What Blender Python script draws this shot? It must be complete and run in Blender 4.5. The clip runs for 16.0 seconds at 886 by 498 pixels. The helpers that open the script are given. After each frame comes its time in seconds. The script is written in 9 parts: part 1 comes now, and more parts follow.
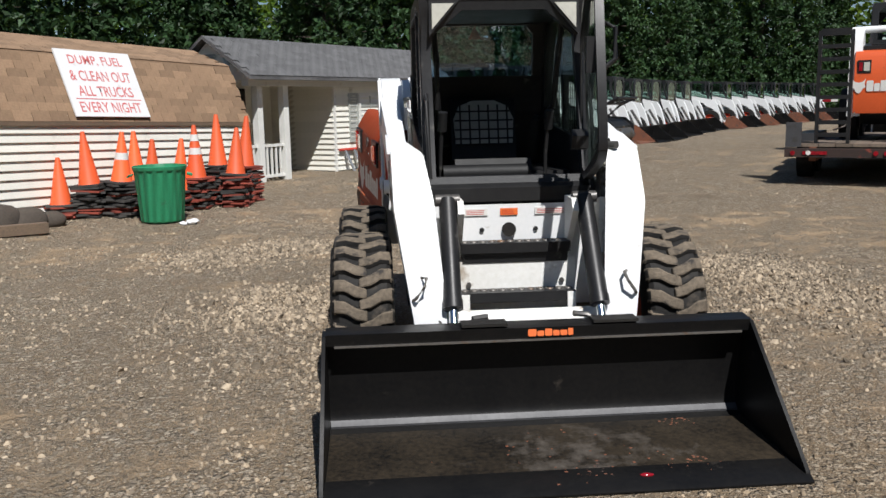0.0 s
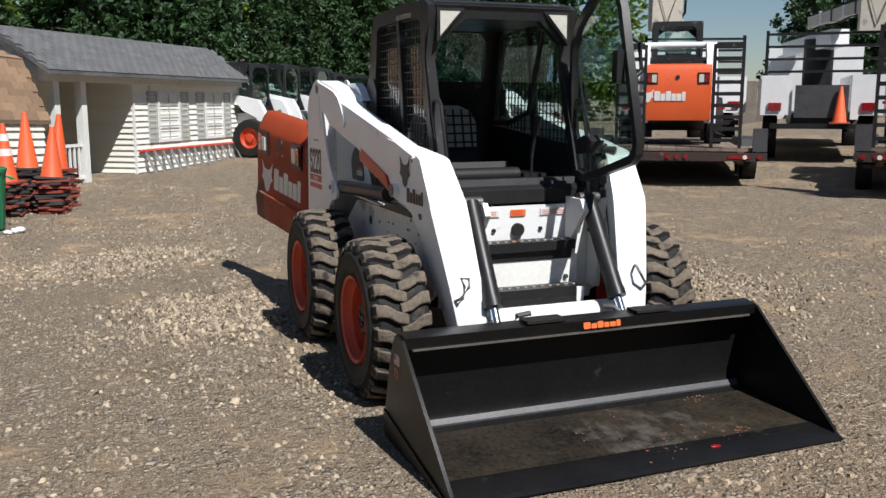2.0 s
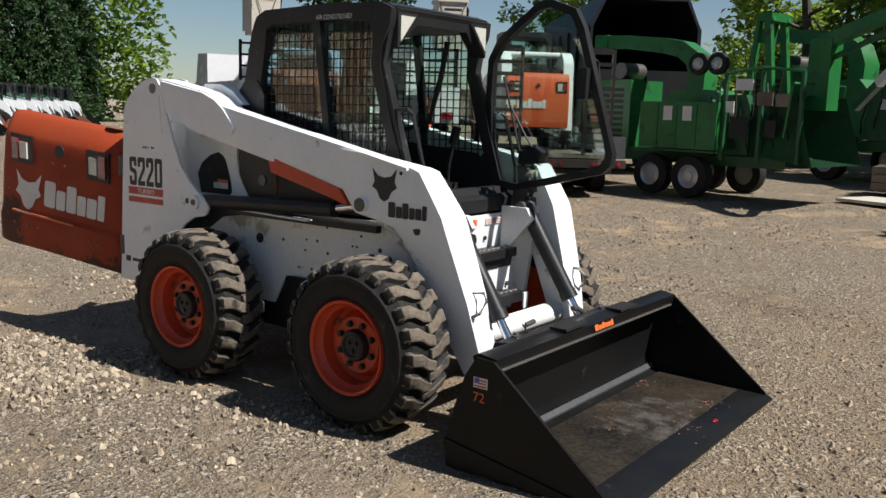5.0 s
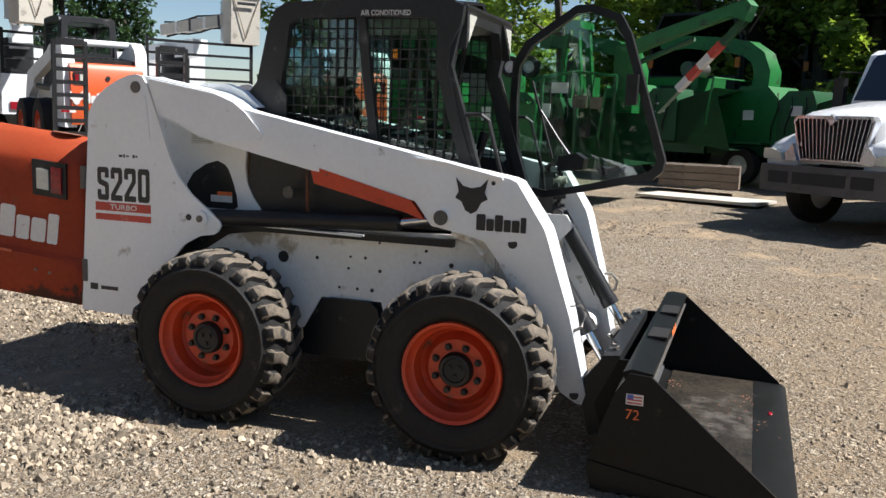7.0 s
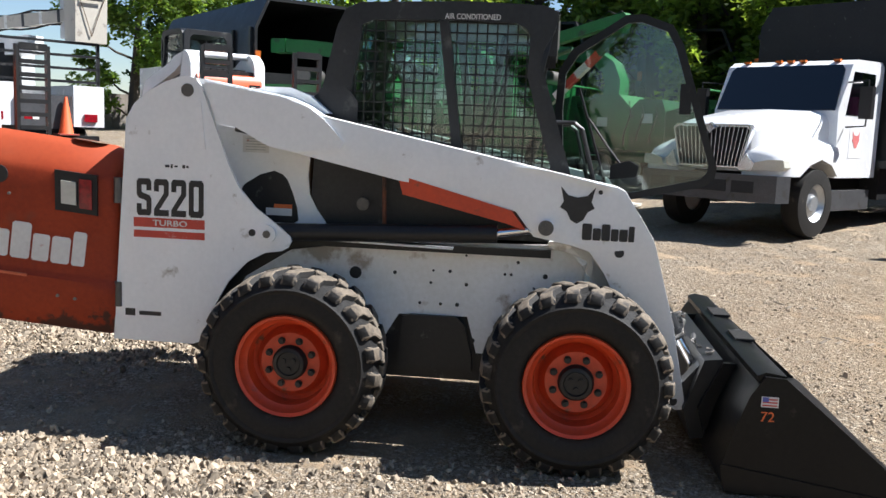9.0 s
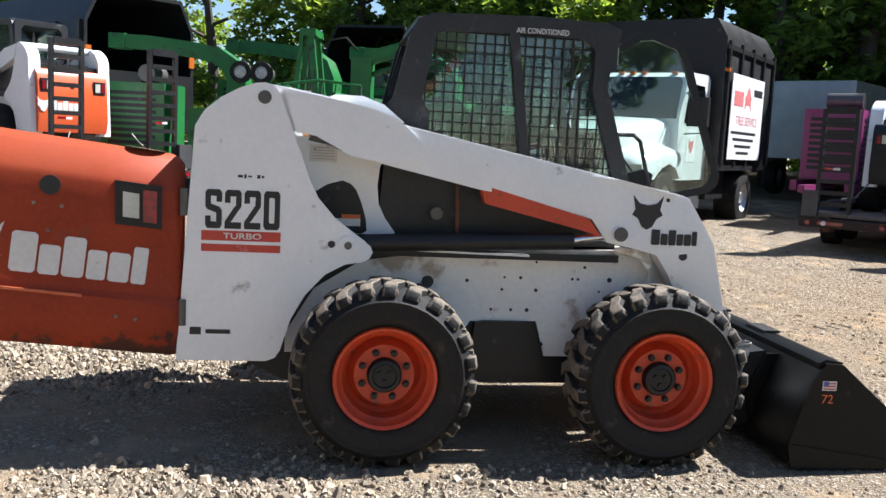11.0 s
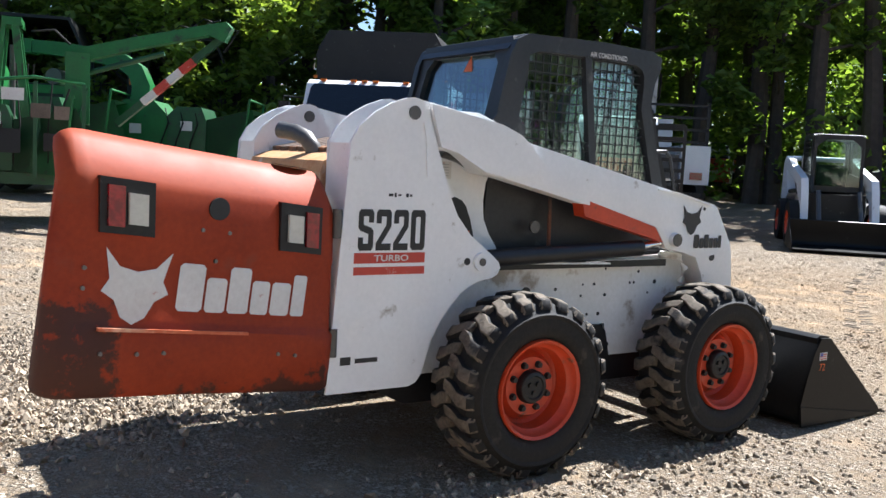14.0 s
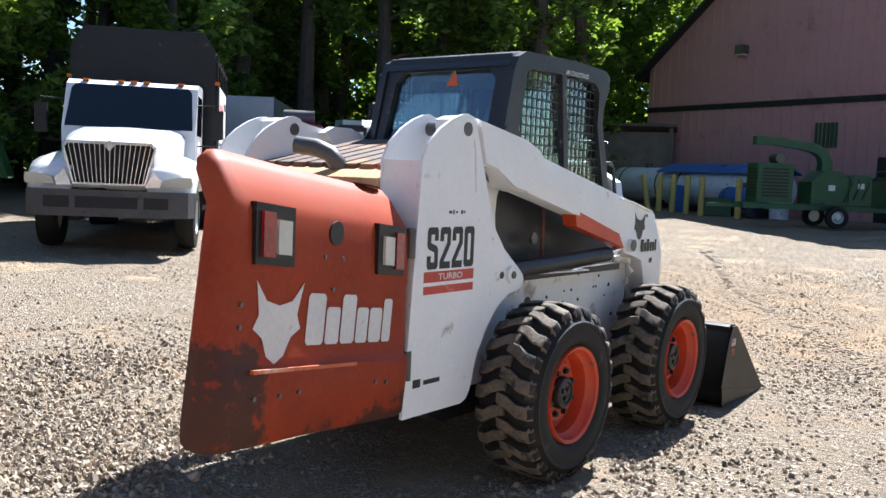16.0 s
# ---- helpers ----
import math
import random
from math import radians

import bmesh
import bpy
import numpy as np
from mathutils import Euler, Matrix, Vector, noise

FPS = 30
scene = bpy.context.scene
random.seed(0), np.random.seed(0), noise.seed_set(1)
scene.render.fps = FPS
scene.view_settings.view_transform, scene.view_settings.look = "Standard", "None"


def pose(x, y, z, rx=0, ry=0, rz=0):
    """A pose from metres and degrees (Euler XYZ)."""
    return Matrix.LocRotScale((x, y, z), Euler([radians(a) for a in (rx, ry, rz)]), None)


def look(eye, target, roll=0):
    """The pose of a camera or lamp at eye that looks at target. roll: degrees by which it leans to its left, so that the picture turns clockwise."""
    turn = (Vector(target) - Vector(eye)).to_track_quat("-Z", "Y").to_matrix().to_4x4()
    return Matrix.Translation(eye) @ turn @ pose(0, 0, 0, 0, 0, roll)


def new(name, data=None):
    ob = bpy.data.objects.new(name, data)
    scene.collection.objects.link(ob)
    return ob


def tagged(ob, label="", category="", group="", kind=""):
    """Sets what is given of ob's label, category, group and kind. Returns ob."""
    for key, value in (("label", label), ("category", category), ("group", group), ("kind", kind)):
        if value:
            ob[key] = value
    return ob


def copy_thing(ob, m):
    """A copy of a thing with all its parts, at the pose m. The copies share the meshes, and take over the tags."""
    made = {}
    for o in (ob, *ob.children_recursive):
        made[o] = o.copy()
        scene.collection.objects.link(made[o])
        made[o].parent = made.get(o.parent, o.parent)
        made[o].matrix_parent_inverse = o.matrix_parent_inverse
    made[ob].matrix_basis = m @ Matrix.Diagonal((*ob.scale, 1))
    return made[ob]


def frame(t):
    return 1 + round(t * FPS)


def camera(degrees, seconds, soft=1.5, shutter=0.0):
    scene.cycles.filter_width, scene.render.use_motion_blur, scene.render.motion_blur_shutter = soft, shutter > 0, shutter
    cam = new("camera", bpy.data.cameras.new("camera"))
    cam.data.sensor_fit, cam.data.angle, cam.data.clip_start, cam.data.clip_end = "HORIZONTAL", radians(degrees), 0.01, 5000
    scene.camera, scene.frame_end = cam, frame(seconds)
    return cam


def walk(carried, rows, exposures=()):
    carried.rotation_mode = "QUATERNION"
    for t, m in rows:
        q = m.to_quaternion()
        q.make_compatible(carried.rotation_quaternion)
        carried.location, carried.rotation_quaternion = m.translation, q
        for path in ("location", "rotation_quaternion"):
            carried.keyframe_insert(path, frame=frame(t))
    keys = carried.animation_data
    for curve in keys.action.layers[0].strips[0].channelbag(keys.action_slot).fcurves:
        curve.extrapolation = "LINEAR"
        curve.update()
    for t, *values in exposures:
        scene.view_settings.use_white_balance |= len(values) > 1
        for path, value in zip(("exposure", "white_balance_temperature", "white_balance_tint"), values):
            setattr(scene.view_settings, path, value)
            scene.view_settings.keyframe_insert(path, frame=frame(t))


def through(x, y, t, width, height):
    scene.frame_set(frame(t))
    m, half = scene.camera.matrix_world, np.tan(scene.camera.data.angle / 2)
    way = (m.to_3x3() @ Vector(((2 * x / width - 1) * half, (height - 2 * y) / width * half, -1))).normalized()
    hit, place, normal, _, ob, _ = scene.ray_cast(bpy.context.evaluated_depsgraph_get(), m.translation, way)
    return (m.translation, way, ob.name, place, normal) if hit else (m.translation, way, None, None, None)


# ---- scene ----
cam = camera(53.0, 16.0)
METRES, EYE, TILT, LEAN, TURN = 12.3, 1.476, 0.0, 0.0, -4.4
ROWS = [
    (0.0, 0.0, 0.0, 0.0, -0.19, -9.29, 1.14),
    (0.5, -0.0258, -0.0047, -0.0009, -3.82, -9.3, 0.79),
    (1.0, -0.0556, -0.0042, -0.0, -8.57, -9.32, 0.45),
    (1.5, -0.0858, 0.0031, 0.0024, -12.82, -9.42, 0.25),
    (2.0, -0.1165, 0.0087, 0.0028, -16.98, -9.38, 0.03),
    (2.5, -0.1464, 0.0214, 0.0035, -22.07, -9.35, -0.25),
    (3.0, -0.1749, 0.0351, 0.0041, -27.52, -9.29, -0.51),
    (3.5, -0.2003, 0.0518, 0.0035, -32.35, -9.23, -0.75),
    (4.0, -0.2239, 0.075, 0.005, -37.16, -9.2, -1.04),
    (4.5, -0.249, 0.0983, 0.0042, -43.06, -9.01, -1.4),
    (7.0, -0.3278, 0.2526, 0.0017, -66.35, -8.36, -2.02),
    (7.5, -0.3319, 0.2831, 0.0024, -69.62, -8.25, -2.04),
    (8.0, -0.3369, 0.31, 0.0005, -72.6, -8.05, -2.05),
    (10.5, -0.3646, 0.4427, -0.0019, -89.47, -7.05, -2.74),
    (11.0, -0.363, 0.4736, -0.0024, -93.1, -6.95, -2.81),
    (11.5, -0.3617, 0.5061, -0.0031, -97.06, -6.76, -2.91),
    (12.0, -0.3534, 0.5386, -0.0039, -101.62, -6.55, -2.99),
    (12.5, -0.3474, 0.5697, -0.0042, -105.63, -6.3, -2.98),
    (13.0, -0.3405, 0.6014, -0.0059, -109.77, -5.99, -2.98),
    (13.5, -0.327, 0.6305, -0.0058, -114.09, -5.79, -2.98),
    (14.0, -0.3143, 0.6618, -0.007, -118.74, -5.5, -2.98),
    (14.5, -0.2981, 0.688, -0.0073, -123.48, -5.22, -2.84),
    (15.0, -0.281, 0.7138, -0.0088, -128.7, -4.88, -2.69),
    (15.5, -0.2597, 0.7382, -0.0089, -133.68, -4.65, -2.54),
    (16.0, -0.2371, 0.7583, -0.0077, -138.15, -4.48, -2.41),
]
walk(cam, [(t, pose(-0.73, -4.561, EYE, TILT, LEAN, TURN) @ pose(METRES * x, METRES * y, METRES * z, 90 + pitch, roll, yaw)) for t, x, y, z, yaw, pitch, roll in ROWS],
     exposures=[(0.0, 0.20, 6150, 10), (2.0, 0.38, 6100, 10), (3.5, 0.31, 6200, 10), (5.5, 0.66, 6250, 10), (7.0, 1.05, 6100, 10), (8.0, 1.22, 6000, 10), (11.0, 1.54, 5850, 10), (14.0, 1.66, 5800, 10), (16.0, 1.74, 5700, 10)])


# ---- light ----
SUN_EL, SUN_AZ = 52.0, 167.0          # degrees; azimuth clockwise from +y
world = bpy.data.worlds.new("sky")
scene.world = world
world.use_nodes = True
wn = world.node_tree
wn.nodes.clear()
sky = wn.nodes.new("ShaderNodeTexSky")
sky.sky_type = "NISHITA"
sky.sun_disc = False
sky.sun_elevation = radians(SUN_EL)
sky.sun_rotation = radians(SUN_AZ)
sky.air_density, sky.dust_density, sky.ozone_density = 1.0, 0.25, 2.0
back = wn.nodes.new("ShaderNodeBackground")
back.inputs["Strength"].default_value = 0.05
wout = wn.nodes.new("ShaderNodeOutputWorld")
wn.links.new(sky.outputs[0], back.inputs[0])
wn.links.new(back.outputs[0], wout.inputs[0])

sun_data = bpy.data.lights.new("sun", "SUN")
sun_data.energy, sun_data.angle, sun_data.color = 5.0, radians(0.53), (1.0, 0.952, 0.885)
sun = new("sun", sun_data)
ce = math.cos(radians(SUN_EL))
SUN_DIR = Vector((math.sin(radians(SUN_AZ)) * ce, math.cos(radians(SUN_AZ)) * ce, math.sin(radians(SUN_EL))))
sun.matrix_world = look(SUN_DIR * 50, (0, 0, 0))


# ---- materials ----
def mat(name, base, second=None, rough=0.5, metal=0.0, scale=3.0, fine=45.0, bump=0.0, bump_scale=60.0,
        wear=None, wear_amount=0.0, wear_scale=6.0, spec=0.5, coat=0.0, vary=0.0, island=0.0, contrast=1.0, rough_var=0.12):
    """A painted, worn or natural surface: two scales of colour, patches of wear, fine relief."""
    m = bpy.data.materials.new(name)
    m.use_nodes = True
    nt = m.node_tree
    nd, ln = nt.nodes, nt.links
    bsdf = nd["Principled BSDF"]
    bsdf.inputs["Metallic"].default_value = metal
    bsdf.inputs["Specular IOR Level"].default_value = spec
    bsdf.inputs["Coat Weight"].default_value = coat
    tc = nd.new("ShaderNodeTexCoord")
    second = second or tuple(c * 0.8 for c in base)

    def tex(sc, detail=5.0):
        n = nd.new("ShaderNodeTexNoise")
        n.inputs["Scale"].default_value, n.inputs["Detail"].default_value = sc, detail
        n.inputs["Roughness"].default_value = 0.6
        ln.new(tc.outputs["Object"], n.inputs["Vector"])
        return n

    def ramp(src, lo, hi):
        r = nd.new("ShaderNodeMapRange")
        r.inputs["From Min"].default_value, r.inputs["From Max"].default_value = lo, hi
        ln.new(src, r.inputs["Value"])
        return r.outputs[0]

    def mix(fac, a, b):
        x = nd.new("ShaderNodeMix")
        x.data_type = "RGBA"
        ln.new(fac, x.inputs["Factor"])
        for sock, v in ((x.inputs["A"], a), (x.inputs["B"], b)):
            if isinstance(v, tuple):
                sock.default_value = (*v, 1.0)
            else:
                ln.new(v, sock)
        return x.outputs["Result"]

    big, small = tex(scale), tex(fine)
    add = nd.new("ShaderNodeMath")
    add.operation = "ADD"
    ln.new(big.outputs["Fac"], add.inputs[0])
    ln.new(small.outputs["Fac"], add.inputs[1])
    spread = 0.28 / contrast
    colour = mix(ramp(add.outputs[0], 1.0 - spread, 1.0 + spread), base, second)
    if wear:
        w = tex(wear_scale, 9.0)
        edge = 0.72 - 0.3 * wear_amount
        colour = mix(ramp(w.outputs["Fac"], edge - 0.04, edge + 0.05), colour, wear)
    if vary or island:
        hs = nd.new("ShaderNodeHueSaturation")
        info = nd.new("ShaderNodeObjectInfo" if vary else "ShaderNodeNewGeometry")
        amount = vary or island
        r = nd.new("ShaderNodeMapRange")
        r.inputs["To Min"].default_value, r.inputs["To Max"].default_value = 1 - amount, 1 + amount
        ln.new(info.outputs["Random" if vary else "Random Per Island"], r.inputs["Value"])
        ln.new(r.outputs[0], hs.inputs["Value"])
        ln.new(colour, hs.inputs["Color"])
        colour = hs.outputs[0]
    ln.new(colour, bsdf.inputs["Base Color"])
    rr = nd.new("ShaderNodeMapRange")
    rr.inputs["To Min"].default_value, rr.inputs["To Max"].default_value = max(0.03, rough - rough_var), min(1.0, rough + rough_var)
    ln.new(big.outputs["Fac"], rr.inputs["Value"])
    ln.new(rr.outputs[0], bsdf.inputs["Roughness"])
    if bump:
        bn, b = tex(bump_scale, 6.0), nd.new("ShaderNodeBump")
        b.inputs["Strength"].default_value, b.inputs["Distance"].default_value = bump, 0.01
        ln.new(bn.outputs["Fac"], b.inputs["Height"])
        ln.new(b.outputs[0], bsdf.inputs["Normal"])
    return m


def glass_mat(name, tint, rough=0.02, clear=0.75):
    """Thin window glass: a tinted see-through sheet with a mirror gloss."""
    m = bpy.data.materials.new(name)
    m.use_nodes = True
    nd, ln = m.node_tree.nodes, m.node_tree.links
    nd.remove(nd["Principled BSDF"])
    out = nd["Material Output"]
    tr, gl, mx, lw = (nd.new("ShaderNode" + k) for k in ("BsdfTransparent", "BsdfGlossy", "MixShader", "LayerWeight"))
    tr.inputs["Color"].default_value = (*tint, 1)
    gl.inputs["Roughness"].default_value = rough
    lw.inputs["Blend"].default_value = 0.25
    mr = nd.new("ShaderNodeMapRange")
    mr.inputs["To Max"].default_value = 0.55
    mr.inputs["To Min"].default_value = max(0.04, 0.28 * (1 - clear))
    ln.new(lw.outputs["Facing"], mr.inputs["Value"])
    ln.new(mr.outputs[0], mx.inputs["Fac"])
    ln.new(tr.outputs[0], mx.inputs[1])
    ln.new(gl.outputs[0], mx.inputs[2])
    ln.new(mx.outputs[0], out.inputs["Surface"])
    return m


WHITE = mat("white_paint", (0.82, 0.825, 0.825), (0.75, 0.76, 0.76), rough=0.38, wear=(0.36, 0.33, 0.28), wear_amount=0.12, wear_scale=9, bump=0.04, bump_scale=25)
WHITE_DIRTY = mat("grimy_white_paint", (0.82, 0.815, 0.79), (0.71, 0.70, 0.655), rough=0.5, wear=(0.40, 0.34, 0.27), wear_amount=0.28, wear_scale=5, bump=0.08, bump_scale=40)
ORANGE = mat("faded_orange_paint", (0.50, 0.075, 0.022), (0.36, 0.050, 0.018), rough=0.45, wear=(0.13, 0.04, 0.022), wear_amount=0.36, wear_scale=2.6, bump=0.05, bump_scale=30)


def tailgate_mat():
    """Orange paint with black grime rubbed along its free edge and skirt; the top roll painted paler, bleached and
    sunlit.
    """
    m = mat("scuffed_tailgate_paint", (0.315, 0.042, 0.011), (0.235, 0.031, 0.010), rough=0.58, spec=0.25, wear=(0.22, 0.045, 0.022), wear_amount=0.26, wear_scale=3.2, bump=0.05, bump_scale=30)
    nd, ln = m.node_tree.nodes, m.node_tree.links
    bsdf = nd["Principled BSDF"]
    colour = bsdf.inputs["Base Color"].links[0].from_socket
    tc, sep, nz, nz2 = (nd.new("ShaderNode" + k) for k in ("TexCoord", "SeparateXYZ", "TexNoise", "TexNoise"))
    ln.new(tc.outputs["Object"], sep.inputs[0])
    for n, sc in ((nz, 5.0), (nz2, 22.0)):
        n.inputs["Scale"].default_value, n.inputs["Detail"].default_value, n.inputs["Roughness"].default_value = sc, 9.0, 0.7
        ln.new(tc.outputs["Object"], n.inputs["Vector"])

    def rng(src, a, b, c=0.0, d=1.0):
        r = nd.new("ShaderNodeMapRange")
        for k, v in zip(("From Min", "From Max", "To Min", "To Max"), (a, b, c, d)):
            r.inputs[k].default_value = v
        ln.new(src, r.inputs["Value"])
        return r.outputs[0]

    def calc(op, a, b):
        x = nd.new("ShaderNodeMath")
        x.operation = op
        for sock, v in zip(x.inputs, (a, b)):
            if isinstance(v, (int, float)):
                sock.default_value = v
            else:
                ln.new(v, sock)
        return x.outputs[0]

    def over(fac, a, b):
        x = nd.new("ShaderNodeMix")
        x.data_type = "RGBA"
        ln.new(fac, x.inputs["Factor"])
        ln.new(a, x.inputs["A"])
        x.inputs["B"].default_value = (*b, 1.0)
        return x.outputs["Result"]

    low = rng(sep.outputs[1], 0.43, 0.60, 0.52, 0.0)
    edge = calc("MULTIPLY", rng(sep.outputs[0], 0.88, 1.00, 0.0, 0.52), rng(sep.outputs[1], 0.80, 0.95, 1.0, 0.0))
    rub = calc("ADD", calc("MAXIMUM", low, edge), calc("ADD", calc("MULTIPLY", nz.outputs["Fac"], 1.5), calc("SUBTRACT", calc("MULTIPLY", nz2.outputs["Fac"], 0.7), 0.56)))
    c = over(rng(rub, 0.80, 0.92, 0.0, 0.88), colour, (0.045, 0.026, 0.020))
    # paler towards the top: sunlight on the roll is put into the colour
    roll = calc("ADD", rng(sep.outputs[1], 1.15, 1.27, 0.0, 0.5), calc("MULTIPLY", nz.outputs["Fac"], 0.6))
    c = over(rng(roll, 0.45, 0.95, 0.0, 0.55), c, (0.37, 0.075, 0.024))
    ln.new(c, bsdf.inputs["Base Color"])
    return m


TAILGATE = tailgate_mat()
ORANGE_TOP = mat("pale_orange_paint", (0.62, 0.16, 0.06), (0.50, 0.09, 0.03), rough=0.5, wear=(0.70, 0.38, 0.24), wear_amount=0.45, wear_scale=4)
RIM = mat("orange_rim_paint", (0.57, 0.060, 0.014), (0.44, 0.046, 0.014), rough=0.45, wear=(0.12, 0.06, 0.035), wear_amount=0.2, wear_scale=11, bump=0.05)
RUBBER = mat("dusty_tyre_rubber", (0.011, 0.0105, 0.0105), (0.022, 0.020, 0.0175), rough=0.7, spec=0.25, wear=(0.06, 0.05, 0.04), wear_amount=0.2, wear_scale=7, bump=0.25, bump_scale=70)
LUG = mat("dried_mud_on_tread", (0.185, 0.148, 0.108), (0.078, 0.063, 0.046), rough=0.95, scale=9, wear=(0.035, 0.031, 0.028), wear_amount=0.45, wear_scale=10, bump=0.6, bump_scale=55)
BLACK = mat("black_satin_paint", (0.011, 0.011, 0.0122), (0.019, 0.0186, 0.0186), rough=0.42, spec=0.35, wear=(0.10, 0.095, 0.085), wear_amount=0.15, wear_scale=9, bump=0.05, bump_scale=80)
CABBLACK = mat("weathered_charcoal_paint", (0.0145, 0.015, 0.0165), (0.027, 0.027, 0.028), rough=0.42, spec=0.4, scale=5, wear=(0.11, 0.105, 0.095), wear_amount=0.16, wear_scale=5, bump=0.08, bump_scale=120)
BUCKET = mat("black_bucket_paint", (0.006, 0.006, 0.0065), (0.011, 0.0105, 0.010), rough=0.36, wear=(0.05, 0.043, 0.036), wear_amount=0.08, wear_scale=5, bump=0.06, bump_scale=35, spec=0.18)


def bucket_floor_mat():
    """Black floor with a worn pale patch of dried mud in the middle."""
    m = mat("scuffed_bucket_floor", (0.007, 0.0065, 0.006), (0.042, 0.032, 0.021), rough=0.5, spec=0.25, scale=2.2, bump=0.15, bump_scale=45)
    nd, ln = m.node_tree.nodes, m.node_tree.links
    bsdf = nd["Principled BSDF"]
    tc, dist, nz, fall, add, cut, mx = (nd.new("ShaderNode" + k) for k in ("TexCoord", "VectorMath", "TexNoise", "MapRange", "Math", "MapRange", "Mix"))
    dist.operation = "DISTANCE"
    ln.new(tc.outputs["Object"], dist.inputs[0])
    dist.inputs[1].default_value = (0.10, -1.12, 0.03)
    nz.inputs["Scale"].default_value, nz.inputs["Detail"].default_value, nz.inputs["Roughness"].default_value = 5.5, 10.0, 0.72
    ln.new(tc.outputs["Object"], nz.inputs["Vector"])
    for k, v in zip(("From Min", "From Max", "To Min", "To Max"), (0.0, 0.75, 0.22, -0.12)):
        fall.inputs[k].default_value = v
    ln.new(dist.outputs["Value"], fall.inputs["Value"])
    ln.new(nz.outputs["Fac"], add.inputs[0])
    ln.new(fall.outputs[0], add.inputs[1])
    cut.inputs["From Min"].default_value, cut.inputs["From Max"].default_value, cut.inputs["To Max"].default_value = 0.60, 0.78, 0.8
    ln.new(add.outputs[0], cut.inputs["Value"])
    mx.data_type = "RGBA"
    ln.new(cut.outputs[0], mx.inputs["Factor"])
    ln.new(bsdf.inputs["Base Color"].links[0].from_socket, mx.inputs["A"])
    mx.inputs["B"].default_value = (0.115, 0.10, 0.085, 1.0)
    ln.new(mx.outputs["Result"], bsdf.inputs["Base Color"])
    return m


BUCKET_FLOOR = bucket_floor_mat()
BARE = mat("bare_worn_steel", (0.22, 0.21, 0.195), (0.13, 0.115, 0.10), rough=0.5, metal=0.6, wear=(0.2, 0.12, 0.07), wear_amount=0.35, wear_scale=12, bump=0.1)
STEEL = mat("dark_greased_steel", (0.085, 0.085, 0.085), (0.13, 0.12, 0.11), rough=0.42, metal=0.5, wear=(0.2, 0.17, 0.13), wear_amount=0.25, bump=0.1)
CHROME = mat("chromed_rod", (0.75, 0.76, 0.78), (0.66, 0.67, 0.7), rough=0.12, metal=1.0, rough_var=0.05)
VINYL = mat("black_seat_vinyl", (0.010, 0.010, 0.011), (0.017, 0.017, 0.017), rough=0.5, spec=0.25, bump=0.2, bump_scale=200)
SEAT_SUNLIT = mat("sunlit_seat_grey", (0.40, 0.42, 0.40), (0.30, 0.315, 0.30), rough=0.8, bump=0.2, bump_scale=300)
DECAL_BLACK = mat("black_decal", (0.012, 0.012, 0.013), (0.02, 0.02, 0.02), rough=0.5)
DECAL_WHITE = mat("white_decal", (0.70, 0.69, 0.66), (0.60, 0.58, 0.55), rough=0.5, wear=(0.42, 0.10, 0.05), wear_amount=0.1, wear_scale=20)
DECAL_RED = mat("red_decal", (0.52, 0.05, 0.03), (0.44, 0.05, 0.03), rough=0.45, wear=(0.6, 0.5, 0.45), wear_amount=0.15, wear_scale=18)
DECAL_ORANGE = mat("orange_decal", (0.75, 0.16, 0.03), (0.6, 0.12, 0.03), rough=0.5)
BLUE = mat("blue_decal", (0.08, 0.10, 0.35), (0.1, 0.12, 0.4), rough=0.5)
LENS_RED = mat("red_lamp_lens", (0.30, 0.008, 0.016), (0.17, 0.006, 0.012), rough=0.18, coat=0.5, scale=14, contrast=2)
LENS_CLEAR = mat("clouded_lamp_lens", (0.58, 0.57, 0.50), (0.48, 0.47, 0.41), rough=0.25, coat=0.4, bump=0.15, bump_scale=150)
LENS_AMBER = mat("amber_lamp_lens", (0.65, 0.16, 0.02), (0.5, 0.12, 0.02), rough=0.25, coat=0.3)
RUST = mat("rusty_steel", (0.21, 0.075, 0.035), (0.11, 0.05, 0.032), rough=0.85, bump=0.3, wear=(0.06, 0.045, 0.04), wear_amount=0.3)
BROWN_GRILLE = mat("heat_browned_hood", (0.16, 0.105, 0.07), (0.075, 0.052, 0.04), rough=0.7, wear=(0.40, 0.17, 0.06), wear_amount=0.4, wear_scale=3)
TAN_HOOD = mat("sunburnt_tan_hood", (0.60, 0.40, 0.22), (0.50, 0.24, 0.09), rough=0.6, wear=(0.65, 0.6, 0.5), wear_amount=0.3, wear_scale=4)
YELLOW = mat("faded_yellow_paint", (0.52, 0.42, 0.10), (0.45, 0.37, 0.12), rough=0.6, wear=(0.25, 0.2, 0.1), wear_amount=0.3)
GLASS = glass_mat("green_tinted_glass", (0.80, 0.90, 0.86))
GLASS_REAR = glass_mat("blue_tinted_glass", (0.55, 0.70, 0.80), clear=0.6)
GLASS_DARK = glass_mat("dark_window_glass", (0.10, 0.13, 0.14), clear=0.85)

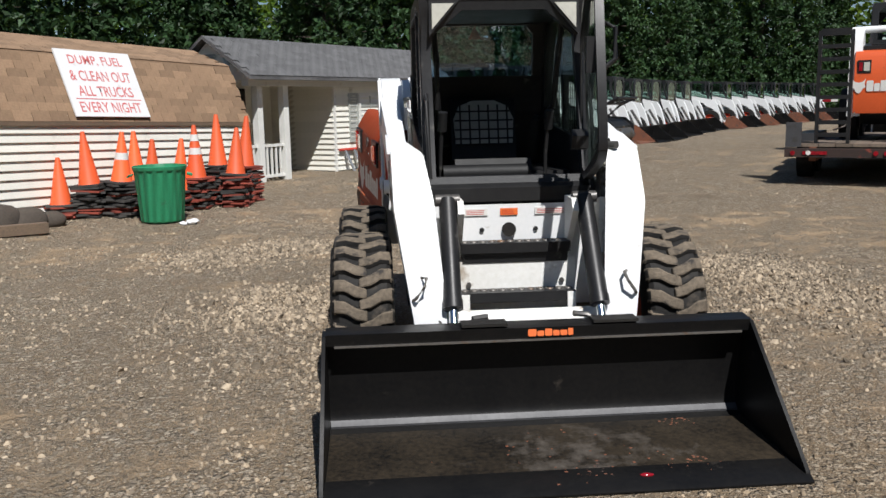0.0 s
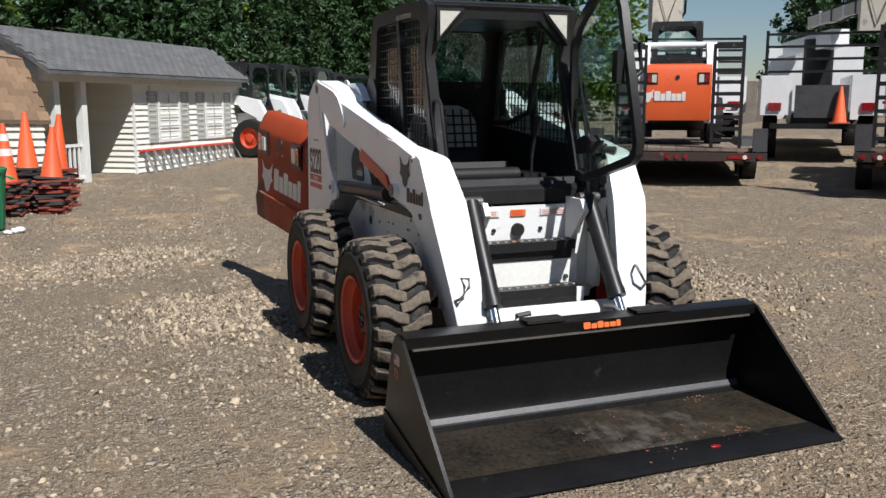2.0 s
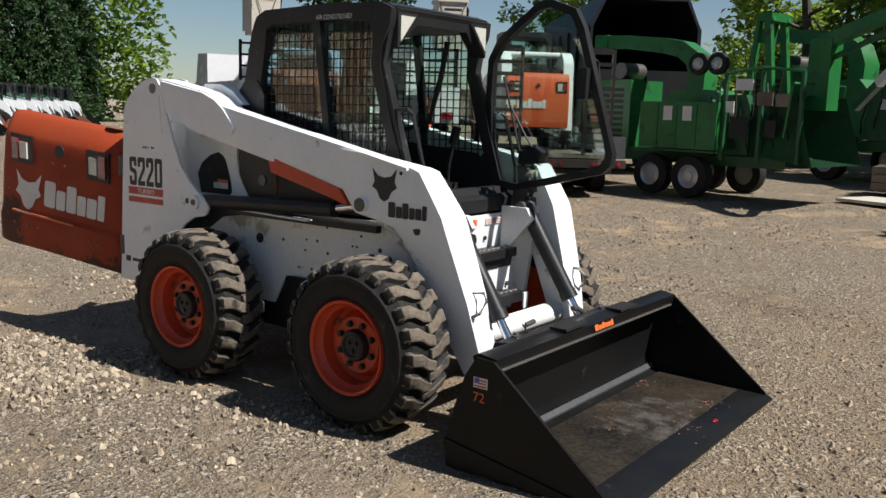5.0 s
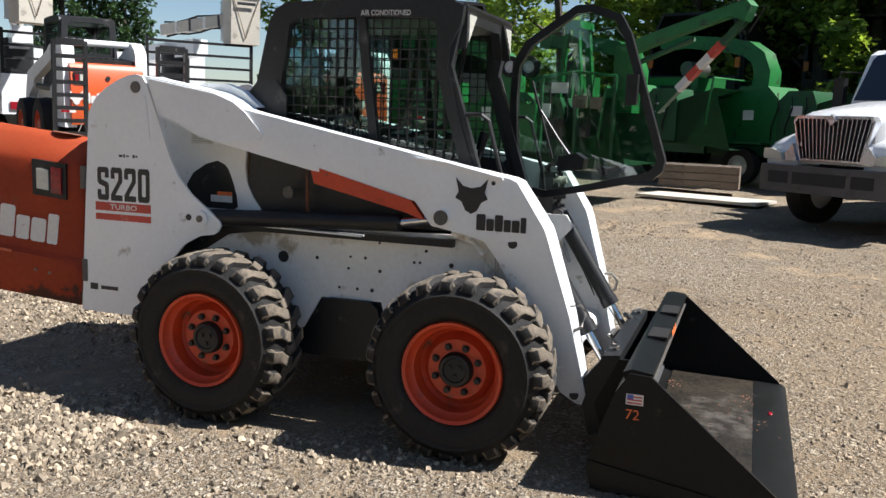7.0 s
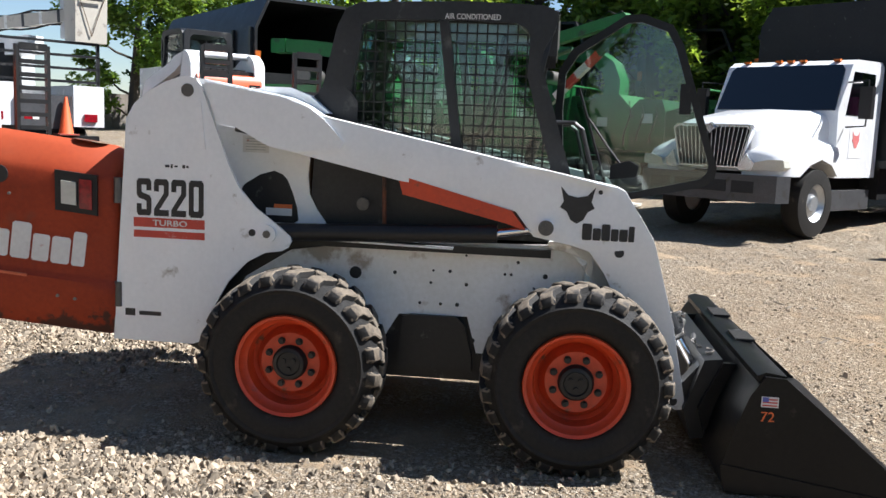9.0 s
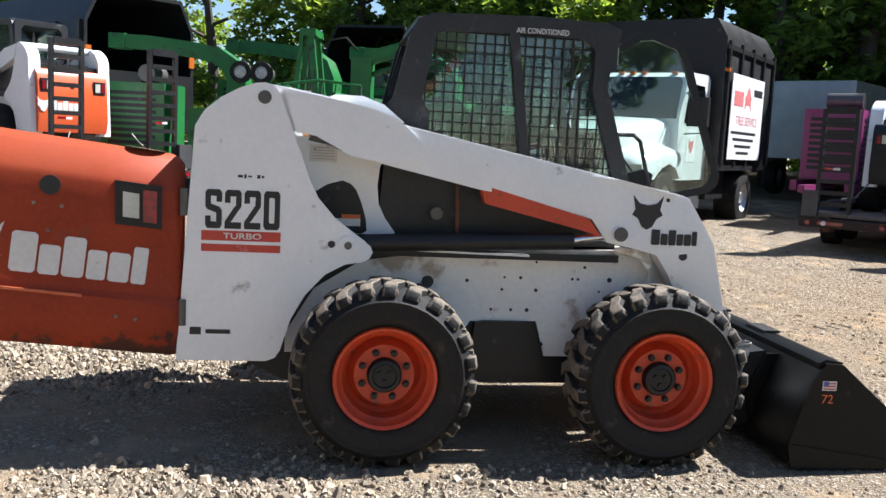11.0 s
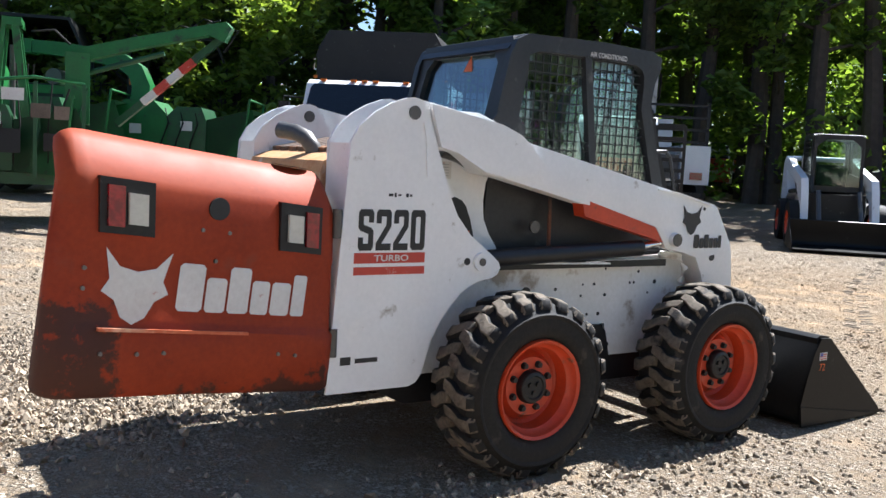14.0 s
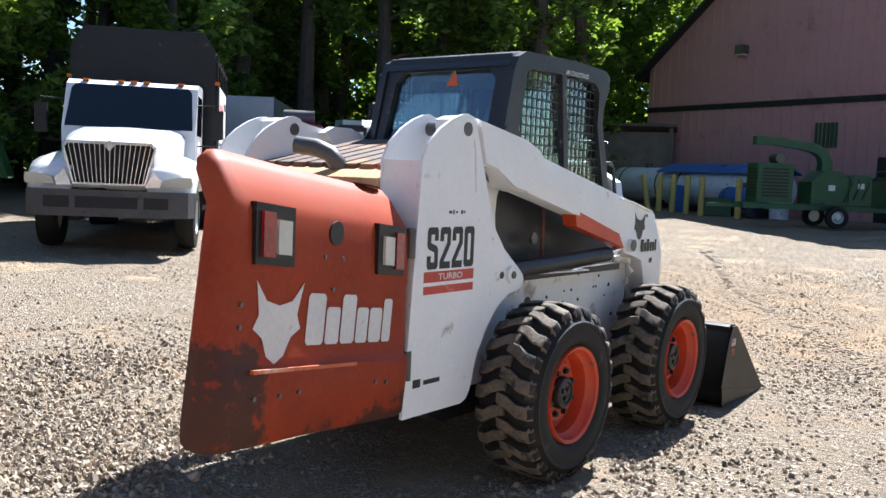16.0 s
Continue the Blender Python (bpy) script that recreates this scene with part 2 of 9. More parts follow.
GREEN = mat("green_machine_paint", (0.022, 0.165, 0.038), (0.014, 0.105, 0.027), rough=0.38, wear=(0.025, 0.04, 0.025), wear_amount=0.3, wear_scale=4, bump=0.04)
GREEN_DARK = mat("dark_green_paint", (0.015, 0.09, 0.03), (0.012, 0.06, 0.022), rough=0.45, wear=(0.03, 0.035, 0.03), wear_amount=0.3)
PINK = mat("magenta_machine_paint", (0.22, 0.022, 0.12), (0.16, 0.02, 0.09), rough=0.45, wear=(0.1, 0.03, 0.06), wear_amount=0.2)
TRUCK_WHITE = mat("white_truck_paint", (0.78, 0.78, 0.78), (0.70, 0.70, 0.70), rough=0.25, coat=0.4, wear=(0.45, 0.42, 0.38), wear_amount=0.08)
CHROME_TRIM = mat("chrome_trim", (0.62, 0.64, 0.68), (0.5, 0.52, 0.56), rough=0.2, metal=1.0)
BUMPER = mat("dull_grey_bumper", (0.080, 0.080, 0.084), (0.05, 0.05, 0.053), rough=0.5, metal=0.2, wear=(0.05, 0.045, 0.04), wear_amount=0.35)
ALUMINIUM = mat("dull_aluminium", (0.55, 0.56, 0.57), (0.42, 0.43, 0.44), rough=0.4, metal=0.7, bump=0.05)
FIBREGLASS = mat("ivory_fibreglass", (0.60, 0.55, 0.46), (0.50, 0.46, 0.39), rough=0.55, wear=(0.33, 0.29, 0.24), wear_amount=0.25)
DECK = mat("weathered_deck_planks", (0.20, 0.15, 0.11), (0.12, 0.095, 0.075), rough=0.85, bump=0.3, wear=(0.07, 0.06, 0.05), wear_amount=0.3, vary=0.25)
FENCE = mat("weathered_fence_boards", (0.17, 0.145, 0.12), (0.10, 0.085, 0.07), rough=0.9, bump=0.3, vary=0.3)
TANK = mat("white_tank_plastic", (0.62, 0.65, 0.68), (0.52, 0.56, 0.60), rough=0.5, wear=(0.25, 0.27, 0.28), wear_amount=0.25)
TANK_BLUE = mat("blue_tarpaulin", (0.035, 0.12, 0.34), (0.03, 0.09, 0.26), rough=0.6)
SIDING = mat("cream_vinyl_siding", (0.79, 0.775, 0.70), (0.70, 0.685, 0.61), rough=0.6, wear=(0.50, 0.47, 0.39), wear_amount=0.25, wear_scale=3, vary=0.05, bump=0.04)
TRIM = mat("white_trim_paint", (0.74, 0.74, 0.71), (0.66, 0.66, 0.62), rough=0.55, wear=(0.45, 0.43, 0.38), wear_amount=0.2)
SHUTTER = mat("grey_shutter_paint", (0.42, 0.43, 0.40), (0.36, 0.37, 0.34), rough=0.6)
SHINGLE_GREY = mat("grey_asphalt_shingle", (0.125, 0.124, 0.125), (0.06, 0.06, 0.062), rough=0.95, scale=2.2, contrast=1.8, bump=0.4, bump_scale=180, vary=0.14, island=0.0)
SHINGLE_BROWN = mat("brown_asphalt_shingle", (0.29, 0.19, 0.115), (0.20, 0.128, 0.078), rough=0.95, scale=0.8, bump=0.4, bump_scale=180, vary=0.2)
BRICK_RED = mat("dusky_red_metal_wall", (0.42, 0.225, 0.22), (0.36, 0.195, 0.19), rough=0.7, scale=0.4, fine=6, wear=(0.25, 0.13, 0.125), wear_amount=0.25, wear_scale=0.8)
DARKROOM = mat("dark_interior", (0.02, 0.02, 0.02), (0.03, 0.03, 0.03), rough=0.9)
CONE = mat("traffic_cone_orange", (0.80, 0.12, 0.025), (0.68, 0.10, 0.03), rough=0.55, wear=(0.35, 0.12, 0.07), wear_amount=0.25, vary=0.22)
CONE_BASE = mat("black_cone_base", (0.03, 0.029, 0.028), (0.06, 0.055, 0.05), rough=0.85, bump=0.2, vary=0.3)
CONE_BASE_RED = mat("dirty_red_cone_base", (0.33, 0.06, 0.035), (0.20, 0.05, 0.035), rough=0.8, bump=0.2, vary=0.3)
BIN_GREEN = mat("green_plastic_bin", (0.028, 0.25, 0.115), (0.020, 0.19, 0.085), rough=0.5, wear=(0.05, 0.12, 0.07), wear_amount=0.2)
SIGN_WHITE = mat("white_sign_board", (0.76, 0.76, 0.76), (0.70, 0.70, 0.70), rough=0.5, wear=(0.55, 0.52, 0.5), wear_amount=0.15)
SIGN_RED = mat("faded_red_sign_paint", (0.55, 0.13, 0.13), (0.62, 0.20, 0.19), rough=0.5, wear=(0.7, 0.45, 0.43), wear_amount=0.3, wear_scale=14)
BARK = mat("grey_brown_bark", (0.085, 0.068, 0.052), (0.05, 0.04, 0.032), rough=0.95, scale=5, bump=0.6, bump_scale=18)
STONE = mat("limestone_gravel", (0.275, 0.228, 0.168), (0.16, 0.129, 0.092), rough=0.9, scale=14, island=0.62, bump=0.15, bump_scale=90)
WOOD_OLD = mat("old_timber", (0.19, 0.13, 0.085), (0.11, 0.08, 0.055), rough=0.9, bump=0.4)


def leaf_mat(name, a, b, through=0.35):
    """Foliage: each leaf clump a little different, with light coming through it."""
    m = mat(name, a, b, rough=0.55, scale=0.35, fine=2.5, island=0.5, spec=0.3)
    nd, ln = m.node_tree.nodes, m.node_tree.links
    bsdf, out = nd["Principled BSDF"], nd["Material Output"]
    tr, mx, br = nd.new("ShaderNodeBsdfTranslucent"), nd.new("ShaderNodeMixShader"), nd.new("ShaderNodeMix")
    br.data_type, br.blend_type = "RGBA", "MULTIPLY"
    br.inputs["Factor"].default_value = 1.0
    ln.new(bsdf.inputs["Base Color"].links[0].from_socket, br.inputs["A"])
    br.inputs["B"].default_value = (1.9, 1.7, 0.7, 1.0)
    ln.new(br.outputs["Result"], tr.inputs["Color"])
    mx.inputs["Fac"].default_value = through
    ln.new(bsdf.outputs[0], mx.inputs[1])
    ln.new(tr.outputs[0], mx.inputs[2])
    ln.new(mx.outputs[0], out.inputs["Surface"])
    return m


CONIFER = leaf_mat("conifer_needles", (0.018, 0.044, 0.018), (0.048, 0.094, 0.032), 0.25)
# LEAF to LEAF_LIGHT: one foliage from shaded to sunlit, put into the colour
LEAF = leaf_mat("broadleaf_foliage", (0.075, 0.145, 0.030), (0.14, 0.215, 0.050), 0.5)
LEAF_MID = leaf_mat("sunlit_foliage", (0.10, 0.185, 0.036), (0.16, 0.235, 0.055), 0.5)
LEAF_LIGHT = leaf_mat("brightest_sunlit_foliage", (0.13, 0.21, 0.045), (0.19, 0.26, 0.065), 0.5)


# ---- shape helpers ----
def box(bm, x0, x1, y0, y1, z0, z1, m=None):
    vs = [bm.verts.new((x, y, z)) for x in (x0, x1) for y in (y0, y1) for z in (z0, z1)]
    if m is not None:
        for v in vs:
            v.co = m @ v.co
    for q in ((0, 1, 3, 2), (4, 6, 7, 5), (0, 4, 5, 1), (2, 3, 7, 6), (0, 2, 6, 4), (1, 5, 7, 3)):
        bm.faces.new([vs[i] for i in q])
    return vs


def put(axis, a, p, q):
    return {"x": (a, p, q), "y": (p, a, q), "z": (p, q, a)}[axis]


def prism(bm, poly, axis, a, b):
    """A polygon pushed along an axis from a to b."""
    lo = [bm.verts.new(put(axis, a, p, q)) for p, q in poly]
    hi = [bm.verts.new(put(axis, b, p, q)) for p, q in poly]
    bm.faces.new(lo)
    bm.faces.new(hi[::-1])
    n = len(poly)
    for i in range(n):
        bm.faces.new((lo[i], hi[i], hi[(i + 1) % n], lo[(i + 1) % n]))
    return lo + hi


def ring_prism(bm, outer, inner, axis, a, b):
    """A plate with one opening: both outlines have the same number of corners."""
    n = len(outer)
    rings = [[bm.verts.new(put(axis, c, p, q)) for p, q in loop] for loop in (outer, inner) for c in (a, b)]
    oa, ob, ia, ib = rings
    for i in range(n):
        j = (i + 1) % n
        bm.faces.new((oa[i], oa[j], ia[j], ia[i]))
        bm.faces.new((ob[j], ob[i], ib[i], ib[j]))
        bm.faces.new((oa[j], oa[i], ob[i], ob[j]))
        bm.faces.new((ia[i], ia[j], ib[j], ib[i]))


def cyl(bm, p0, p1, r, n=16, r2=None, cap=True):
    p0, p1 = Vector(p0), Vector(p1)
    r2 = r if r2 is None else r2
    q = (p1 - p0).to_track_quat("Z", "Y")
    rings = []
    for c, rad in ((p0, r), (p1, r2)):
        rings.append([bm.verts.new(c + q @ Vector((rad * math.cos(2 * math.pi * i / n), rad * math.sin(2 * math.pi * i / n), 0))) for i in range(n)])
    for i in range(n):
        bm.faces.new((rings[0][i], rings[0][(i + 1) % n], rings[1][(i + 1) % n], rings[1][i]))
    if cap:
        bm.faces.new(rings[0][::-1])
        bm.faces.new(rings[1])


def tube(bm, pts, r, n=8):
    """A bent bar through points."""
    pts = [Vector(p) for p in pts]
    rings = []
    for i, p in enumerate(pts):
        d = (pts[min(i + 1, len(pts) - 1)] - pts[max(i - 1, 0)]).normalized()
        q = d.to_track_quat("Z", "Y")
        rings.append([bm.verts.new(p + q @ Vector((r * math.cos(2 * math.pi * k / n), r * math.sin(2 * math.pi * k / n), 0))) for k in range(n)])
    for a, b in zip(rings, rings[1:]):
        off = min(range(n), key=lambda s: (a[0].co - b[s].co).length)
        for k in range(n):
            bm.faces.new((a[k], a[(k + 1) % n], b[(k + 1 + off) % n], b[(k + off) % n]))
    bm.faces.new(rings[0][::-1])
    bm.faces.new(rings[-1])


def lathe(bm, prof, n=36, axis="x", centre=(0, 0, 0), close=True):
    """A profile of (along the axis, radius) turned round the axis."""
    c = Vector(centre)
    rings = []
    for a, r in prof:
        ring = []
        for i in range(n):
            t = 2 * math.pi * i / n
            ring.append(bm.verts.new(c + Vector(put(axis, a, r * math.cos(t), r * math.sin(t)))))
        rings.append(ring)
    pairs = list(zip(rings, rings[1:])) + ([(rings[-1], rings[0])] if close else [])
    for r0, r1 in pairs:
        for i in range(n):
            bm.faces.new((r0[i], r0[(i + 1) % n], r1[(i + 1) % n], r1[i]))
    if not close:
        if prof[0][1] > 1e-4:
            bm.faces.new(rings[0])
        if prof[-1][1] > 1e-4:
            bm.faces.new(rings[-1][::-1])


def bev(bm, width, segments=2, angle=30):
    edges = [e for e in bm.edges if len(e.link_faces) == 2 and e.calc_face_angle(0) > radians(angle)]
    bmesh.ops.bevel(bm, geom=edges, offset=width, segments=segments, affect="EDGES", profile=0.7, clamp_overlap=True)


def mesh_of(name, bm, material, sharp=35):
    bmesh.ops.recalc_face_normals(bm, faces=bm.faces[:])
    me = bpy.data.meshes.new(name)
    bm.to_mesh(me)
    bm.free()
    for m in material if isinstance(material, (list, tuple)) else [material]:
        me.materials.append(m)
    me.polygons.foreach_set("use_smooth", [True] * len(me.polygons))
    me.set_sharp_from_angle(angle=radians(sharp))
    return me


def part(name, bm, material, parent=None, label="", bevel=0.0, segments=2):
    if bevel:
        bev(bm, bevel, segments)
    ob = new(name, mesh_of(name, bm, material))
    if parent:
        ob.parent = parent
    return tagged(ob, label)


def thing(name, label, category, group="", kind="", m=None):
    ob = tagged(new(name), label, category, group, kind)
    ob.empty_display_size = 0.2
    if m is not None:
        ob.matrix_world = m
    return ob


def thing_mesh(name, bm, material, label, category, group="", kind="", m=None, bevel=0.0):
    ob = part(name, bm, material, None, label, bevel)
    tagged(ob, label, category, group, kind)
    if m is not None:
        ob.matrix_world = m
    return ob


def share(name, mesh, parent, m=None):
    """One more object on a mesh that is made already."""
    ob = new(name, mesh)
    ob.parent = parent
    if m is not None:
        ob.matrix_local = m
    return ob


def lettering(name, text, height, material, m, parent, width=None, depth=0.002, label="", bold=0.0):
    """Built-in font text as a thin mesh; m: its pose, text along +x, up +y, out +z. Middle at the origin."""
    cu = bpy.data.curves.new(name, "FONT")
    cu.body, cu.size, cu.extrude, cu.align_x, cu.align_y = text, 1.0, 0.0, "CENTER", "CENTER"
    cu.offset, cu.space_line = bold, 0.95
    cu.resolution_u = 3
    tmp = new(name, cu)
    bpy.context.view_layer.update()
    me = bpy.data.meshes.new_from_object(tmp.evaluated_get(bpy.context.evaluated_depsgraph_get()))
    bpy.data.objects.remove(tmp)
    xs = [v.co for v in me.vertices]
    w0 = max(v.x for v in xs) - min(v.x for v in xs)
    h0 = max(v.y for v in xs) - min(v.y for v in xs)
    cx, cy = (max(v.x for v in xs) + min(v.x for v in xs)) / 2, (max(v.y for v in xs) + min(v.y for v in xs)) / 2
    sy = height / h0
    sx = width / w0 if width else sy
    for v in me.vertices:
        v.co = Vector(((v.co.x - cx) * sx, (v.co.y - cy) * sy, depth))
    me.materials.clear()
    me.materials.append(material)
    ob = new(name, me)
    if parent:
        ob.parent = parent
    ob.matrix_local = m
    return tagged(ob, label)


def face_frame(origin, right, up):
    """A pose whose x runs along right and y along up."""
    r, u = Vector(right).normalized(), Vector(up).normalized()
    n = r.cross(u).normalized()
    u = n.cross(r)
    return Matrix(((r.x, u.x, n.x, origin[0]), (r.y, u.y, n.y, origin[1]), (r.z, u.z, n.z, origin[2]), (0, 0, 0, 1)))


def wordmark(name, width, height, material, m, parent, depth=0.002):
    """Brand lettering as plain blocks of its size: tall and low bars side by side."""
    bm = bmesh.new()
    spec = ((0.20, 1.0), (0.165, 0.74), (0.175, 1.0), (0.155, 0.74), (0.17, 0.74), (0.125, 0.94))
    x, gap = -0.5 * width, 0.014 * width
    for w, h in spec:
        a, b, top = x, x + w * width - gap, -0.5 * height + h * height
        r = 0.12 * (b - a)
        lo = -0.5 * height
        q = [(a, lo + r), (a + r, lo), (b - r, lo), (b, lo + r), (b, top - r), (b - r, top), (a + r, top), (a, top - r)]
        bm.faces.new([bm.verts.new((p, v, depth)) for p, v in q])
        x += w * width + gap * 0.25
    bmesh.ops.remove_doubles(bm, verts=bm.verts[:], dist=1e-5)
    ob = part(name, bm, material, parent)
    ob.matrix_local = m
    return ob


def emblem(name, size, material, m, parent, depth=0.002):
    """A plain two-pointed badge beside the brand lettering."""
    bm = bmesh.new()
    q = [(-0.5, 0.55), (-0.27, 0.30), (0.0, 0.24), (0.27, 0.30), (0.5, 0.55), (0.40, 0.12), (0.50, -0.06), (0.30, -0.18), (0.18, -0.42), (0.0, -0.52), (-0.18, -0.42), (-0.30, -0.18), (-0.50, -0.06), (-0.40, 0.12)]
    c = bm.verts.new((0, 0, depth))
    vs = [bm.verts.new((p * size, r * size, depth)) for p, r in q]
    for i in range(len(vs)):
        bm.faces.new((vs[i], vs[(i + 1) % len(vs)], c))
    ob = part(name, bm, material, parent)
    ob.matrix_local = m
    return ob


def ground_z(x, y):
    """The yard rises gently from the machine outwards."""
    r = math.hypot(x, y - 0.6)
    u = max(0.0, r - 4.0)
    rise = 0.032 * u * u / (u + 1.5) if r < 30 else 0.787 + 0.004 * (r - 30)
    # the row of parked loaders stands in a level strip
    b = math.degrees(math.atan2(x, y - 0.6))
    dip = max(0.0, min(1.0, (b - 4) / 9, (46 - b) / 9)) * max(0.0, min(1.0, (r - 14) / 12))
    return rise * (1 - 0.8 * dip * dip * (3 - 2 * dip))


def on_ground(x, y, turn=0.0, lift=0.0):
    return pose(x, y, ground_z(x, y) + lift, 0, 0, turn)


# ---- ground ----
def by_zone(m):
    """Tan subsoil shows through in front of the machine; elsewhere grey stone dust covers the yard."""
    nd, ln = m.node_tree.nodes, m.node_tree.links
    sock = m.node_tree.nodes["Principled BSDF"].inputs["Base Color"]
    tc, dist, nz, add, rg, tint, mul = (nd.new("ShaderNode" + k) for k in ("TexCoord", "VectorMath", "TexNoise", "Math", "MapRange", "Mix", "Mix"))
    dist.operation = "DISTANCE"
    ln.new(tc.outputs["Object"], dist.inputs[0])
    dist.inputs[1].default_value = (1.9, -5.0, 0.0)
    nz.inputs["Scale"].default_value, nz.inputs["Detail"].default_value = 0.7, 6.0
    ln.new(tc.outputs["Object"], nz.inputs["Vector"])
    add.operation = "MULTIPLY_ADD"
    ln.new(nz.outputs["Fac"], add.inputs[0])
    add.inputs[1].default_value = 3.5
    ln.new(dist.outputs["Value"], add.inputs[2])
    rg.inputs["From Min"].default_value, rg.inputs["From Max"].default_value = 3.8, 7.2
    ln.new(add.outputs[0], rg.inputs["Value"])
    tint.data_type = mul.data_type = "RGBA"
    ln.new(rg.outputs[0], tint.inputs["Factor"])
    tint.inputs["A"].default_value, tint.inputs["B"].default_value = (1.34, 1.21, 1.06, 1.0), (1.34, 1.31, 1.28, 1.0)
    mul.blend_type = "MULTIPLY"
    mul.inputs["Factor"].default_value = 1.0
    ln.new(sock.links[0].from_socket, mul.inputs["A"])
    ln.new(tint.outputs["Result"], mul.inputs["B"])
    ln.new(mul.outputs["Result"], sock)
    return m


def gravel_mat():
    m = bpy.data.materials.new("packed_gravel")
    m.use_nodes = True
    nd, ln = m.node_tree.nodes, m.node_tree.links
    bsdf = nd["Principled BSDF"]
    tc = nd.new("ShaderNodeTexCoord")

    def noise_tex(sc, detail=6.0, rough=0.6):
        n = nd.new("ShaderNodeTexNoise")
        n.inputs["Scale"].default_value, n.inputs["Detail"].default_value, n.inputs["Roughness"].default_value = sc, detail, rough
        ln.new(tc.outputs["Object"], n.inputs["Vector"])
        return n.outputs["Fac"]

    def rng(src, a, b, c=0.0, d=1.0):
        r = nd.new("ShaderNodeMapRange")
        for k, v in zip(("From Min", "From Max", "To Min", "To Max"), (a, b, c, d)):
            r.inputs[k].default_value = v
        ln.new(src, r.inputs["Value"])
        return r.outputs[0]

    def mixc(fac, a, b):
        x = nd.new("ShaderNodeMix")
        x.data_type = "RGBA"
        ln.new(fac, x.inputs["Factor"])
        for sock, v in ((x.inputs["A"], a), (x.inputs["B"], b)):
            if isinstance(v, tuple):
                sock.default_value = (*v, 1.0)
            else:
                ln.new(v, sock)
        return x.outputs["Result"]

    def math_node(op, a, b):
        x = nd.new("ShaderNodeMath")
        x.operation = op
        for sock, v in zip(x.inputs, (a, b)):
            if isinstance(v, (int, float)):
                sock.default_value = v
            else:
                ln.new(v, sock)
        return x.outputs[0]

    def warped(sc, amount):
        """Coordinates bent a little, so that the stones are not all round."""
        n = nd.new("ShaderNodeTexNoise")
        n.inputs["Scale"].default_value, n.inputs["Detail"].default_value = sc, 2.0
        ln.new(tc.outputs["Object"], n.inputs["Vector"])
        sub = nd.new("ShaderNodeVectorMath")
        sub.operation = "SUBTRACT"
        ln.new(n.outputs["Color"], sub.inputs[0])
        sub.inputs[1].default_value = (0.5, 0.5, 0.5)
        mad = nd.new("ShaderNodeVectorMath")
        mad.operation = "MULTIPLY_ADD"
        ln.new(sub.outputs[0], mad.inputs[0])
        mad.inputs[1].default_value = (amount, amount, amount)
        ln.new(tc.outputs["Object"], mad.inputs[2])
        return mad.outputs[0]

    def layer(sc, least, dark, pale):
        """One size of stone: colour, where it lies, and its rounded height."""
        v = nd.new("ShaderNodeTexVoronoi")
        v.voronoi_dimensions = "2D"
        v.inputs["Scale"].default_value = sc
        ln.new(warped(sc * 1.6, 0.9 / sc), v.inputs["Vector"])
        sep = nd.new("ShaderNodeSeparateColor")
        ln.new(v.outputs["Color"], sep.inputs[0])
        size = rng(sep.outputs[0], least, 1.0, 0.16, 0.60)
        rim_ = math_node("SUBTRACT", size, v.outputs["Distance"])
        mask = rng(rim_, 0.0, 0.05)
        shaded_joint = rng(rim_, -0.10, 0.02)
        col = mixc(sep.outputs[1], dark, pale)
        hgt = math_node("MULTIPLY", rng(rim_, 0.0, 0.22), math_node("ADD", sep.outputs[2], 0.4))
        return col, mask, shaded_joint, hgt

    big = noise_tex(0.30, 5)
    patch = math_node("ADD", rng(big, 0.35, 0.65, -0.28, 0.28), rng(noise_tex(1.9, 8, 0.65), 0.32, 0.68))
    dirt = mixc(rng(noise_tex(6.0, 8, 0.75), 0.36, 0.64), (0.185, 0.128, 0.076), (0.36, 0.268, 0.172))
    dirt = mixc(rng(noise_tex(60.0, 3), 0.40, 0.62), dirt, (0.235, 0.185, 0.125))
    colour = mixc(rng(patch, 0.15, 0.65), dirt, (0.195, 0.148, 0.096))
    height = math_node("MULTIPLY", noise_tex(8.0, 8, 0.7), 1.5)
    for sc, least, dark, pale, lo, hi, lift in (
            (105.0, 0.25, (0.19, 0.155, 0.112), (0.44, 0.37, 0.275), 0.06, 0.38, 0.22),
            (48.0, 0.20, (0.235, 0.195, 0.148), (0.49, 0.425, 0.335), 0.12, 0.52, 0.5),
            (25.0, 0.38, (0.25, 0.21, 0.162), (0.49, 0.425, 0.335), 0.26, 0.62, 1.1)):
        col, mask, shaded_joint, hgt = layer(sc, least, dark, pale)
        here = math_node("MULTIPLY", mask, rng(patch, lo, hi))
        # dark ring round each stone: dirt and shade between stones, both in the colour
        colour = mixc(math_node("MULTIPLY", math_node("MULTIPLY", shaded_joint, rng(patch, lo, hi)), 0.8), colour, (0.085, 0.067, 0.048))
        colour = mixc(here, colour, col)
        height = math_node("ADD", height, math_node("MULTIPLY", math_node("MULTIPLY", hgt, rng(patch, lo, hi)), lift))
    damp = mixc(rng(noise_tex(0.40, 8, 0.72), 0.58, 0.68, 0.0, 0.45), colour, (0.125, 0.090, 0.060))
    ln.new(mixc(rng(noise_tex(0.13, 4), 0.52, 0.68, 0.0, 0.25), damp, (0.27, 0.232, 0.175)), bsdf.inputs["Base Color"])
    bsdf.inputs["Roughness"].default_value = 0.92
    bsdf.inputs["Specular IOR Level"].default_value = 0.2
    b = nd.new("ShaderNodeBump")
    b.inputs["Strength"].default_value, b.inputs["Distance"].default_value = 1.0, 0.045
    ln.new(height, b.inputs["Height"])
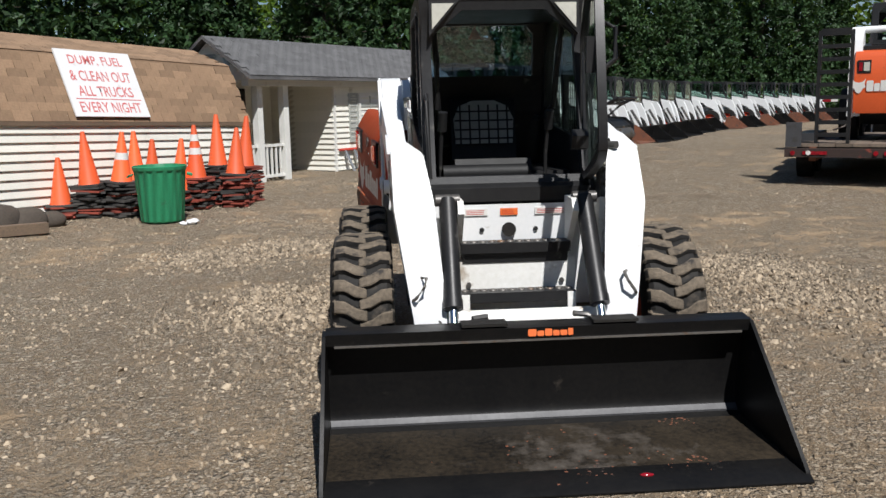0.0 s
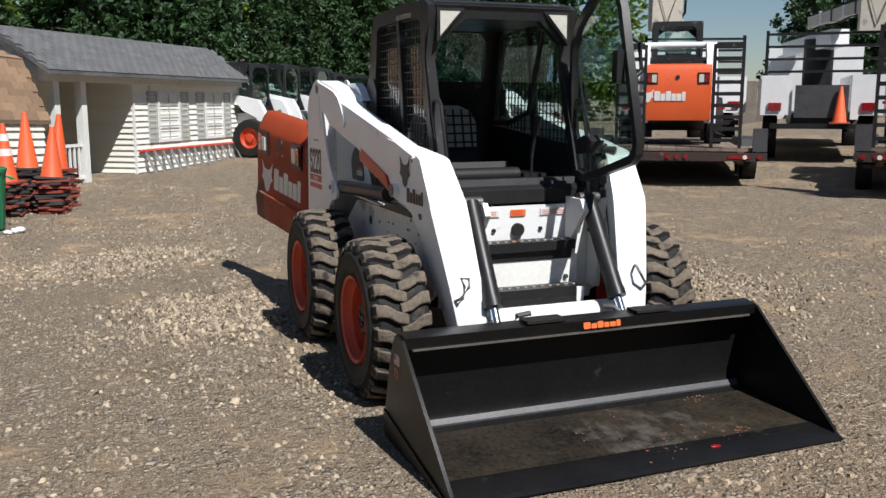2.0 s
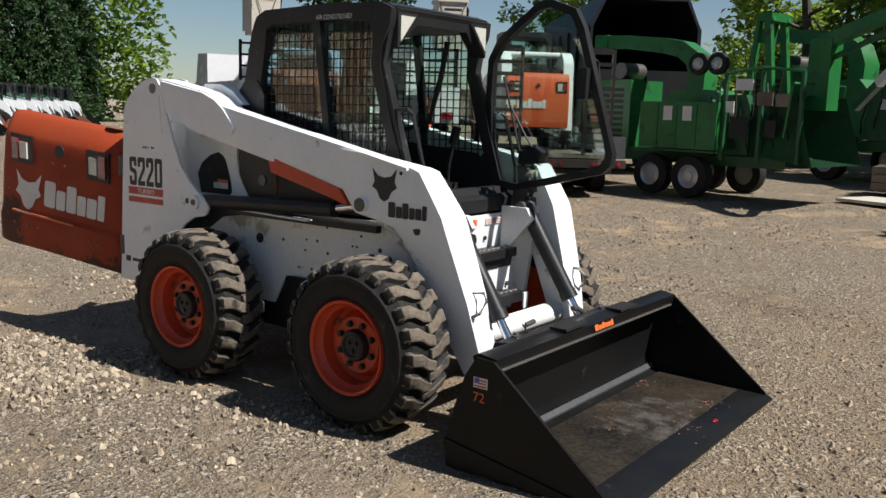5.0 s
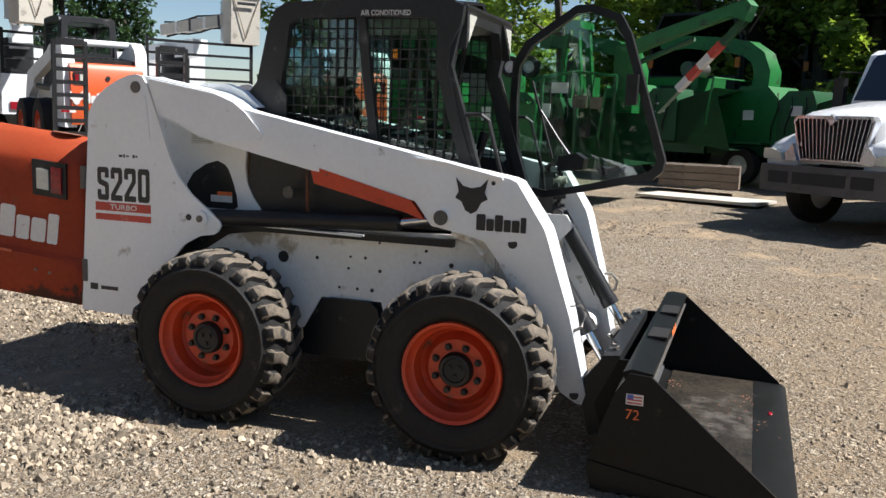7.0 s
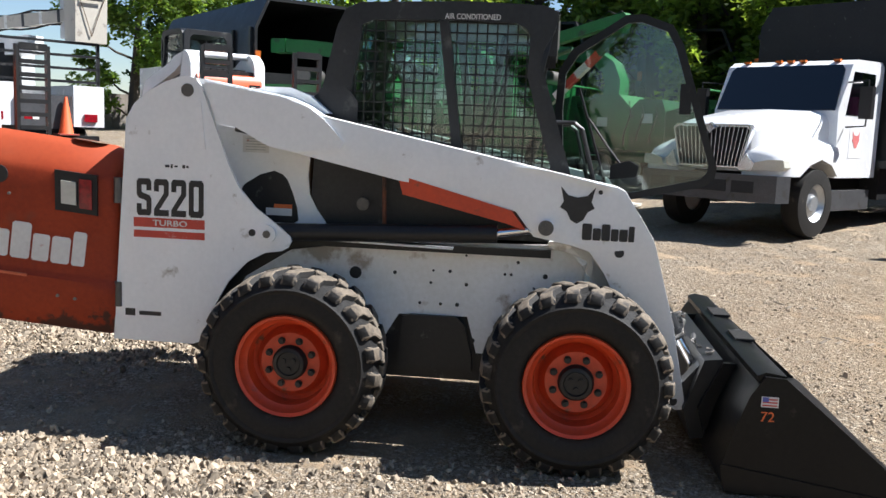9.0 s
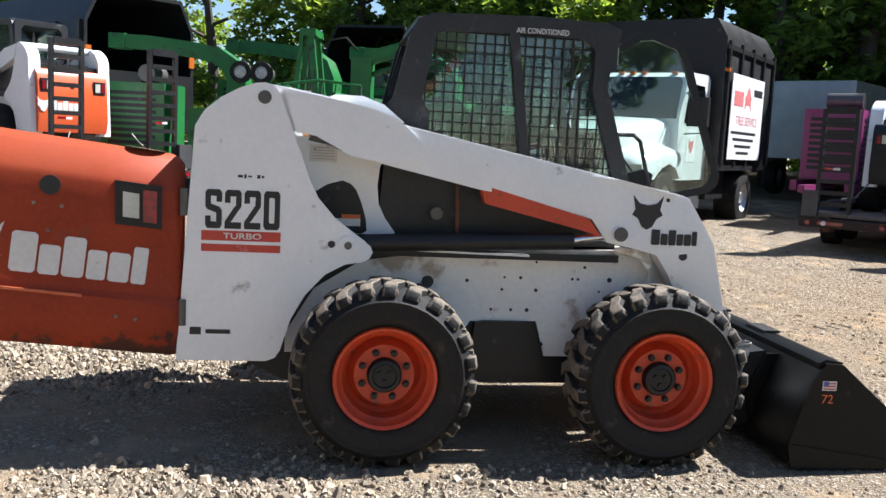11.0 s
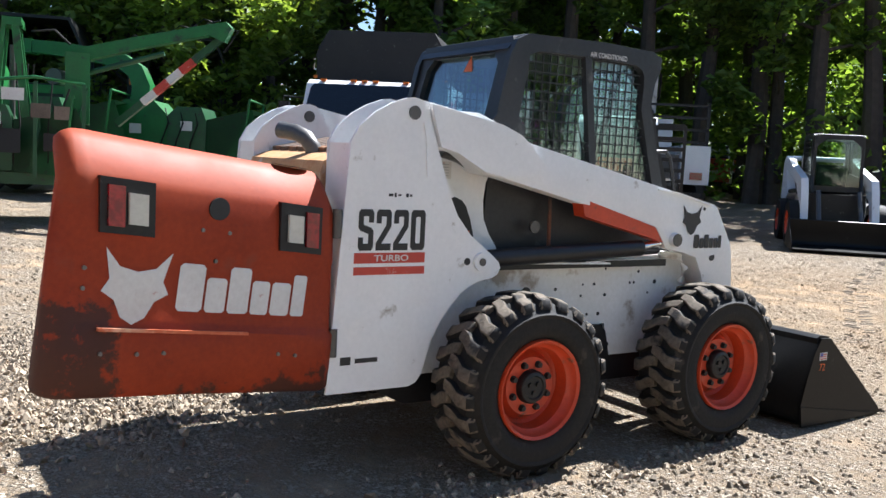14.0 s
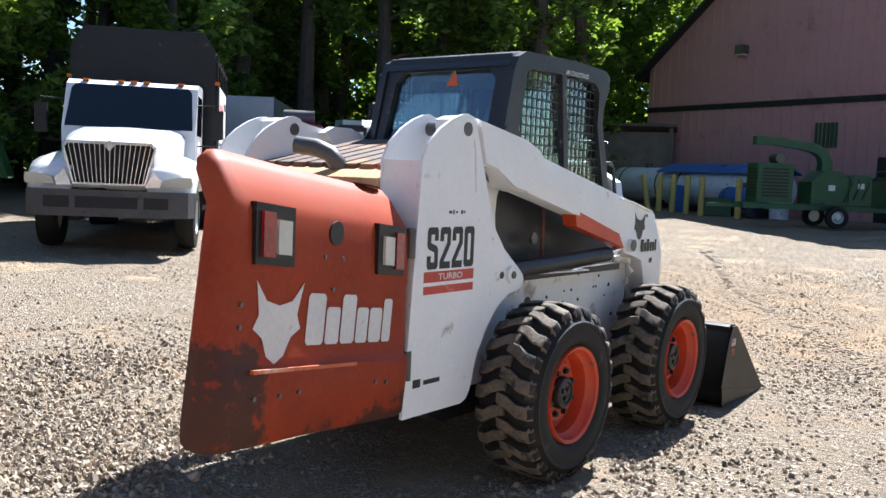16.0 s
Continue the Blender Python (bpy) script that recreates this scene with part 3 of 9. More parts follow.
    ln.new(b.outputs[0], bsdf.inputs["Normal"])
    return m


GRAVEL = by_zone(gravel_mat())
by_zone(STONE)


# low heaps of loose stone pushed up by wheels: x, y, spread
HEAPS = ((-1.45, 1.7, 0.40), (-1.5, 2.4, 0.4), (0.85, 3.2, 0.45), (-1.6, 4.8, 0.5), (0.75, 2.65, 0.35), (1.1, 2.3, 0.5), (2.4, 2.3, 0.6), (2.45, 2.95, 0.6), (2.5, 1.5, 0.5), (1.0, 3.9, 0.6), (1.7, 3.0, 0.7), (-2.4, 4.2, 0.5))


def relief(x, y):
    """Small unevenness of the yard: ruts and low heaps of pushed gravel."""
    r = math.hypot(x, y - 0.6)
    v = 0.02 * noise.noise((x * 0.8, y * 0.8, 3.0)) + 0.010 * noise.noise((x * 3.1, y * 3.1, 7.0))
    d = (x * 0.55 + y * 0.83)
    v += 0.012 * math.sin(d * 3.4 + 1.5 * noise.noise((x * 0.3, y * 0.3, 1.0))) * max(0.0, noise.noise((x * 0.25 + 9, y * 0.25, 5.0)))
    # curved ruts where machines turn in front of the loader
    q = math.hypot(x - 7.5, y + 9.5)
    v += 0.016 * math.sin(q * 8.5 + 2.0 * noise.noise((x * 0.4, y * 0.4, 8.0))) * math.exp(-((q - 7.0) / 2.2) ** 2) * (1.0 if y < -1.5 else max(0.0, 1 - (y + 1.5)))
    for hx, hy, hr in HEAPS:
        hh = 0.035
        q = ((x - hx) ** 2 + (y - hy) ** 2) / (hr * hr)
        if q < 4:
            v += hh * math.exp(-q * 1.6)
    flat = min(1.0, max(0.15, (r - 1.0) / 2.2)) if abs(x) < 2.0 and -2.2 < y < 2.5 else 1.0
    return v * flat * (1.0 if r < 30 else 0.3)


def ground():
    v = 0.0
    steps = [0.0]
    d = 0.105
    while v < 900:
        if v > 5:
            d *= 1.06
        v += d
        steps.append(v)
    axis = [-a for a in steps[:0:-1]] + steps
    n = len(axis)
    verts, faces = [], []
    for iy in axis:
        for ix in axis:
            x, y = ix, iy + 0.6
            verts.append((x, y, ground_z(x, y) - 0.012 + relief(x, y)))
    for j in range(n - 1):
        for i in range(n - 1):
            faces.append((j * n + i, j * n + i + 1, (j + 1) * n + i + 1, (j + 1) * n + i))
    me = bpy.data.meshes.new("ground")
    me.from_pydata(verts, [], faces)
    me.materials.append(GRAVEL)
    me.polygons.foreach_set("use_smooth", [True] * len(me.polygons))
    tagged(new("ground", me), "grey-brown crushed stone yard with ruts and loose gravel", "ground", kind="structure")


ground()


def stones():
    """Loose crushed stone lying on the yard near the machine: broken, flat-topped pieces."""
    rnd = np.random.RandomState(5)
    N = 72000
    V = np.zeros((N, 10, 3))
    five = np.arange(5) * 2 * math.pi / 5
    count = 0
    while count < N:
        heap = rnd.rand() < 0.075
        if heap:
            hx, hy, hr = HEAPS[rnd.randint(len(HEAPS))]
            x, y = hx + rnd.randn() * hr * 0.7, hy + rnd.randn() * hr * 0.6
        else:
            ang, rr = rnd.uniform(0, 6.283), 0.9 + 10.5 * rnd.rand() ** 0.8
            x, y = rr * math.cos(ang), 0.6 + rr * math.sin(ang)
            dens = noise.noise((x * 0.7, y * 0.7, 11.0)) + 0.6 * noise.noise((x * 2.5, y * 2.5, 4.0))
            near = 1.0 if (x < -0.5 and y > -5) else ((0.5 if x < 1 else 0.28) if y < 0 else 0.38)
            if -3.6 < x < -1.3 and -0.3 < y < 3.8:
                near = 0.45
            if y > 2.8:
                near *= 0.5
            if -0.95 < x < 0.4 and 1.2 < y < 3.6:
                near = 0.10
            if dens * 0.8 + 0.45 < rnd.rand() * 0.9 or rnd.rand() > near:
                continue
        if (abs(x) < 0.95 and -1.46 < y < -0.55) or (0.5 < abs(x) < 0.9 and -0.25 < y < 1.55):
            continue
        s = 0.0055 + 0.015 * rnd.rand() ** 2.1 + (0.014 * rnd.rand() if rnd.rand() < (0.25 if heap else 0.06) else 0)
        th = five + rnd.uniform(0, 6.28) + rnd.uniform(-0.35, 0.35, 5)
        rad = s * rnd.uniform(0.7, 1.25, 5)
        long = rnd.uniform(0.45, 0.95)
        top = rnd.uniform(0.30, 0.75, 5)
        flat = y < 0.0 or x < -2.4 or (y > 2.8 and not heap)
        high = s * (rnd.uniform(0.3, 0.75) if flat else rnd.uniform(0.6, 1.2))
        p = V[count]
        p[:5, 0], p[:5, 1], p[:5, 2] = rad * np.cos(th), rad * np.sin(th) * long, -0.35 * s
        p[5:, 0], p[5:, 1], p[5:, 2] = rad * top * np.cos(th), rad * top * np.sin(th) * long, high * rnd.uniform(0.7, 1.1, 5)
        c, d = math.cos(rnd.uniform(0, 6.28)), 0.0
        d = math.sqrt(1 - c * c)
        lean = 0.3 if flat else 0.7
        q = np.array(Euler((rnd.uniform(-lean, lean), rnd.uniform(-lean, lean), 0)).to_matrix())
        p[:] = p @ np.array(((c, d, 0), (-d, c, 0), (0, 0, 1))) @ q.T
        p += (x, y, ground_z(x, y) - 0.012 + relief(x, y) + s * 0.15)
        count += 1
    one = [f for i in range(5) for f in [(i, (i + 1) % 5, 5 + (i + 1) % 5, 5 + i)]]
    quads = np.array(one)[None] + 10 * np.arange(N)[:, None, None]
    caps = np.arange(5, 10)[None] + 10 * np.arange(N)[:, None]
    me = bpy.data.meshes.new("loose_gravel")
    me.from_pydata(V.reshape(-1, 3).tolist(), [], quads.reshape(-1, 4).tolist() + caps.tolist())
    me.materials.append(STONE)
    tagged(new("loose_gravel", me), "pale broken limestone gravel scattered over the yard", "gravel", kind="stuff")


stones()


def tyre_tracks():
    """Prints of lugged tyres pressed into the yard: low ridges of damp earth in chevrons."""
    rnd = np.random.RandomState(9)
    curves = [[(2.45, 5.2), (2.35, 3.2), (2.5, 1.8), (2.45, -0.5), (2.2, -3.0)], [(3.75, 4.8), (3.7, 2.4), (3.8, 0.4), (3.6, -2.4)],
              [(3.4, -11.6), (1.0, -6.9), (-0.6, -4.2), (-1.5, -2.0)], [(4.8, -11.0), (2.3, -6.5), (0.8, -4.0), (0.4, -2.6)], [(-3.3, 7.5), (-1.6, 5.9), (0.2, 5.2), (2.2, 5.6)]]
    verts, faces = [], []
    for c in curves:
        pts = [Vector((*p, 0)) for p in c]
        dist = 0.0
        for a, b in zip(pts, pts[1:]):
            d = b - a
            n = int(d.length / 0.11)
            t = d.normalized()
            side = Vector((-t.y, t.x, 0))
            for k in range(n):
                dist += 0.11
                bend = 0.06 * math.sin(dist * 0.9)
                for s in (-1, 1):
                    if rnd.rand() < 0.45:
                        continue
                    o = a + d * ((k + (0.5 if s > 0 else 0.0)) / n) + side * (s * 0.075 + bend)
                    ax = (side * s - t * 0.55).normalized()
                    up = Vector((-ax.y, ax.x, 0))
                    ln, wd, hh = rnd.uniform(0.05, 0.085), rnd.uniform(0.014, 0.030), rnd.uniform(0.004, 0.012)
                    base = len(verts)
                    for e, w, z in ((-1, -1, 0), (1, -1, 0), (1, 1, 0), (-1, 1, 0), (-0.8, -0.35, 1), (0.8, -0.35, 1), (0.8, 0.35, 1), (-0.8, 0.35, 1)):
                        p = o + ax * (e * ln * rnd.uniform(0.85, 1.15)) + up * (w * wd)
                        verts.append((p.x, p.y, ground_z(p.x, p.y) - 0.014 + relief(p.x, p.y) + (hh * rnd.uniform(0.6, 1.2) if z else -0.006)))
                    faces += [tuple(base + i for i in q) for q in ((4, 5, 6, 7), (0, 1, 5, 4), (1, 2, 6, 5), (2, 3, 7, 6), (3, 0, 4, 7))]
    me = bpy.data.meshes.new("tyre_tracks")
    me.from_pydata(verts, [], faces)
    me.materials.append(EARTH)
    tagged(new("tyre_tracks", me), "damp brown earth pressed into tyre prints on the yard", "tyre tracks", kind="stuff")


EARTH = mat("damp_brown_earth", (0.13, 0.10, 0.068), (0.21, 0.168, 0.12), rough=0.95, scale=8, bump=0.4, bump_scale=60, island=0.3)
tyre_tracks()


# ---- the skid steer loader ----
loader = thing("skid_steer_loader", "white and orange skid steer loader with open tailgate and black bucket", "skid steer", m=pose(-0.02, 0, 0))

AX = 0.650      # outer face of towers and lift arms


def mirror(poly_maker):
    for s in (-1, 1):
        poly_maker(s)


def span(s, a, b):
    """A stretch across the machine on side s, a and b from the middle outwards."""
    return (min(s * a, s * b), max(s * a, s * b))


# wheels
def wheel_at(x, y, s, group_parent, turn):
    """s: side, -1 or 1; the wheel's outside faces that way."""
    w0, w1 = 0.625, 0.928
    mid = (w0 + w1) / 2
    R = 0.415
    hub = new("wheel")
    hub.parent = group_parent
    bm = bmesh.new()
    prof = [(w0 + 0.03, 0.215), (w0 + 0.005, 0.25), (w0 + 0.0, 0.31), (w0 + 0.015, 0.375), (w0 + 0.035, 0.392), (mid, 0.400),
            (w1 - 0.035, 0.392), (w1 - 0.012, 0.372), (w1 + 0.002, 0.352), (w1 + 0.011, 0.346), (w1 + 0.010, 0.336), (w1 + 0.005, 0.328), (w1 + 0.008, 0.29), (w1 + 0.004, 0.26), (w1 - 0.012, 0.235), (w1 - 0.03, 0.225)]
    lathe(bm, [(s * (a - mid), r) for a, r in prof], 48, "x", (0, 0, 0))
    tyre = part("tyre", bm, RUBBER, hub, "dusty black block-tread tyre")
    bm = bmesh.new()
    n = 23
    for row in (-1, 1):
        for i in range(n):
            t0 = 2 * math.pi * (i + (0.5 if row > 0 else 0.0)) / n + turn + random.uniform(-0.012, 0.012)
            high = random.uniform(-0.004, 0.002)
            # each lug runs from the shoulder in a bent line past the middle of the tread
            line = ((0.150, -0.012, 0.185, 0.368, 0.380), (0.138, -0.004, 0.195, 0.386, R - 0.004), (0.088, 0.012, 0.185, 0.396, R + 0.008), (0.040, 0.085, 0.180, 0.398, R + 0.010), (-0.018, 0.125, 0.155, 0.398, R + 0.009))
            rings = []
            for u, sh, wide, low, top in line:
                ring = []
                for rad, e in ((low, -0.5), (top + high, -0.36), (top + high, 0.36), (low, 0.5)):
                    ang = t0 + sh + e * wide
                    ring.append(bm.verts.new((row * u, rad * math.cos(ang), rad * math.sin(ang))))
                rings.append(ring)
            # mud on the tread faces; flanks and shoulder ends dark rubber, shade included
            for j, (a_, b_) in enumerate(zip(rings, rings[1:])):
                for k in range(3):
                    bm.faces.new((a_[k], a_[k + 1], b_[k + 1], b_[k])).material_index = 1 if j == 0 or k != 1 else 0
            bm.faces.new(rings[0][::-1]).material_index = 1
            bm.faces.new(rings[-1])
    bmesh.ops.recalc_face_normals(bm, faces=bm.faces)
    bev(bm, 0.005, 1)
    part("tread", bm, LUG, tyre, "chunky lugs caked with dried pale mud").data.materials.append(RUBBER)
    bm = bmesh.new()
    d = [(w1 - 0.006, 0.232), (w1 + 0.004, 0.228), (w1 - 0.004, 0.214), (w1 - 0.035, 0.206), (w1 - 0.05, 0.190), (w1 - 0.115, 0.182), (w1 - 0.130, 0.165), (w1 - 0.105, 0.150),
         (w1 - 0.085, 0.135), (w1 - 0.085, 0.02), (w0 + 0.03, 0.02), (w0 + 0.03, 0.225)]
    lathe(bm, [(s * (a - mid), r) for a, r in d], 48, "x", (0, 0, 0))
    rim = part("rim", bm, RIM, hub, "orange steel rim")
    bm = bmesh.new()
    lathe(bm, [(s * (a - mid), r) for a, r in ((w1 - 0.09, 0.001), (w1 - 0.09, 0.080), (w1 - 0.062, 0.078), (w1 - 0.050, 0.070), (w1 - 0.046, 0.055), (w1 - 0.054, 0.05), (w1 - 0.054, 0.001))], 24, "x", (0, 0, 0), close=False)
    for i in range(3):
        t = 2 * math.pi * i / 3 + 0.5
        cyl(bm, (s * (w1 - 0.056 - mid), 0.026 * math.cos(t), 0.026 * math.sin(t)), (s * (w1 - 0.044 - mid), 0.026 * math.cos(t), 0.026 * math.sin(t)), 0.012, 8)
    part("hub", bm, BLACK, hub, "dark steel hub")
    for i in range(8):
        t = 2 * math.pi * (i + 0.5) / 8
        c = (0.106 * math.cos(t), 0.106 * math.sin(t))
        bm = bmesh.new()
        cyl(bm, (s * (w1 - 0.088 - mid), *c), (s * (w1 - 0.078 - mid), *c), 0.017, 10)
        cyl(bm, (s * (w1 - 0.08 - mid), *c), (s * (w1 - 0.064 - mid), *c), 0.013, 6)
        part("wheel_nut", bm, BLACK, rim)
    hub.matrix_local = pose(x + s * mid, y, 0.397)
    return hub


for sx in (-1, 1):
    wheel_at(0, 0.015, sx, loader, 0.1)
    wheel_at(0, 1.294, sx, loader, 0.23)

# lower frame
bm = bmesh.new()
prism(bm, [(0.03, 0.95), (0.03, 0.42), (0.16, 0.27), (1.75, 0.27), (2.05, 0.42), (2.05, 0.90)], "x", -0.49, 0.49)
part("chassis", bm, BLACK, loader, "black lower frame and belly", 0.01)


def side_panel(s):
    a, b = span(s, 0.49, 0.504)
    bm = bmesh.new()
    prism(bm, [(-0.04, 0.955), (0.95, 0.93), (1.40, 0.86), (1.62, 0.72), (1.75, 0.50), (1.75, 0.41), (0.96, 0.41), (0.86, 0.58), (0.53, 0.585), (0.48, 0.41), (0.10, 0.41), (-0.06, 0.50)], "x", a, b)
    pan = part("side_panel", bm, WHITE_DIRTY, loader, "white side panel with bolt holes", 0.004, 1)
    # ledge over the panel
    bm = bmesh.new()
    e0, e1 = span(s, 0.505, 0.60)
    box(bm, e0, e1, 0.62, 1.42, 0.885, 0.893, pose(0, 0, 0.02, 1.0))
    part("ledge", bm, WHITE, loader, "", 0.002, 1)
    # bolts and holes
    for y, z, r in ((1.077, 0.769, 0.030), (0.17, 0.80, 0.012), (0.30, 0.86, 0.008), (0.12, 0.62, 0.012), (0.62, 0.80, 0.008), (0.66, 0.64, 0.008), (0.71, 0.74, 0.007), (0.76, 0.64, 0.007),
                    (0.545, 0.88, 0.006), (0.33, 0.80, 0.007), (0.36, 0.80, 0.007), (0.54, 0.74, 0.009), (0.58, 0.64, 0.010), (0.70, 0.80, 0.006), (0.22, 0.74, 0.006), (0.50, 0.47, 0.012), (0.885, 0.78, 0.009)):
        bm = bmesh.new()
        cyl(bm, (s * 0.5038, y, z), (s * 0.507, y, z), r, 10)
        part("bolt_hole", bm, DECAL_BLACK, pan)
    # curved wheel arch guard at the rear
    bm = bmesh.new()
    tube(bm, [(s * 0.52, -0.02, 0.80), (s * 0.56, 0.0, 0.88), (s * 0.57, 0.06, 0.945), (s * 0.52, 0.16, 0.955)], 0.020, 8)
    part("hose_cover", bm, WHITE_DIRTY, loader)
    # cover plate of the drive case between the wheels
    bm = bmesh.new()
    prism(bm, [(0.84, 0.575), (0.80, 0.585), (0.58, 0.585), (0.54, 0.55), (0.50, 0.40), (0.50, 0.32), (0.86, 0.32)], "x", *span(s, 0.50, 0.53))
    part("drive_cover", bm, BLACK, loader, "", 0.006)
    # rear inner panel with a dark opening
    bm = bmesh.new()
    prism(bm, [(1.22, 0.93), (1.245, 1.0), (1.29, 1.06), (1.325, 1.13), (1.335, 1.22), (1.325, 1.31), (1.29, 1.38), (1.80, 1.45), (1.80, 0.90)], "x", *span(s, 0.44, 0.455))
    part("inner_panel", bm, WHITE, loader, "white inner panel")
    bm = bmesh.new()
    prism(bm, [(1.40, 0.985), (1.378, 1.0), (1.385, 1.06), (1.407, 1.13), (1.435, 1.195), (1.46, 1.22), (1.50, 1.236), (1.57, 1.216), (1.65, 1.165), (1.69, 1.10), (1.66, 0.985)], "x", *span(s, 0.452, 0.458))
    part("intake_opening", bm, BLACK, loader, "black louvred opening")
    bm = bmesh.new()
    box(bm, *span(s, 0.458, 0.461), 1.41, 1.54, 1.02, 1.055)
    part("warning_label", bm, DECAL_WHITE, loader)
    bm = bmesh.new()
    box(bm, *span(s, 0.458, 0.461), 1.41, 1.50, 1.0555, 1.075)
    part("warning_label", bm, DECAL_ORANGE, loader)
    bm = bmesh.new()
    box(bm, *span(s, 0.455, 0.458), 1.53, 1.66, 1.32, 1.40)
    lab = part("data_plate", bm, DECAL_WHITE, loader)
    for k in range(5):
        bm = bmesh.new()
        box(bm, *span(s, 0.4582, 0.4592), 1.545, 1.645, 1.332 + k * 0.013, 1.336 + k * 0.013)
        part("print_line", bm, SHUTTER, lab)


mirror(side_panel)

# towers
TOWER = [(2.23, 0.40), (2.16, 1.46), (2.12, 1.53), (2.05, 1.59), (1.97, 1.635), (1.90, 1.66), (1.86, 1.665), (1.82, 1.655), (1.795, 1.62), (1.73, 1.45), (1.66, 1.26), (1.61, 1.16),
         (1.53, 1.07), (1.40, 0.975), (1.365, 0.945), (1.355, 0.92), (1.37, 0.89), (1.40, 0.872), (1.48, 0.86), (1.57, 0.81), (1.66, 0.71), (1.72, 0.60), (1.75, 0.50), (1.765, 0.45), (1.79, 0.415), (1.83, 0.40)]
INNER = [(2.16, 0.45), (2.16, 1.46), (2.12, 1.53), (2.05, 1.59), (1.97, 1.635), (1.90, 1.66), (1.86, 1.665), (1.82, 1.655), (1.78, 1.60), (1.62, 1.30), (1.55, 0.90), (1.60, 0.45)]


def tower(s):
    base = new("tower")
    base.parent = loader
    bm = bmesh.new()
    prism(bm, TOWER, "x", *span(s, AX - 0.014, AX))
    part("outer_plate", bm, WHITE, base, "white painted outer plate", 0.003, 1)
    bm = bmesh.new()
    prism(bm, INNER, "x", *span(s, 0.425, 0.439))
    part("inner_plate", bm, WHITE, base, "", 0.003, 1)
    bm = bmesh.new()
    prism(bm, [(2.222, 0.42), (2.155, 1.455), (2.14, 1.455), (2.205, 0.42)], "x", *span(s, 0.44, AX - 0.015))
    part("rear_plate", bm, WHITE, base, "", 0.003, 1)
    bm = bmesh.new()
    cyl(bm, (s * 0.42, 1.86, 1.60), (s * (AX + 0.004), 1.86, 1.60), 0.030, 18)
    part("pivot_pin", bm, STEEL, base, "greasy steel pivot pin")
    bm = bmesh.new()
    cyl(bm, (s * (AX - 0.004), 1.47, 0.95), (s * (AX + 0.016), 1.47, 0.95), 0.042, 24)
    bev(bm, 0.004, 2)
    boss = part("pin_boss", bm, WHITE, base)
    bm = bmesh.new()
    cyl(bm, (s * (AX + 0.012), 1.47, 0.95), (s * (AX + 0.021), 1.47, 0.95), 0.018, 12)
    part("pin_bolt", bm, STEEL, boss)
    bm = bmesh.new()
    cyl(bm, (s * (AX - 0.002), 1.545, 0.952), (s * (AX + 0.0015), 1.545, 0.952), 0.017, 14)
    part("hole", bm, DECAL_BLACK, base)
    # pressed rib beside the pivot
    bm = bmesh.new()
    prism(bm, [(1.815, 1.56), (1.795, 1.55), (1.772, 1.33), (1.785, 1.33), (1.80, 1.50)], "x", *span(s, AX - 0.002, AX + 0.006))
    part("rib", bm, WHITE, base, "", 0.002, 1)


mirror(tower)


def chamfered(x0, x1, z0, z1, c):
    """A rectangle with cut corners."""
    return [(x0, z0 + c), (x0, z1 - c), (x0 + c, z1), (x1 - c, z1), (x1, z1 - c), (x1, z0 + c), (x1 - c, z0), (x0 + c, z0)]


# condensed bold figures in a box 0.6 wide and 1 high
GLYPH_S = [(0.08, 1), (0.52, 1), (0.6, 0.92), (0.6, 0.68), (0.4, 0.68), (0.4, 0.83), (0.2, 0.83), (0.2, 0.63), (0.52, 0.55), (0.6, 0.47), (0.6, 0.08),
           (0.52, 0), (0.08, 0), (0, 0.08), (0, 0.32), (0.2, 0.32), (0.2, 0.17), (0.4, 0.17), (0.4, 0.40), (0.08, 0.48), (0, 0.56), (0, 0.92)]
GLYPH_2 = [(0.08, 1), (0.52, 1), (0.6, 0.92), (0.6, 0.58), (0.22, 0.17), (0.6, 0.17), (0.6, 0), (0, 0), (0, 0.18), (0.4, 0.62), (0.4, 0.83), (0.2, 0.83), (0.2, 0.66), (0, 0.66), (0, 0.92)]


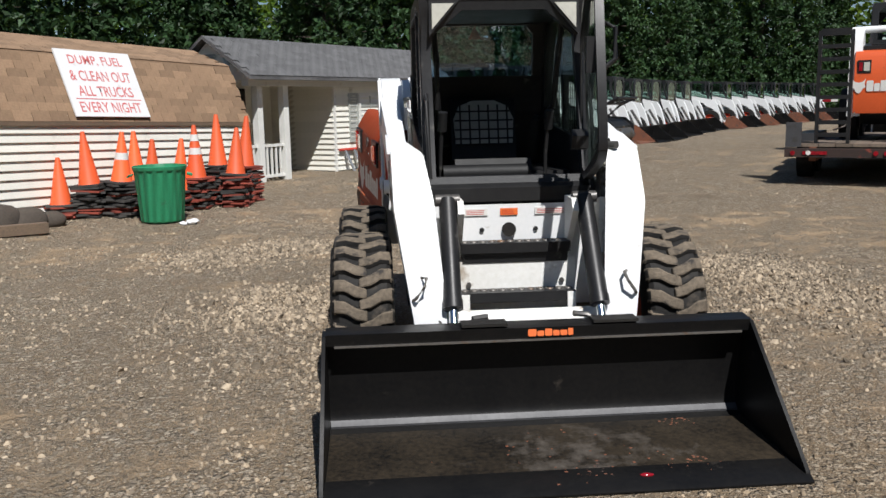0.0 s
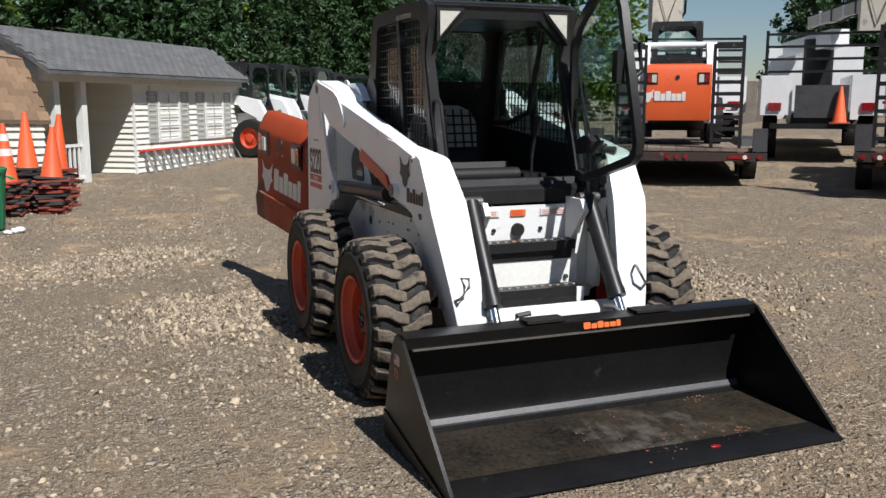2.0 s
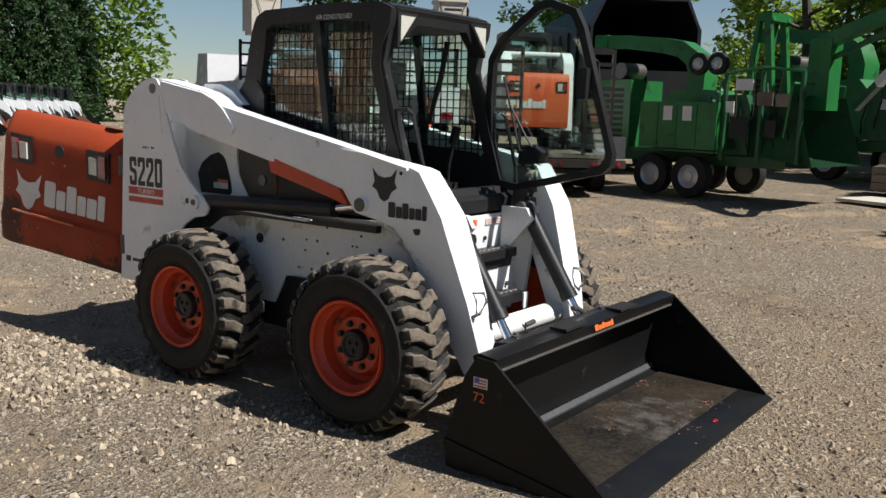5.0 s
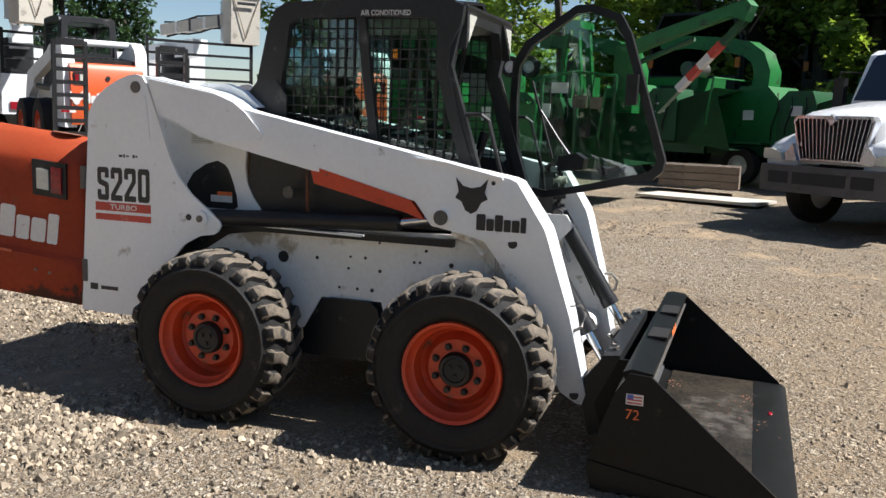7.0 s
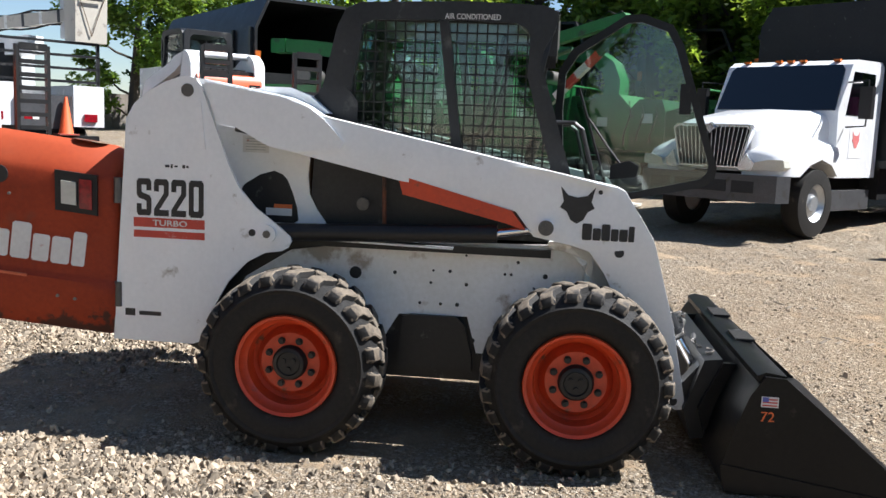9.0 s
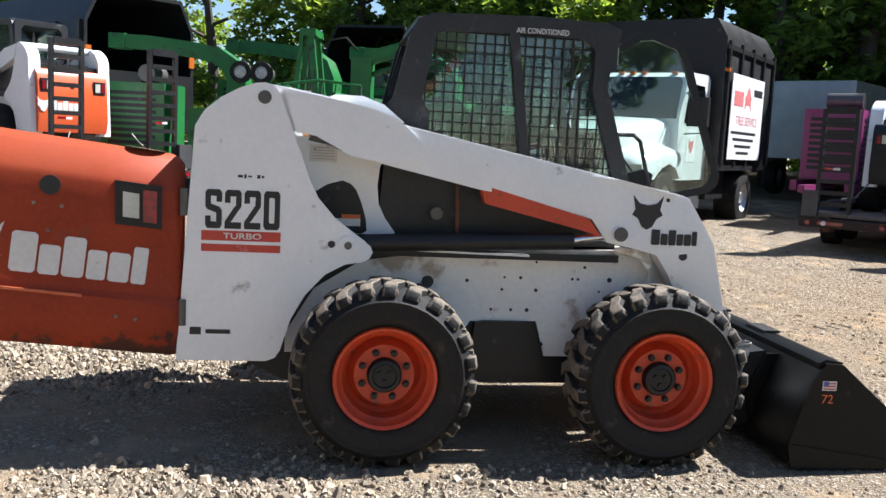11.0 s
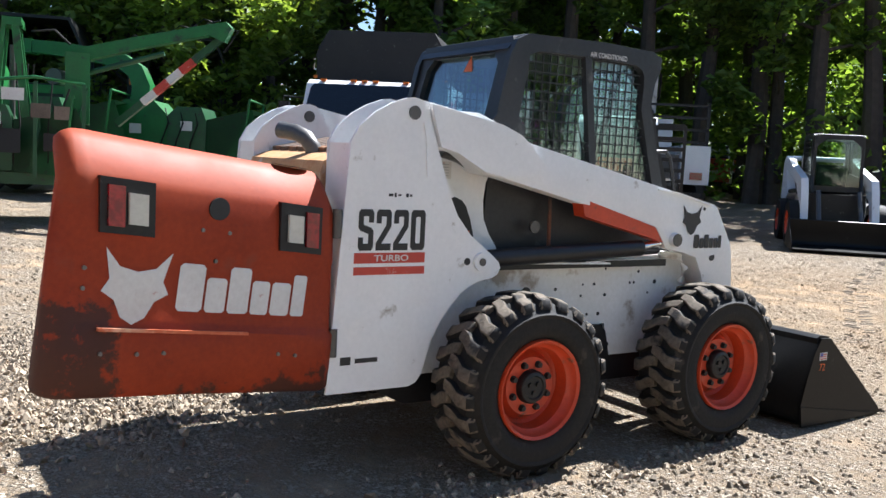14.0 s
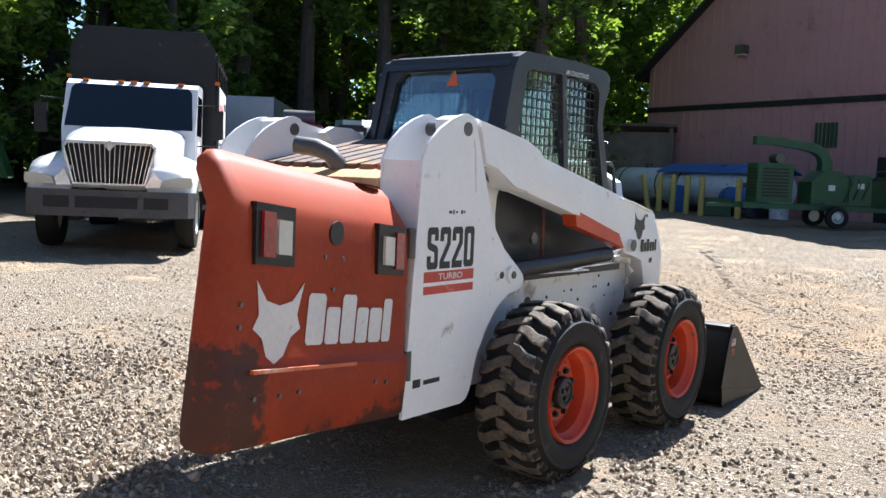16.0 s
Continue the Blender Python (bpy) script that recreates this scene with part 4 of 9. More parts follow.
def tower_marks(s):
    tw = [o for o in loader.children if o.name.startswith("tower")][0 if s < 0 else 1]
    right = (0, -1, 0) if s < 0 else (0, 1, 0)

    def at_side(y, z, off=0.001):
        return face_frame((s * (AX + off), y, z), right, (0, 0, 1))
    bm = bmesh.new()
    for k, g in enumerate((GLYPH_S, GLYPH_2, GLYPH_2, None)):
        def fit(poly):
            return [(-0.1645 + 0.0855 * k + 0.121 * p, -0.0875 + 0.175 * q) for p, q in poly]
        if g:
            prism(bm, fit(g), "z", 0.0, 0.001)
        else:
            ring_prism(bm, fit(chamfered(0.0, 0.6, 0.0, 1.0, 0.08)), fit(chamfered(0.2, 0.4, 0.17, 0.83, 0.03)), "z", 0.0, 0.001)
    number = part("model_number", bm, DECAL_BLACK, tw, "bold condensed black model number S220")
    number.matrix_local = at_side(1.945, 1.095)
    for z, h in ((0.975, 0.045), (0.92, 0.034)):
        bm = bmesh.new()
        box(bm, *span(s, AX + 0.0004, AX + 0.0012), 1.775, 2.125, z - h / 2, z + h / 2)
        st = part("red_stripe", bm, DECAL_RED, tw)
        if h > 0.04:
            lettering("model_word", "TURBO", 0.028, DECAL_WHITE, at_side(1.945, 0.975, 0.0015), st, width=0.17, bold=0.02)
    bm = bmesh.new()
    box(bm, *span(s, AX + 0.0004, AX + 0.0012), 1.99, 2.10, 0.525, 0.545)
    box(bm, *span(s, AX + 0.0004, AX + 0.0012), 2.12, 2.17, 0.52, 0.555)
    part("maker_mark", bm, DECAL_BLACK, tw, "small dark maker's mark")
    for dy, w, h in ((0.0, 0.022, 0.012), (0.028, 0.010, 0.018), (0.046, 0.016, 0.008), (0.085, 0.014, 0.016), (0.104, 0.012, 0.010)):
        bm = bmesh.new()
        box(bm, *span(s, AX + 0.0004, AX + 0.0010), 1.97 - dy - w, 1.97 - dy, 1.245 - h / 2, 1.245 + h / 2)
        part("chipped_decal", bm, DECAL_BLACK, tw)


mirror(tower_marks)


# lift arms
def arm_face(y, z):
    """Half width of an arm's outer face: it draws in towards the front and down the leg."""
    return AX - 0.0205 * (1.3 - y) - 0.143 * max(0.0, 0.98 - z)


def shape_arm(bm, s, a=0.53):
    """Lean the straight prism of an arm to its faces: the outer one by arm_face, the inner one widening towards the knee."""
    for co, no in (((0, 0, 0.98), (0, 0, 1)), ((0, 0.1, 0), (0, 1, 0))):
        bmesh.ops.bisect_plane(bm, geom=bm.verts[:] + bm.edges[:] + bm.faces[:], dist=1e-5, plane_co=co, plane_no=no)
    for v in bm.verts:
        y, z = v.co.y, v.co.z
        v.co.x = s * (arm_face(y, z) if abs(v.co.x) > a + 0.03 else a - 0.27 * max(0.0, 0.1 - y))


def lift_arm(s):
    arm = new("lift_arm")
    arm.parent = loader
    a, b = span(s, 0.53, AX)
    bm = bmesh.new()
    prism(bm, [(1.30, 1.525), (1.19, 1.50), (-0.13, 1.24), (-0.165, 1.225), (-0.235, 1.12), (-0.30, 1.02), (-0.315, 0.98), (-0.425, 0.62), (-0.515, 0.225), (-0.51, 0.205), (-0.47, 0.20), (-0.39, 0.25), (-0.31, 0.40),
               (-0.16, 0.72), (-0.09, 0.85), (-0.02, 0.945), (0.10, 0.975), (0.235, 1.00), (0.32, 1.11), (1.36, 1.335)], "x", a, b)
    shape_arm(bm, s)
    part("arm_beam", bm, WHITE, arm, "white box-section lift arm", 0.008, 2)
    a2, b2 = span(s, 0.50, AX - 0.018)
    bm = bmesh.new()
    prism(bm, [(1.90, 1.64), (1.84, 1.66), (1.76, 1.65), (1.39, 1.585), (1.30, 1.55), (1.22, 1.50), (1.12, 1.40), (1.115, 1.375), (1.15, 1.35), (1.34, 1.335), (1.47, 1.355), (1.55, 1.40), (1.63, 1.44), (1.75, 1.46), (1.88, 1.52)], "x", a2, b2 if s > 0 else b2)
    part("arm_heel", bm, WHITE, arm, "", 0.006, 2)
    bm = bmesh.new()
    prism(bm, [(1.78, 1.645), (1.39, 1.58), (1.28, 1.54), (1.21, 1.49), (1.115, 1.39), (1.14, 1.355), (1.34, 1.338), (1.47, 1.358), (1.63, 1.44), (1.72, 1.46)], "x", *span(s, AX - 0.016, AX + 0.008))
    part("heel_plate", bm, WHITE, arm, "", 0.004, 2)
    # far hump of the twin plate
    bm = bmesh.new()
    prism(bm, [(1.62, 1.60), (1.55, 1.635), (1.42, 1.635), (1.32, 1.60), (1.22, 1.52), (1.50, 1.50)], "x", *span(s, 0.45, 0.50))
    part("inner_hump", bm, WHITE, arm, "", 0.004, 1)
    # raised lip near the knee
    bm = bmesh.new()
    prism(bm, [(0.33, 1.315), (0.18, 1.302), (-0.10, 1.243), (-0.10, 1.232), (0.18, 1.292), (0.33, 1.308)], "x", *span(s, AX - 0.030, AX - 0.012))
    part("lip", bm, WHITE, arm, "", 0.002, 1)
    bm = bmesh.new()
    cyl(bm, (s * (AX - 0.03), 0.18, 1.045), (s * (AX + 0.006), 0.18, 1.045), 0.036, 24)
    bev(bm, 0.004, 2)
    boss = part("pin_boss", bm, WHITE, arm)
    bm = bmesh.new()
    cyl(bm, (s * (AX - 0.002), 0.18, 1.045), (s * (AX + 0.011), 0.18, 1.045), 0.017, 6)
    part("pin_bolt", bm, STEEL, boss)
    for y, z, r in ((-0.155, 0.945, 0.022), (-0.055, 1.215, 0.010), (-0.455, 0.245, 0.022)):
        bm = bmesh.new()
        cyl(bm, (s * (arm_face(y, z) - 0.004), y, z), (s * (arm_face(y, z) + 0.0015), y, z), r, 14)
        part("hole", bm, DECAL_BLACK, arm)
    right = (0, -1, 0) if s < 0 else (0, 1, 0)

    def arm_mark(y, z):
        return face_frame((s * (arm_face(y, z) + 0.0012), y, z), (-0.0205 * s * right[1] * -1, right[1], 0), (0, 0, 1))
    wordmark("brand_lettering", 0.235, 0.075, DECAL_BLACK, arm_mark(-0.10, 1.035), arm)
    emblem("badge", 0.155, DECAL_BLACK, arm_mark(0.045, 1.15), arm)
    # tie loop on the lower arm
    bm = bmesh.new()
    x0 = s * 0.505
    tube(bm, [(x0, -0.395, 0.66), (x0 - 0.03 * s, -0.46, 0.665), (x0 - 0.02 * s, -0.485, 0.63), (x0 + 0.02 * s, -0.475, 0.575), (x0 + 0.035 * s, -0.44, 0.555)], 0.008, 6)
    part("tie_loop", bm, BARE, arm, "bent steel tie loop")


mirror(lift_arm)


def lift_cylinder(s):
    c = new("lift_cylinder")
    c.parent = loader
    bm = bmesh.new()
    cyl(bm, (s * 0.60, 1.44, 0.955), (s * 0.60, 0.40, 1.0), 0.042, 18)
    bev(bm, 0.006, 1)
    part("barrel", bm, BLACK, c, "black hydraulic barrel")
    bm = bmesh.new()
    cyl(bm, (s * 0.60, 0.42, 1.0), (s * 0.60, 0.18, 1.04), 0.02, 14)
    part("rod", bm, CHROME, c, "chromed rod")
    bm = bmesh.new()
    cyl(bm, (s * 0.55, 0.18, 1.045), (s * 0.66, 0.18, 1.045), 0.035, 16)
    part("eye", bm, STEEL, c)
    # orange arm-support bar carried under the arm
    bm = bmesh.new()
    prism(bm, [(0.86, 1.235), (0.83, 1.245), (0.34, 1.115), (0.27, 1.03), (0.30, 1.035), (0.36, 1.055), (0.84, 1.165)], "x", *span(s, 0.56, 0.64))
    part("support_bar", bm, RIM, loader, "orange folded steel arm support", 0.004, 1)
    bm = bmesh.new()
    tube(bm, [(s * 0.56, 1.66, 1.44), (s * 0.54, 1.56, 1.42), (s * 0.52, 1.46, 1.38)], 0.022, 8)
    part("hose", bm, STEEL, loader)
    # links between tower and frame
    bm = bmesh.new()
    box(bm, *span(s, 0.52, 0.56), 0.15, 1.4, 0.895, 0.93)
    part("link_bar", bm, BLACK, loader, "", 0.004, 1)
    bm = bmesh.new()
    cyl(bm, (s * 0.50, 1.05, 1.10), (s * 0.515, 1.05, 1.10), 0.030, 20)
    part("round_gauge", bm, STEEL, loader)
    bm = bmesh.new()
    tube(bm, [(s * 0.50, 0.955, 1.32), (s * 0.50, 0.945, 1.0)], 0.010, 8)
    part("orange_rod", bm, RUST, loader)


mirror(lift_cylinder)

# engine hood, exhaust, rear body
bm = bmesh.new()
prism(bm, [(1.34, 0.90), (1.34, 1.565), (2.10, 1.405), (2.17, 1.375), (2.185, 1.33), (2.10, 0.45), (1.85, 0.40)], "x", -0.42, 0.42)
part("engine_cover", bm, TAN_HOOD, loader, "heat-bleached tan engine hood", 0.012)
for k in range(8):
    bm = bmesh.new()
    x = -0.40 + k * 0.106
    prism(bm, [(1.36, 1.582), (2.06, 1.435), (2.06, 1.412), (1.36, 1.556)], "x", x, x + 0.082)
    part("hood_slat", bm, BROWN_GRILLE, loader, "browned ribbed hood grille slat", 0.006, 1)
# black plate added under the slats to stand in for the shade between them
bm = bmesh.new()
box(bm, -0.41, 0.41, 1.37, 2.055, -0.004, 0.0, Matrix.Translation((0, 1.36, 1.572)) @ Matrix.Rotation(radians(-11.9), 4, "X") @ Matrix.Translation((0, -1.36, 0)))
part("hood_screen", bm, BLACK, loader, "black plate for the shade between the slats")
bm = bmesh.new()
tube(bm, [(-0.10, 2.06, 1.36), (-0.09, 2.07, 1.43), (-0.06, 2.09, 1.475), (0.0, 2.12, 1.50), (0.09, 2.16, 1.51)], 0.04, 12)
part("exhaust_pipe", bm, STEEL, loader, "sooty bent exhaust pipe")
# open rear bay
bm = bmesh.new()
box(bm, -0.43, 0.43, 2.11, 2.15, 0.46, 1.25)
part("engine_bay", bm, BLACK, loader)

# tailgate, swung open on the side
TG = Matrix.Translation((-0.648, 2.205, 0)) @ face_frame((0, 0, 0), (-0.175, 0.985, 0), (0, 0, 1))
# local axes: x along the door away from the hinge, y up, z = across (inside of the machine)
tail = new("tailgate")
tail.parent = loader
tagged(tail, "faded orange tailgate swung open on its side hinge")
RISE = 0.118


def tz(u):
    return RISE * u


def tail_block(u0, u1, v0, v1, w0, w1, material, name, label="", bevel=0.01):
    bm = bmesh.new()
    vs = box(bm, u0, u1, v0, v1, w0, w1)
    for v in vs:
        v.co.y += tz(v.co.x)
    if bevel:
        bev(bm, bevel, 2)
    ob = part(name, bm, material, tail, label)
    ob.matrix_local = TG
    return ob


bm = bmesh.new()
# section in (height, depth): lower skirt, shelf, mid panel, upper panel, rounded top
SEC = [(0.445, 0.045), (0.425, 0.022), (0.445, -0.005), (0.60, -0.018), (0.655, -0.022), (0.672, -0.004), (0.69, 0.0), (0.94, 0.0), (0.96, -0.006), (1.15, 0.0), (1.185, 0.008), (1.285, 0.080), (1.322, 0.125), (1.320, 0.165), (1.285, 0.165), (1.19, 0.065), (0.5, 0.05)]
stations = [(-0.01, 0.05, 0.04), (0.015, 0.012, 0.012), (0.05, 0.0, 0.0), (0.35, 0, 0), (0.70, 0, 0), (1.03, 0.0, 0.0), (1.07, 0.004, 0.004), (1.10, 0.018, 0.016), (1.12, 0.045, 0.038)]
rows = []
for u, inset, drop in stations:
    row = []
    for h, d in SEC:
        hh = h
        dd = d * (1.0 if u < 1.0 or h < 1.1 else {1.03: 0.95, 1.07: 0.80, 1.10: 0.62, 1.12: 0.5}[u]) + inset
        if u > 0.78 and 0.64 < h < 0.66:
            dd = d + inset + 0.018
        if h > 1.1:
            hh -= drop
        if h < 0.46:
            hh += drop * 0.5 - 0.012
        uu = u + (0.085 * (1.05 - h) + (0.014 if h < 0.95 else 0.0) if u > 1.0 else 0.0)
        row.append(bm.verts.new((uu, hh + tz(u), dd)))
    rows.append(row)
for r0, r1 in zip(rows, rows[1:]):
    for i in range(len(SEC)):
        j = (i + 1) % len(SEC)
        bm.faces.new((r0[i], r0[j], r1[j], r1[i]))
bm.faces.new(rows[0])
bm.faces.new(rows[-1][::-1])
shell = part("shell", bm, TAILGATE, tail, "faded, scuffed orange steel shell")
shell.data.set_sharp_from_angle(angle=radians(50))
shell.matrix_local = TG
for u0 in (0.09, 0.80):
    fr = tail_block(u0, u0 + 0.195, 0.985, 1.175, -0.018, 0.02, BLACK, "lamp_frame", "black lamp surround", 0.012)
    red0 = u0 + 0.022 if u0 < 0.5 else u0 + 0.113
    clr0 = u0 + 0.095 if u0 < 0.5 else u0 + 0.030
    for uu, wd, mt, nm in ((red0, 0.058, LENS_RED, "red_lens"), (clr0, 0.068, LENS_CLEAR, "clear_lens")):
        bm = bmesh.new()
        for v in box(bm, uu, uu + wd, *((1.010, 1.150) if nm == "red_lens" else (1.022, 1.130)), -0.030, -0.01):
            v.co.y += tz(v.co.x)
        part(nm, bm, mt, fr, "", 0.006, 2)
bm = bmesh.new()
cyl(bm, (0.545, 1.115 + tz(0.545), -0.008), (0.545, 1.115 + tz(0.545), 0.03), 0.042, 20)
ob = part("latch_hole", bm, DECAL_BLACK, tail, "round black latch grommet")
ob.matrix_local = TG
bm = bmesh.new()
for u, h in ((0.50, 1.03), (0.61, 1.03), (0.555, 0.92), (1.04, 0.86), (1.045, 0.79), (0.99, 0.57), (0.86, 0.57), (0.76, 0.575), (0.28, 0.575), (0.2, 0.57)):
    bm = bmesh.new()
    cyl(bm, (u, h + tz(u), -0.024 if h < 0.65 else -0.008), (u, h + tz(u), 0.01), 0.008, 8)
    ob = part("screw_head", bm, BARE, tail)
    ob.matrix_local = TG


def tail_frame(u, h, off=-0.0015):
    # seen from outside, the writing runs towards the hinge
    o = TG @ Vector((u, h + tz(u), off))
    d = TG.to_3x3()
    return face_frame(o, d @ Vector((-1, -RISE, 0)), (0, 0, 1))


wordmark("brand_lettering", 0.56, 0.175, DECAL_WHITE, tail_frame(0.425, 0.815), tail)
emblem("badge", 0.245, DECAL_WHITE, tail_frame(0.86, 0.80), tail)
bm = bmesh.new()
for v in box(bm, 0.42, 1.0, 0.648, 0.660, -0.027, -0.010):
    v.co.y += tz(v.co.x)
ob = part("pressed_ridge", bm, ORANGE_TOP, tail, "pale orange pressed ridge", 0.004)
ob.matrix_local = TG
bm = bmesh.new()
pts = [(0.16 + 0.055 * math.cos(2 * math.pi * i / 20) * 1.6, 0.125 + 0.035 * math.sin(2 * math.pi * i / 20)) for i in range(20)]
top = [bm.verts.new((u, 1.327 + tz(u), w)) for u, w in pts]
bm.faces.new(top)
ob = part("cap_plate", bm, RUST, tail, "rusty oval cap plate")
ob.matrix_local = TG
for h in (0.62, 1.12):
    bm = bmesh.new()
    cyl(bm, (-0.642, 2.205, h - 0.06), (-0.642, 2.205, h + 0.06), 0.02, 12)
    part("hinge", bm, STEEL, tail)

# front plate, steps
bm = bmesh.new()
prism(bm, [(-0.06, 0.96), (-0.045, 0.96), (0.0, 0.42), (-0.02, 0.42)], "x", -0.46, 0.46)
fp = part("front_plate", bm, WHITE, loader, "grimy white front plate")
bm = bmesh.new()
cyl(bm, (-0.02, -0.072, 0.83), (-0.02, -0.04, 0.83), 0.036, 20)
part("rubber_grommet", bm, RUBBER, fp)
for x, z in ((-0.16, 0.83), (0.12, 0.83), (0.30, 0.83), (-0.28, 0.88)):
    bm = bmesh.new()
    cyl(bm, (x, -0.06, z), (x, -0.04, z), 0.012, 10)
    part("bolt", bm, DECAL_BLACK, fp)
for x, w, mt in ((-0.19, 0.12, DECAL_WHITE), (-0.02, 0.09, DECAL_ORANGE), (0.20, 0.17, DECAL_WHITE)):
    bm = bmesh.new()
    box(bm, x - w / 2, x + w / 2, -0.0635, -0.061, 0.905, 0.94)
    lb = part("warning_label", bm, mt, fp)
    for k in range(3):
        bm = bmesh.new()
        box(bm, x - w / 2 + 0.01, x + w / 2 - 0.02, -0.0645, -0.0634, 0.911 + k * 0.009, 0.914 + k * 0.009)
        part("print_line", bm, DECAL_RED, lb)


def step(y0, y1, z, w, holes):
    st = new("step")
    st.parent = loader
    bm = bmesh.new()
    prism(bm, [(y1, z), (y0, z), (y0, z - 0.05), (y0 + 0.012, z - 0.05), (y0 + 0.012, z - 0.012), (y1, z - 0.012)], "x", -w / 2, w / 2)
    part("tread_plate", bm, BLACK, st, "black perforated step", 0.003, 1)
    for k in range(holes):
        bm = bmesh.new()
        x = -w / 2 + (k + 0.5) * w / holes
        lathe(bm, [(z - 0.001, 0.012), (z + 0.006, 0.014), (z + 0.006, 0.019), (z - 0.001, 0.022)], 10, "z", (x, (y0 + y1) / 2, 0))
        part("grip_ring", bm, BARE, st)


step(-0.165, -0.05, 0.775, 0.56, 12)
step(-0.235, -0.10, 0.535, 0.58, 12)
bm = bmesh.new()
prism(bm, [(-0.05, 0.76), (-0.15, 0.76), (-0.135, 0.67), (-0.02, 0.67)], "x", -0.27, 0.27)
part("step_bracket", bm, BLACK, loader, "", 0.004, 1)
bm = bmesh.new()
prism(bm, [(-0.118, 0.69), (-0.13, 0.69), (-0.125, 0.42), (-0.11, 0.42)], "x", -0.31, 0.31)
lp = part("lower_plate", bm, WHITE_DIRTY, loader, "scuffed white plate between the steps", 0.003, 1)
for x, z in ((-0.24, 0.56), (0.24, 0.57), (-0.24, 0.49), (0.24, 0.49)):
    bm = bmesh.new()
    cyl(bm, (x, -0.142, z), (x, -0.12, z), 0.013, 6)
    part("bolt", bm, STEEL, lp)
for x in (-0.27, 0.27):
    bm = bmesh.new()
    box(bm, x - 0.022, x + 0.022, -0.245, -0.235, 0.44, 0.53)
    part("step_tab", bm, WHITE_DIRTY, lp, "", 0.003, 1)
for s in (-1, 1):
    bm = bmesh.new()
    prism(bm, [(-0.06, 1.0), (-0.22, 1.0), (-0.26, 0.94), (-0.06, 0.70)], "x", *span(s, 0.27, 0.30))
    prism(bm, [(-0.06, 0.97), (-0.20, 1.0), (-0.14, 0.5), (-0.02, 0.5)], "x", *span(s, 0.42, 0.45))
    part("cylinder_bracket", bm, WHITE_DIRTY, loader, "", 0.004, 1)
# cross tube low at the front
bm = bmesh.new()
cyl(bm, (-0.53, -0.36, 0.42), (0.53, -0.36, 0.42), 0.058, 20)
part("cross_tube", bm, WHITE_DIRTY, loader, "white cross tube between the arms")


def tilt_cylinder(s):
    c = new("tilt_cylinder")
    c.parent = loader
    a, b = Vector((s * 0.345, -0.17, 1.0)), Vector((s * 0.355, -0.58, 0.36))
    m1, m2 = a.lerp(b, 0.74), a.lerp(b, 0.71)
    bm = bmesh.new()
    cyl(bm, a, m1, 0.044, 20)
    bev(bm, 0.005, 1)
    part("barrel", bm, BLACK, c, "black hydraulic barrel")
    bm = bmesh.new()
    cyl(bm, m1.lerp(a, 0.06), m1.lerp(b, 0.06), 0.048, 20)
    part("gland", bm, BLACK, c)
    bm = bmesh.new()
    cyl(bm, m2, b, 0.022, 14)
    part("rod", bm, CHROME, c, "bright chromed rod")
    bm = bmesh.new()
    cyl(bm, b + Vector((-0.04, 0, 0)), b + Vector((0.04, 0, 0)), 0.04, 16)
    part("eye", bm, BARE, c)
    bm = bmesh.new()
    cyl(bm, a + Vector((-0.06, 0, 0)), a + Vector((0.06, 0, 0)), 0.03, 16)
    part("pin", bm, STEEL, c)


mirror(tilt_cylinder)

# quick coupler behind the bucket
bm = bmesh.new()
prism(bm, [(-0.58, 0.46), (-0.66, 0.47), (-0.64, 0.10), (-0.54, 0.08), (-0.50, 0.22)], "x", -0.55, 0.55)
part("coupler", bm, BLACK, loader, "black quick coupler plate", 0.006, 1)
for s in (-1, 1):
    bm = bmesh.new()
    tube(bm, [(s * 0.30, -0.60, 0.46), (s * 0.27, -0.57, 0.49), (s * 0.20, -0.58, 0.50)], 0.014, 8)
    part("coupler_lever", bm, STEEL, loader)
    bm = bmesh.new()
    pts = [(s * 0.44 + 0.018 * math.cos(i * 0.9), -0.62 + 0.018 * math.sin(i * 0.9), 0.41 + i * 0.0028) for i in range(30)]
    tube(bm, pts, 0.005, 5)
    part("coil_spring", bm, BARE, loader)
    bm = bmesh.new()
    prism(bm, [(-0.38, 0.24), (-0.50, 0.20), (-0.60, 0.30), (-0.58, 0.44), (-0.50, 0.34)], "x", *span(s, 0.42, 0.50))
    part("coupler_ear", bm, BLACK, loader, "", 0.004, 1)

# bucket
bucket = new("bucket")
bucket.parent = loader
tagged(bucket, "glossy black steel dirt bucket, empty with a muddy floor")
BW = 0.948
outer = [(-0.755, 0.505), (-0.70, 0.42), (-0.645, 0.26), (-0.60, 0.10), (-0.61, 0.035), (-0.66, 0.0), (-1.41, 0.0)]
inner = [(-1.41, 0.016), (-0.79, 0.04), (-0.74, 0.055), (-0.715, 0.085), (-0.708, 0.13), (-0.73, 0.30), (-0.775, 0.495)]
bm = bmesh.new()
prism(bm, outer + inner, "x", -BW, BW)
part("bucket_shell", bm, BUCKET, bucket, "", 0.004, 1)
bm = bmesh.new()
prism(bm, [(-1.405, 0.018), (-0.80, 0.042), (-0.80, 0.046), (-1.405, 0.022)], "x", -BW + 0.015, BW - 0.015)
part("floor_plate", bm, BUCKET_FLOOR, bucket, "scuffed floor plate with dried mud")
bm = bmesh.new()
prism(bm, [(-0.748, 0.053), (-0.738, 0.058), (-0.7225, 0.079), (-0.728, 0.083), (-0.738, 0.072), (-0.748, 0.062)], "x", -BW + 0.015, BW - 0.015)
part("bend_strip", bm, BUMPER, bucket, "worn bright bend between floor and back")
bm = bmesh.new()
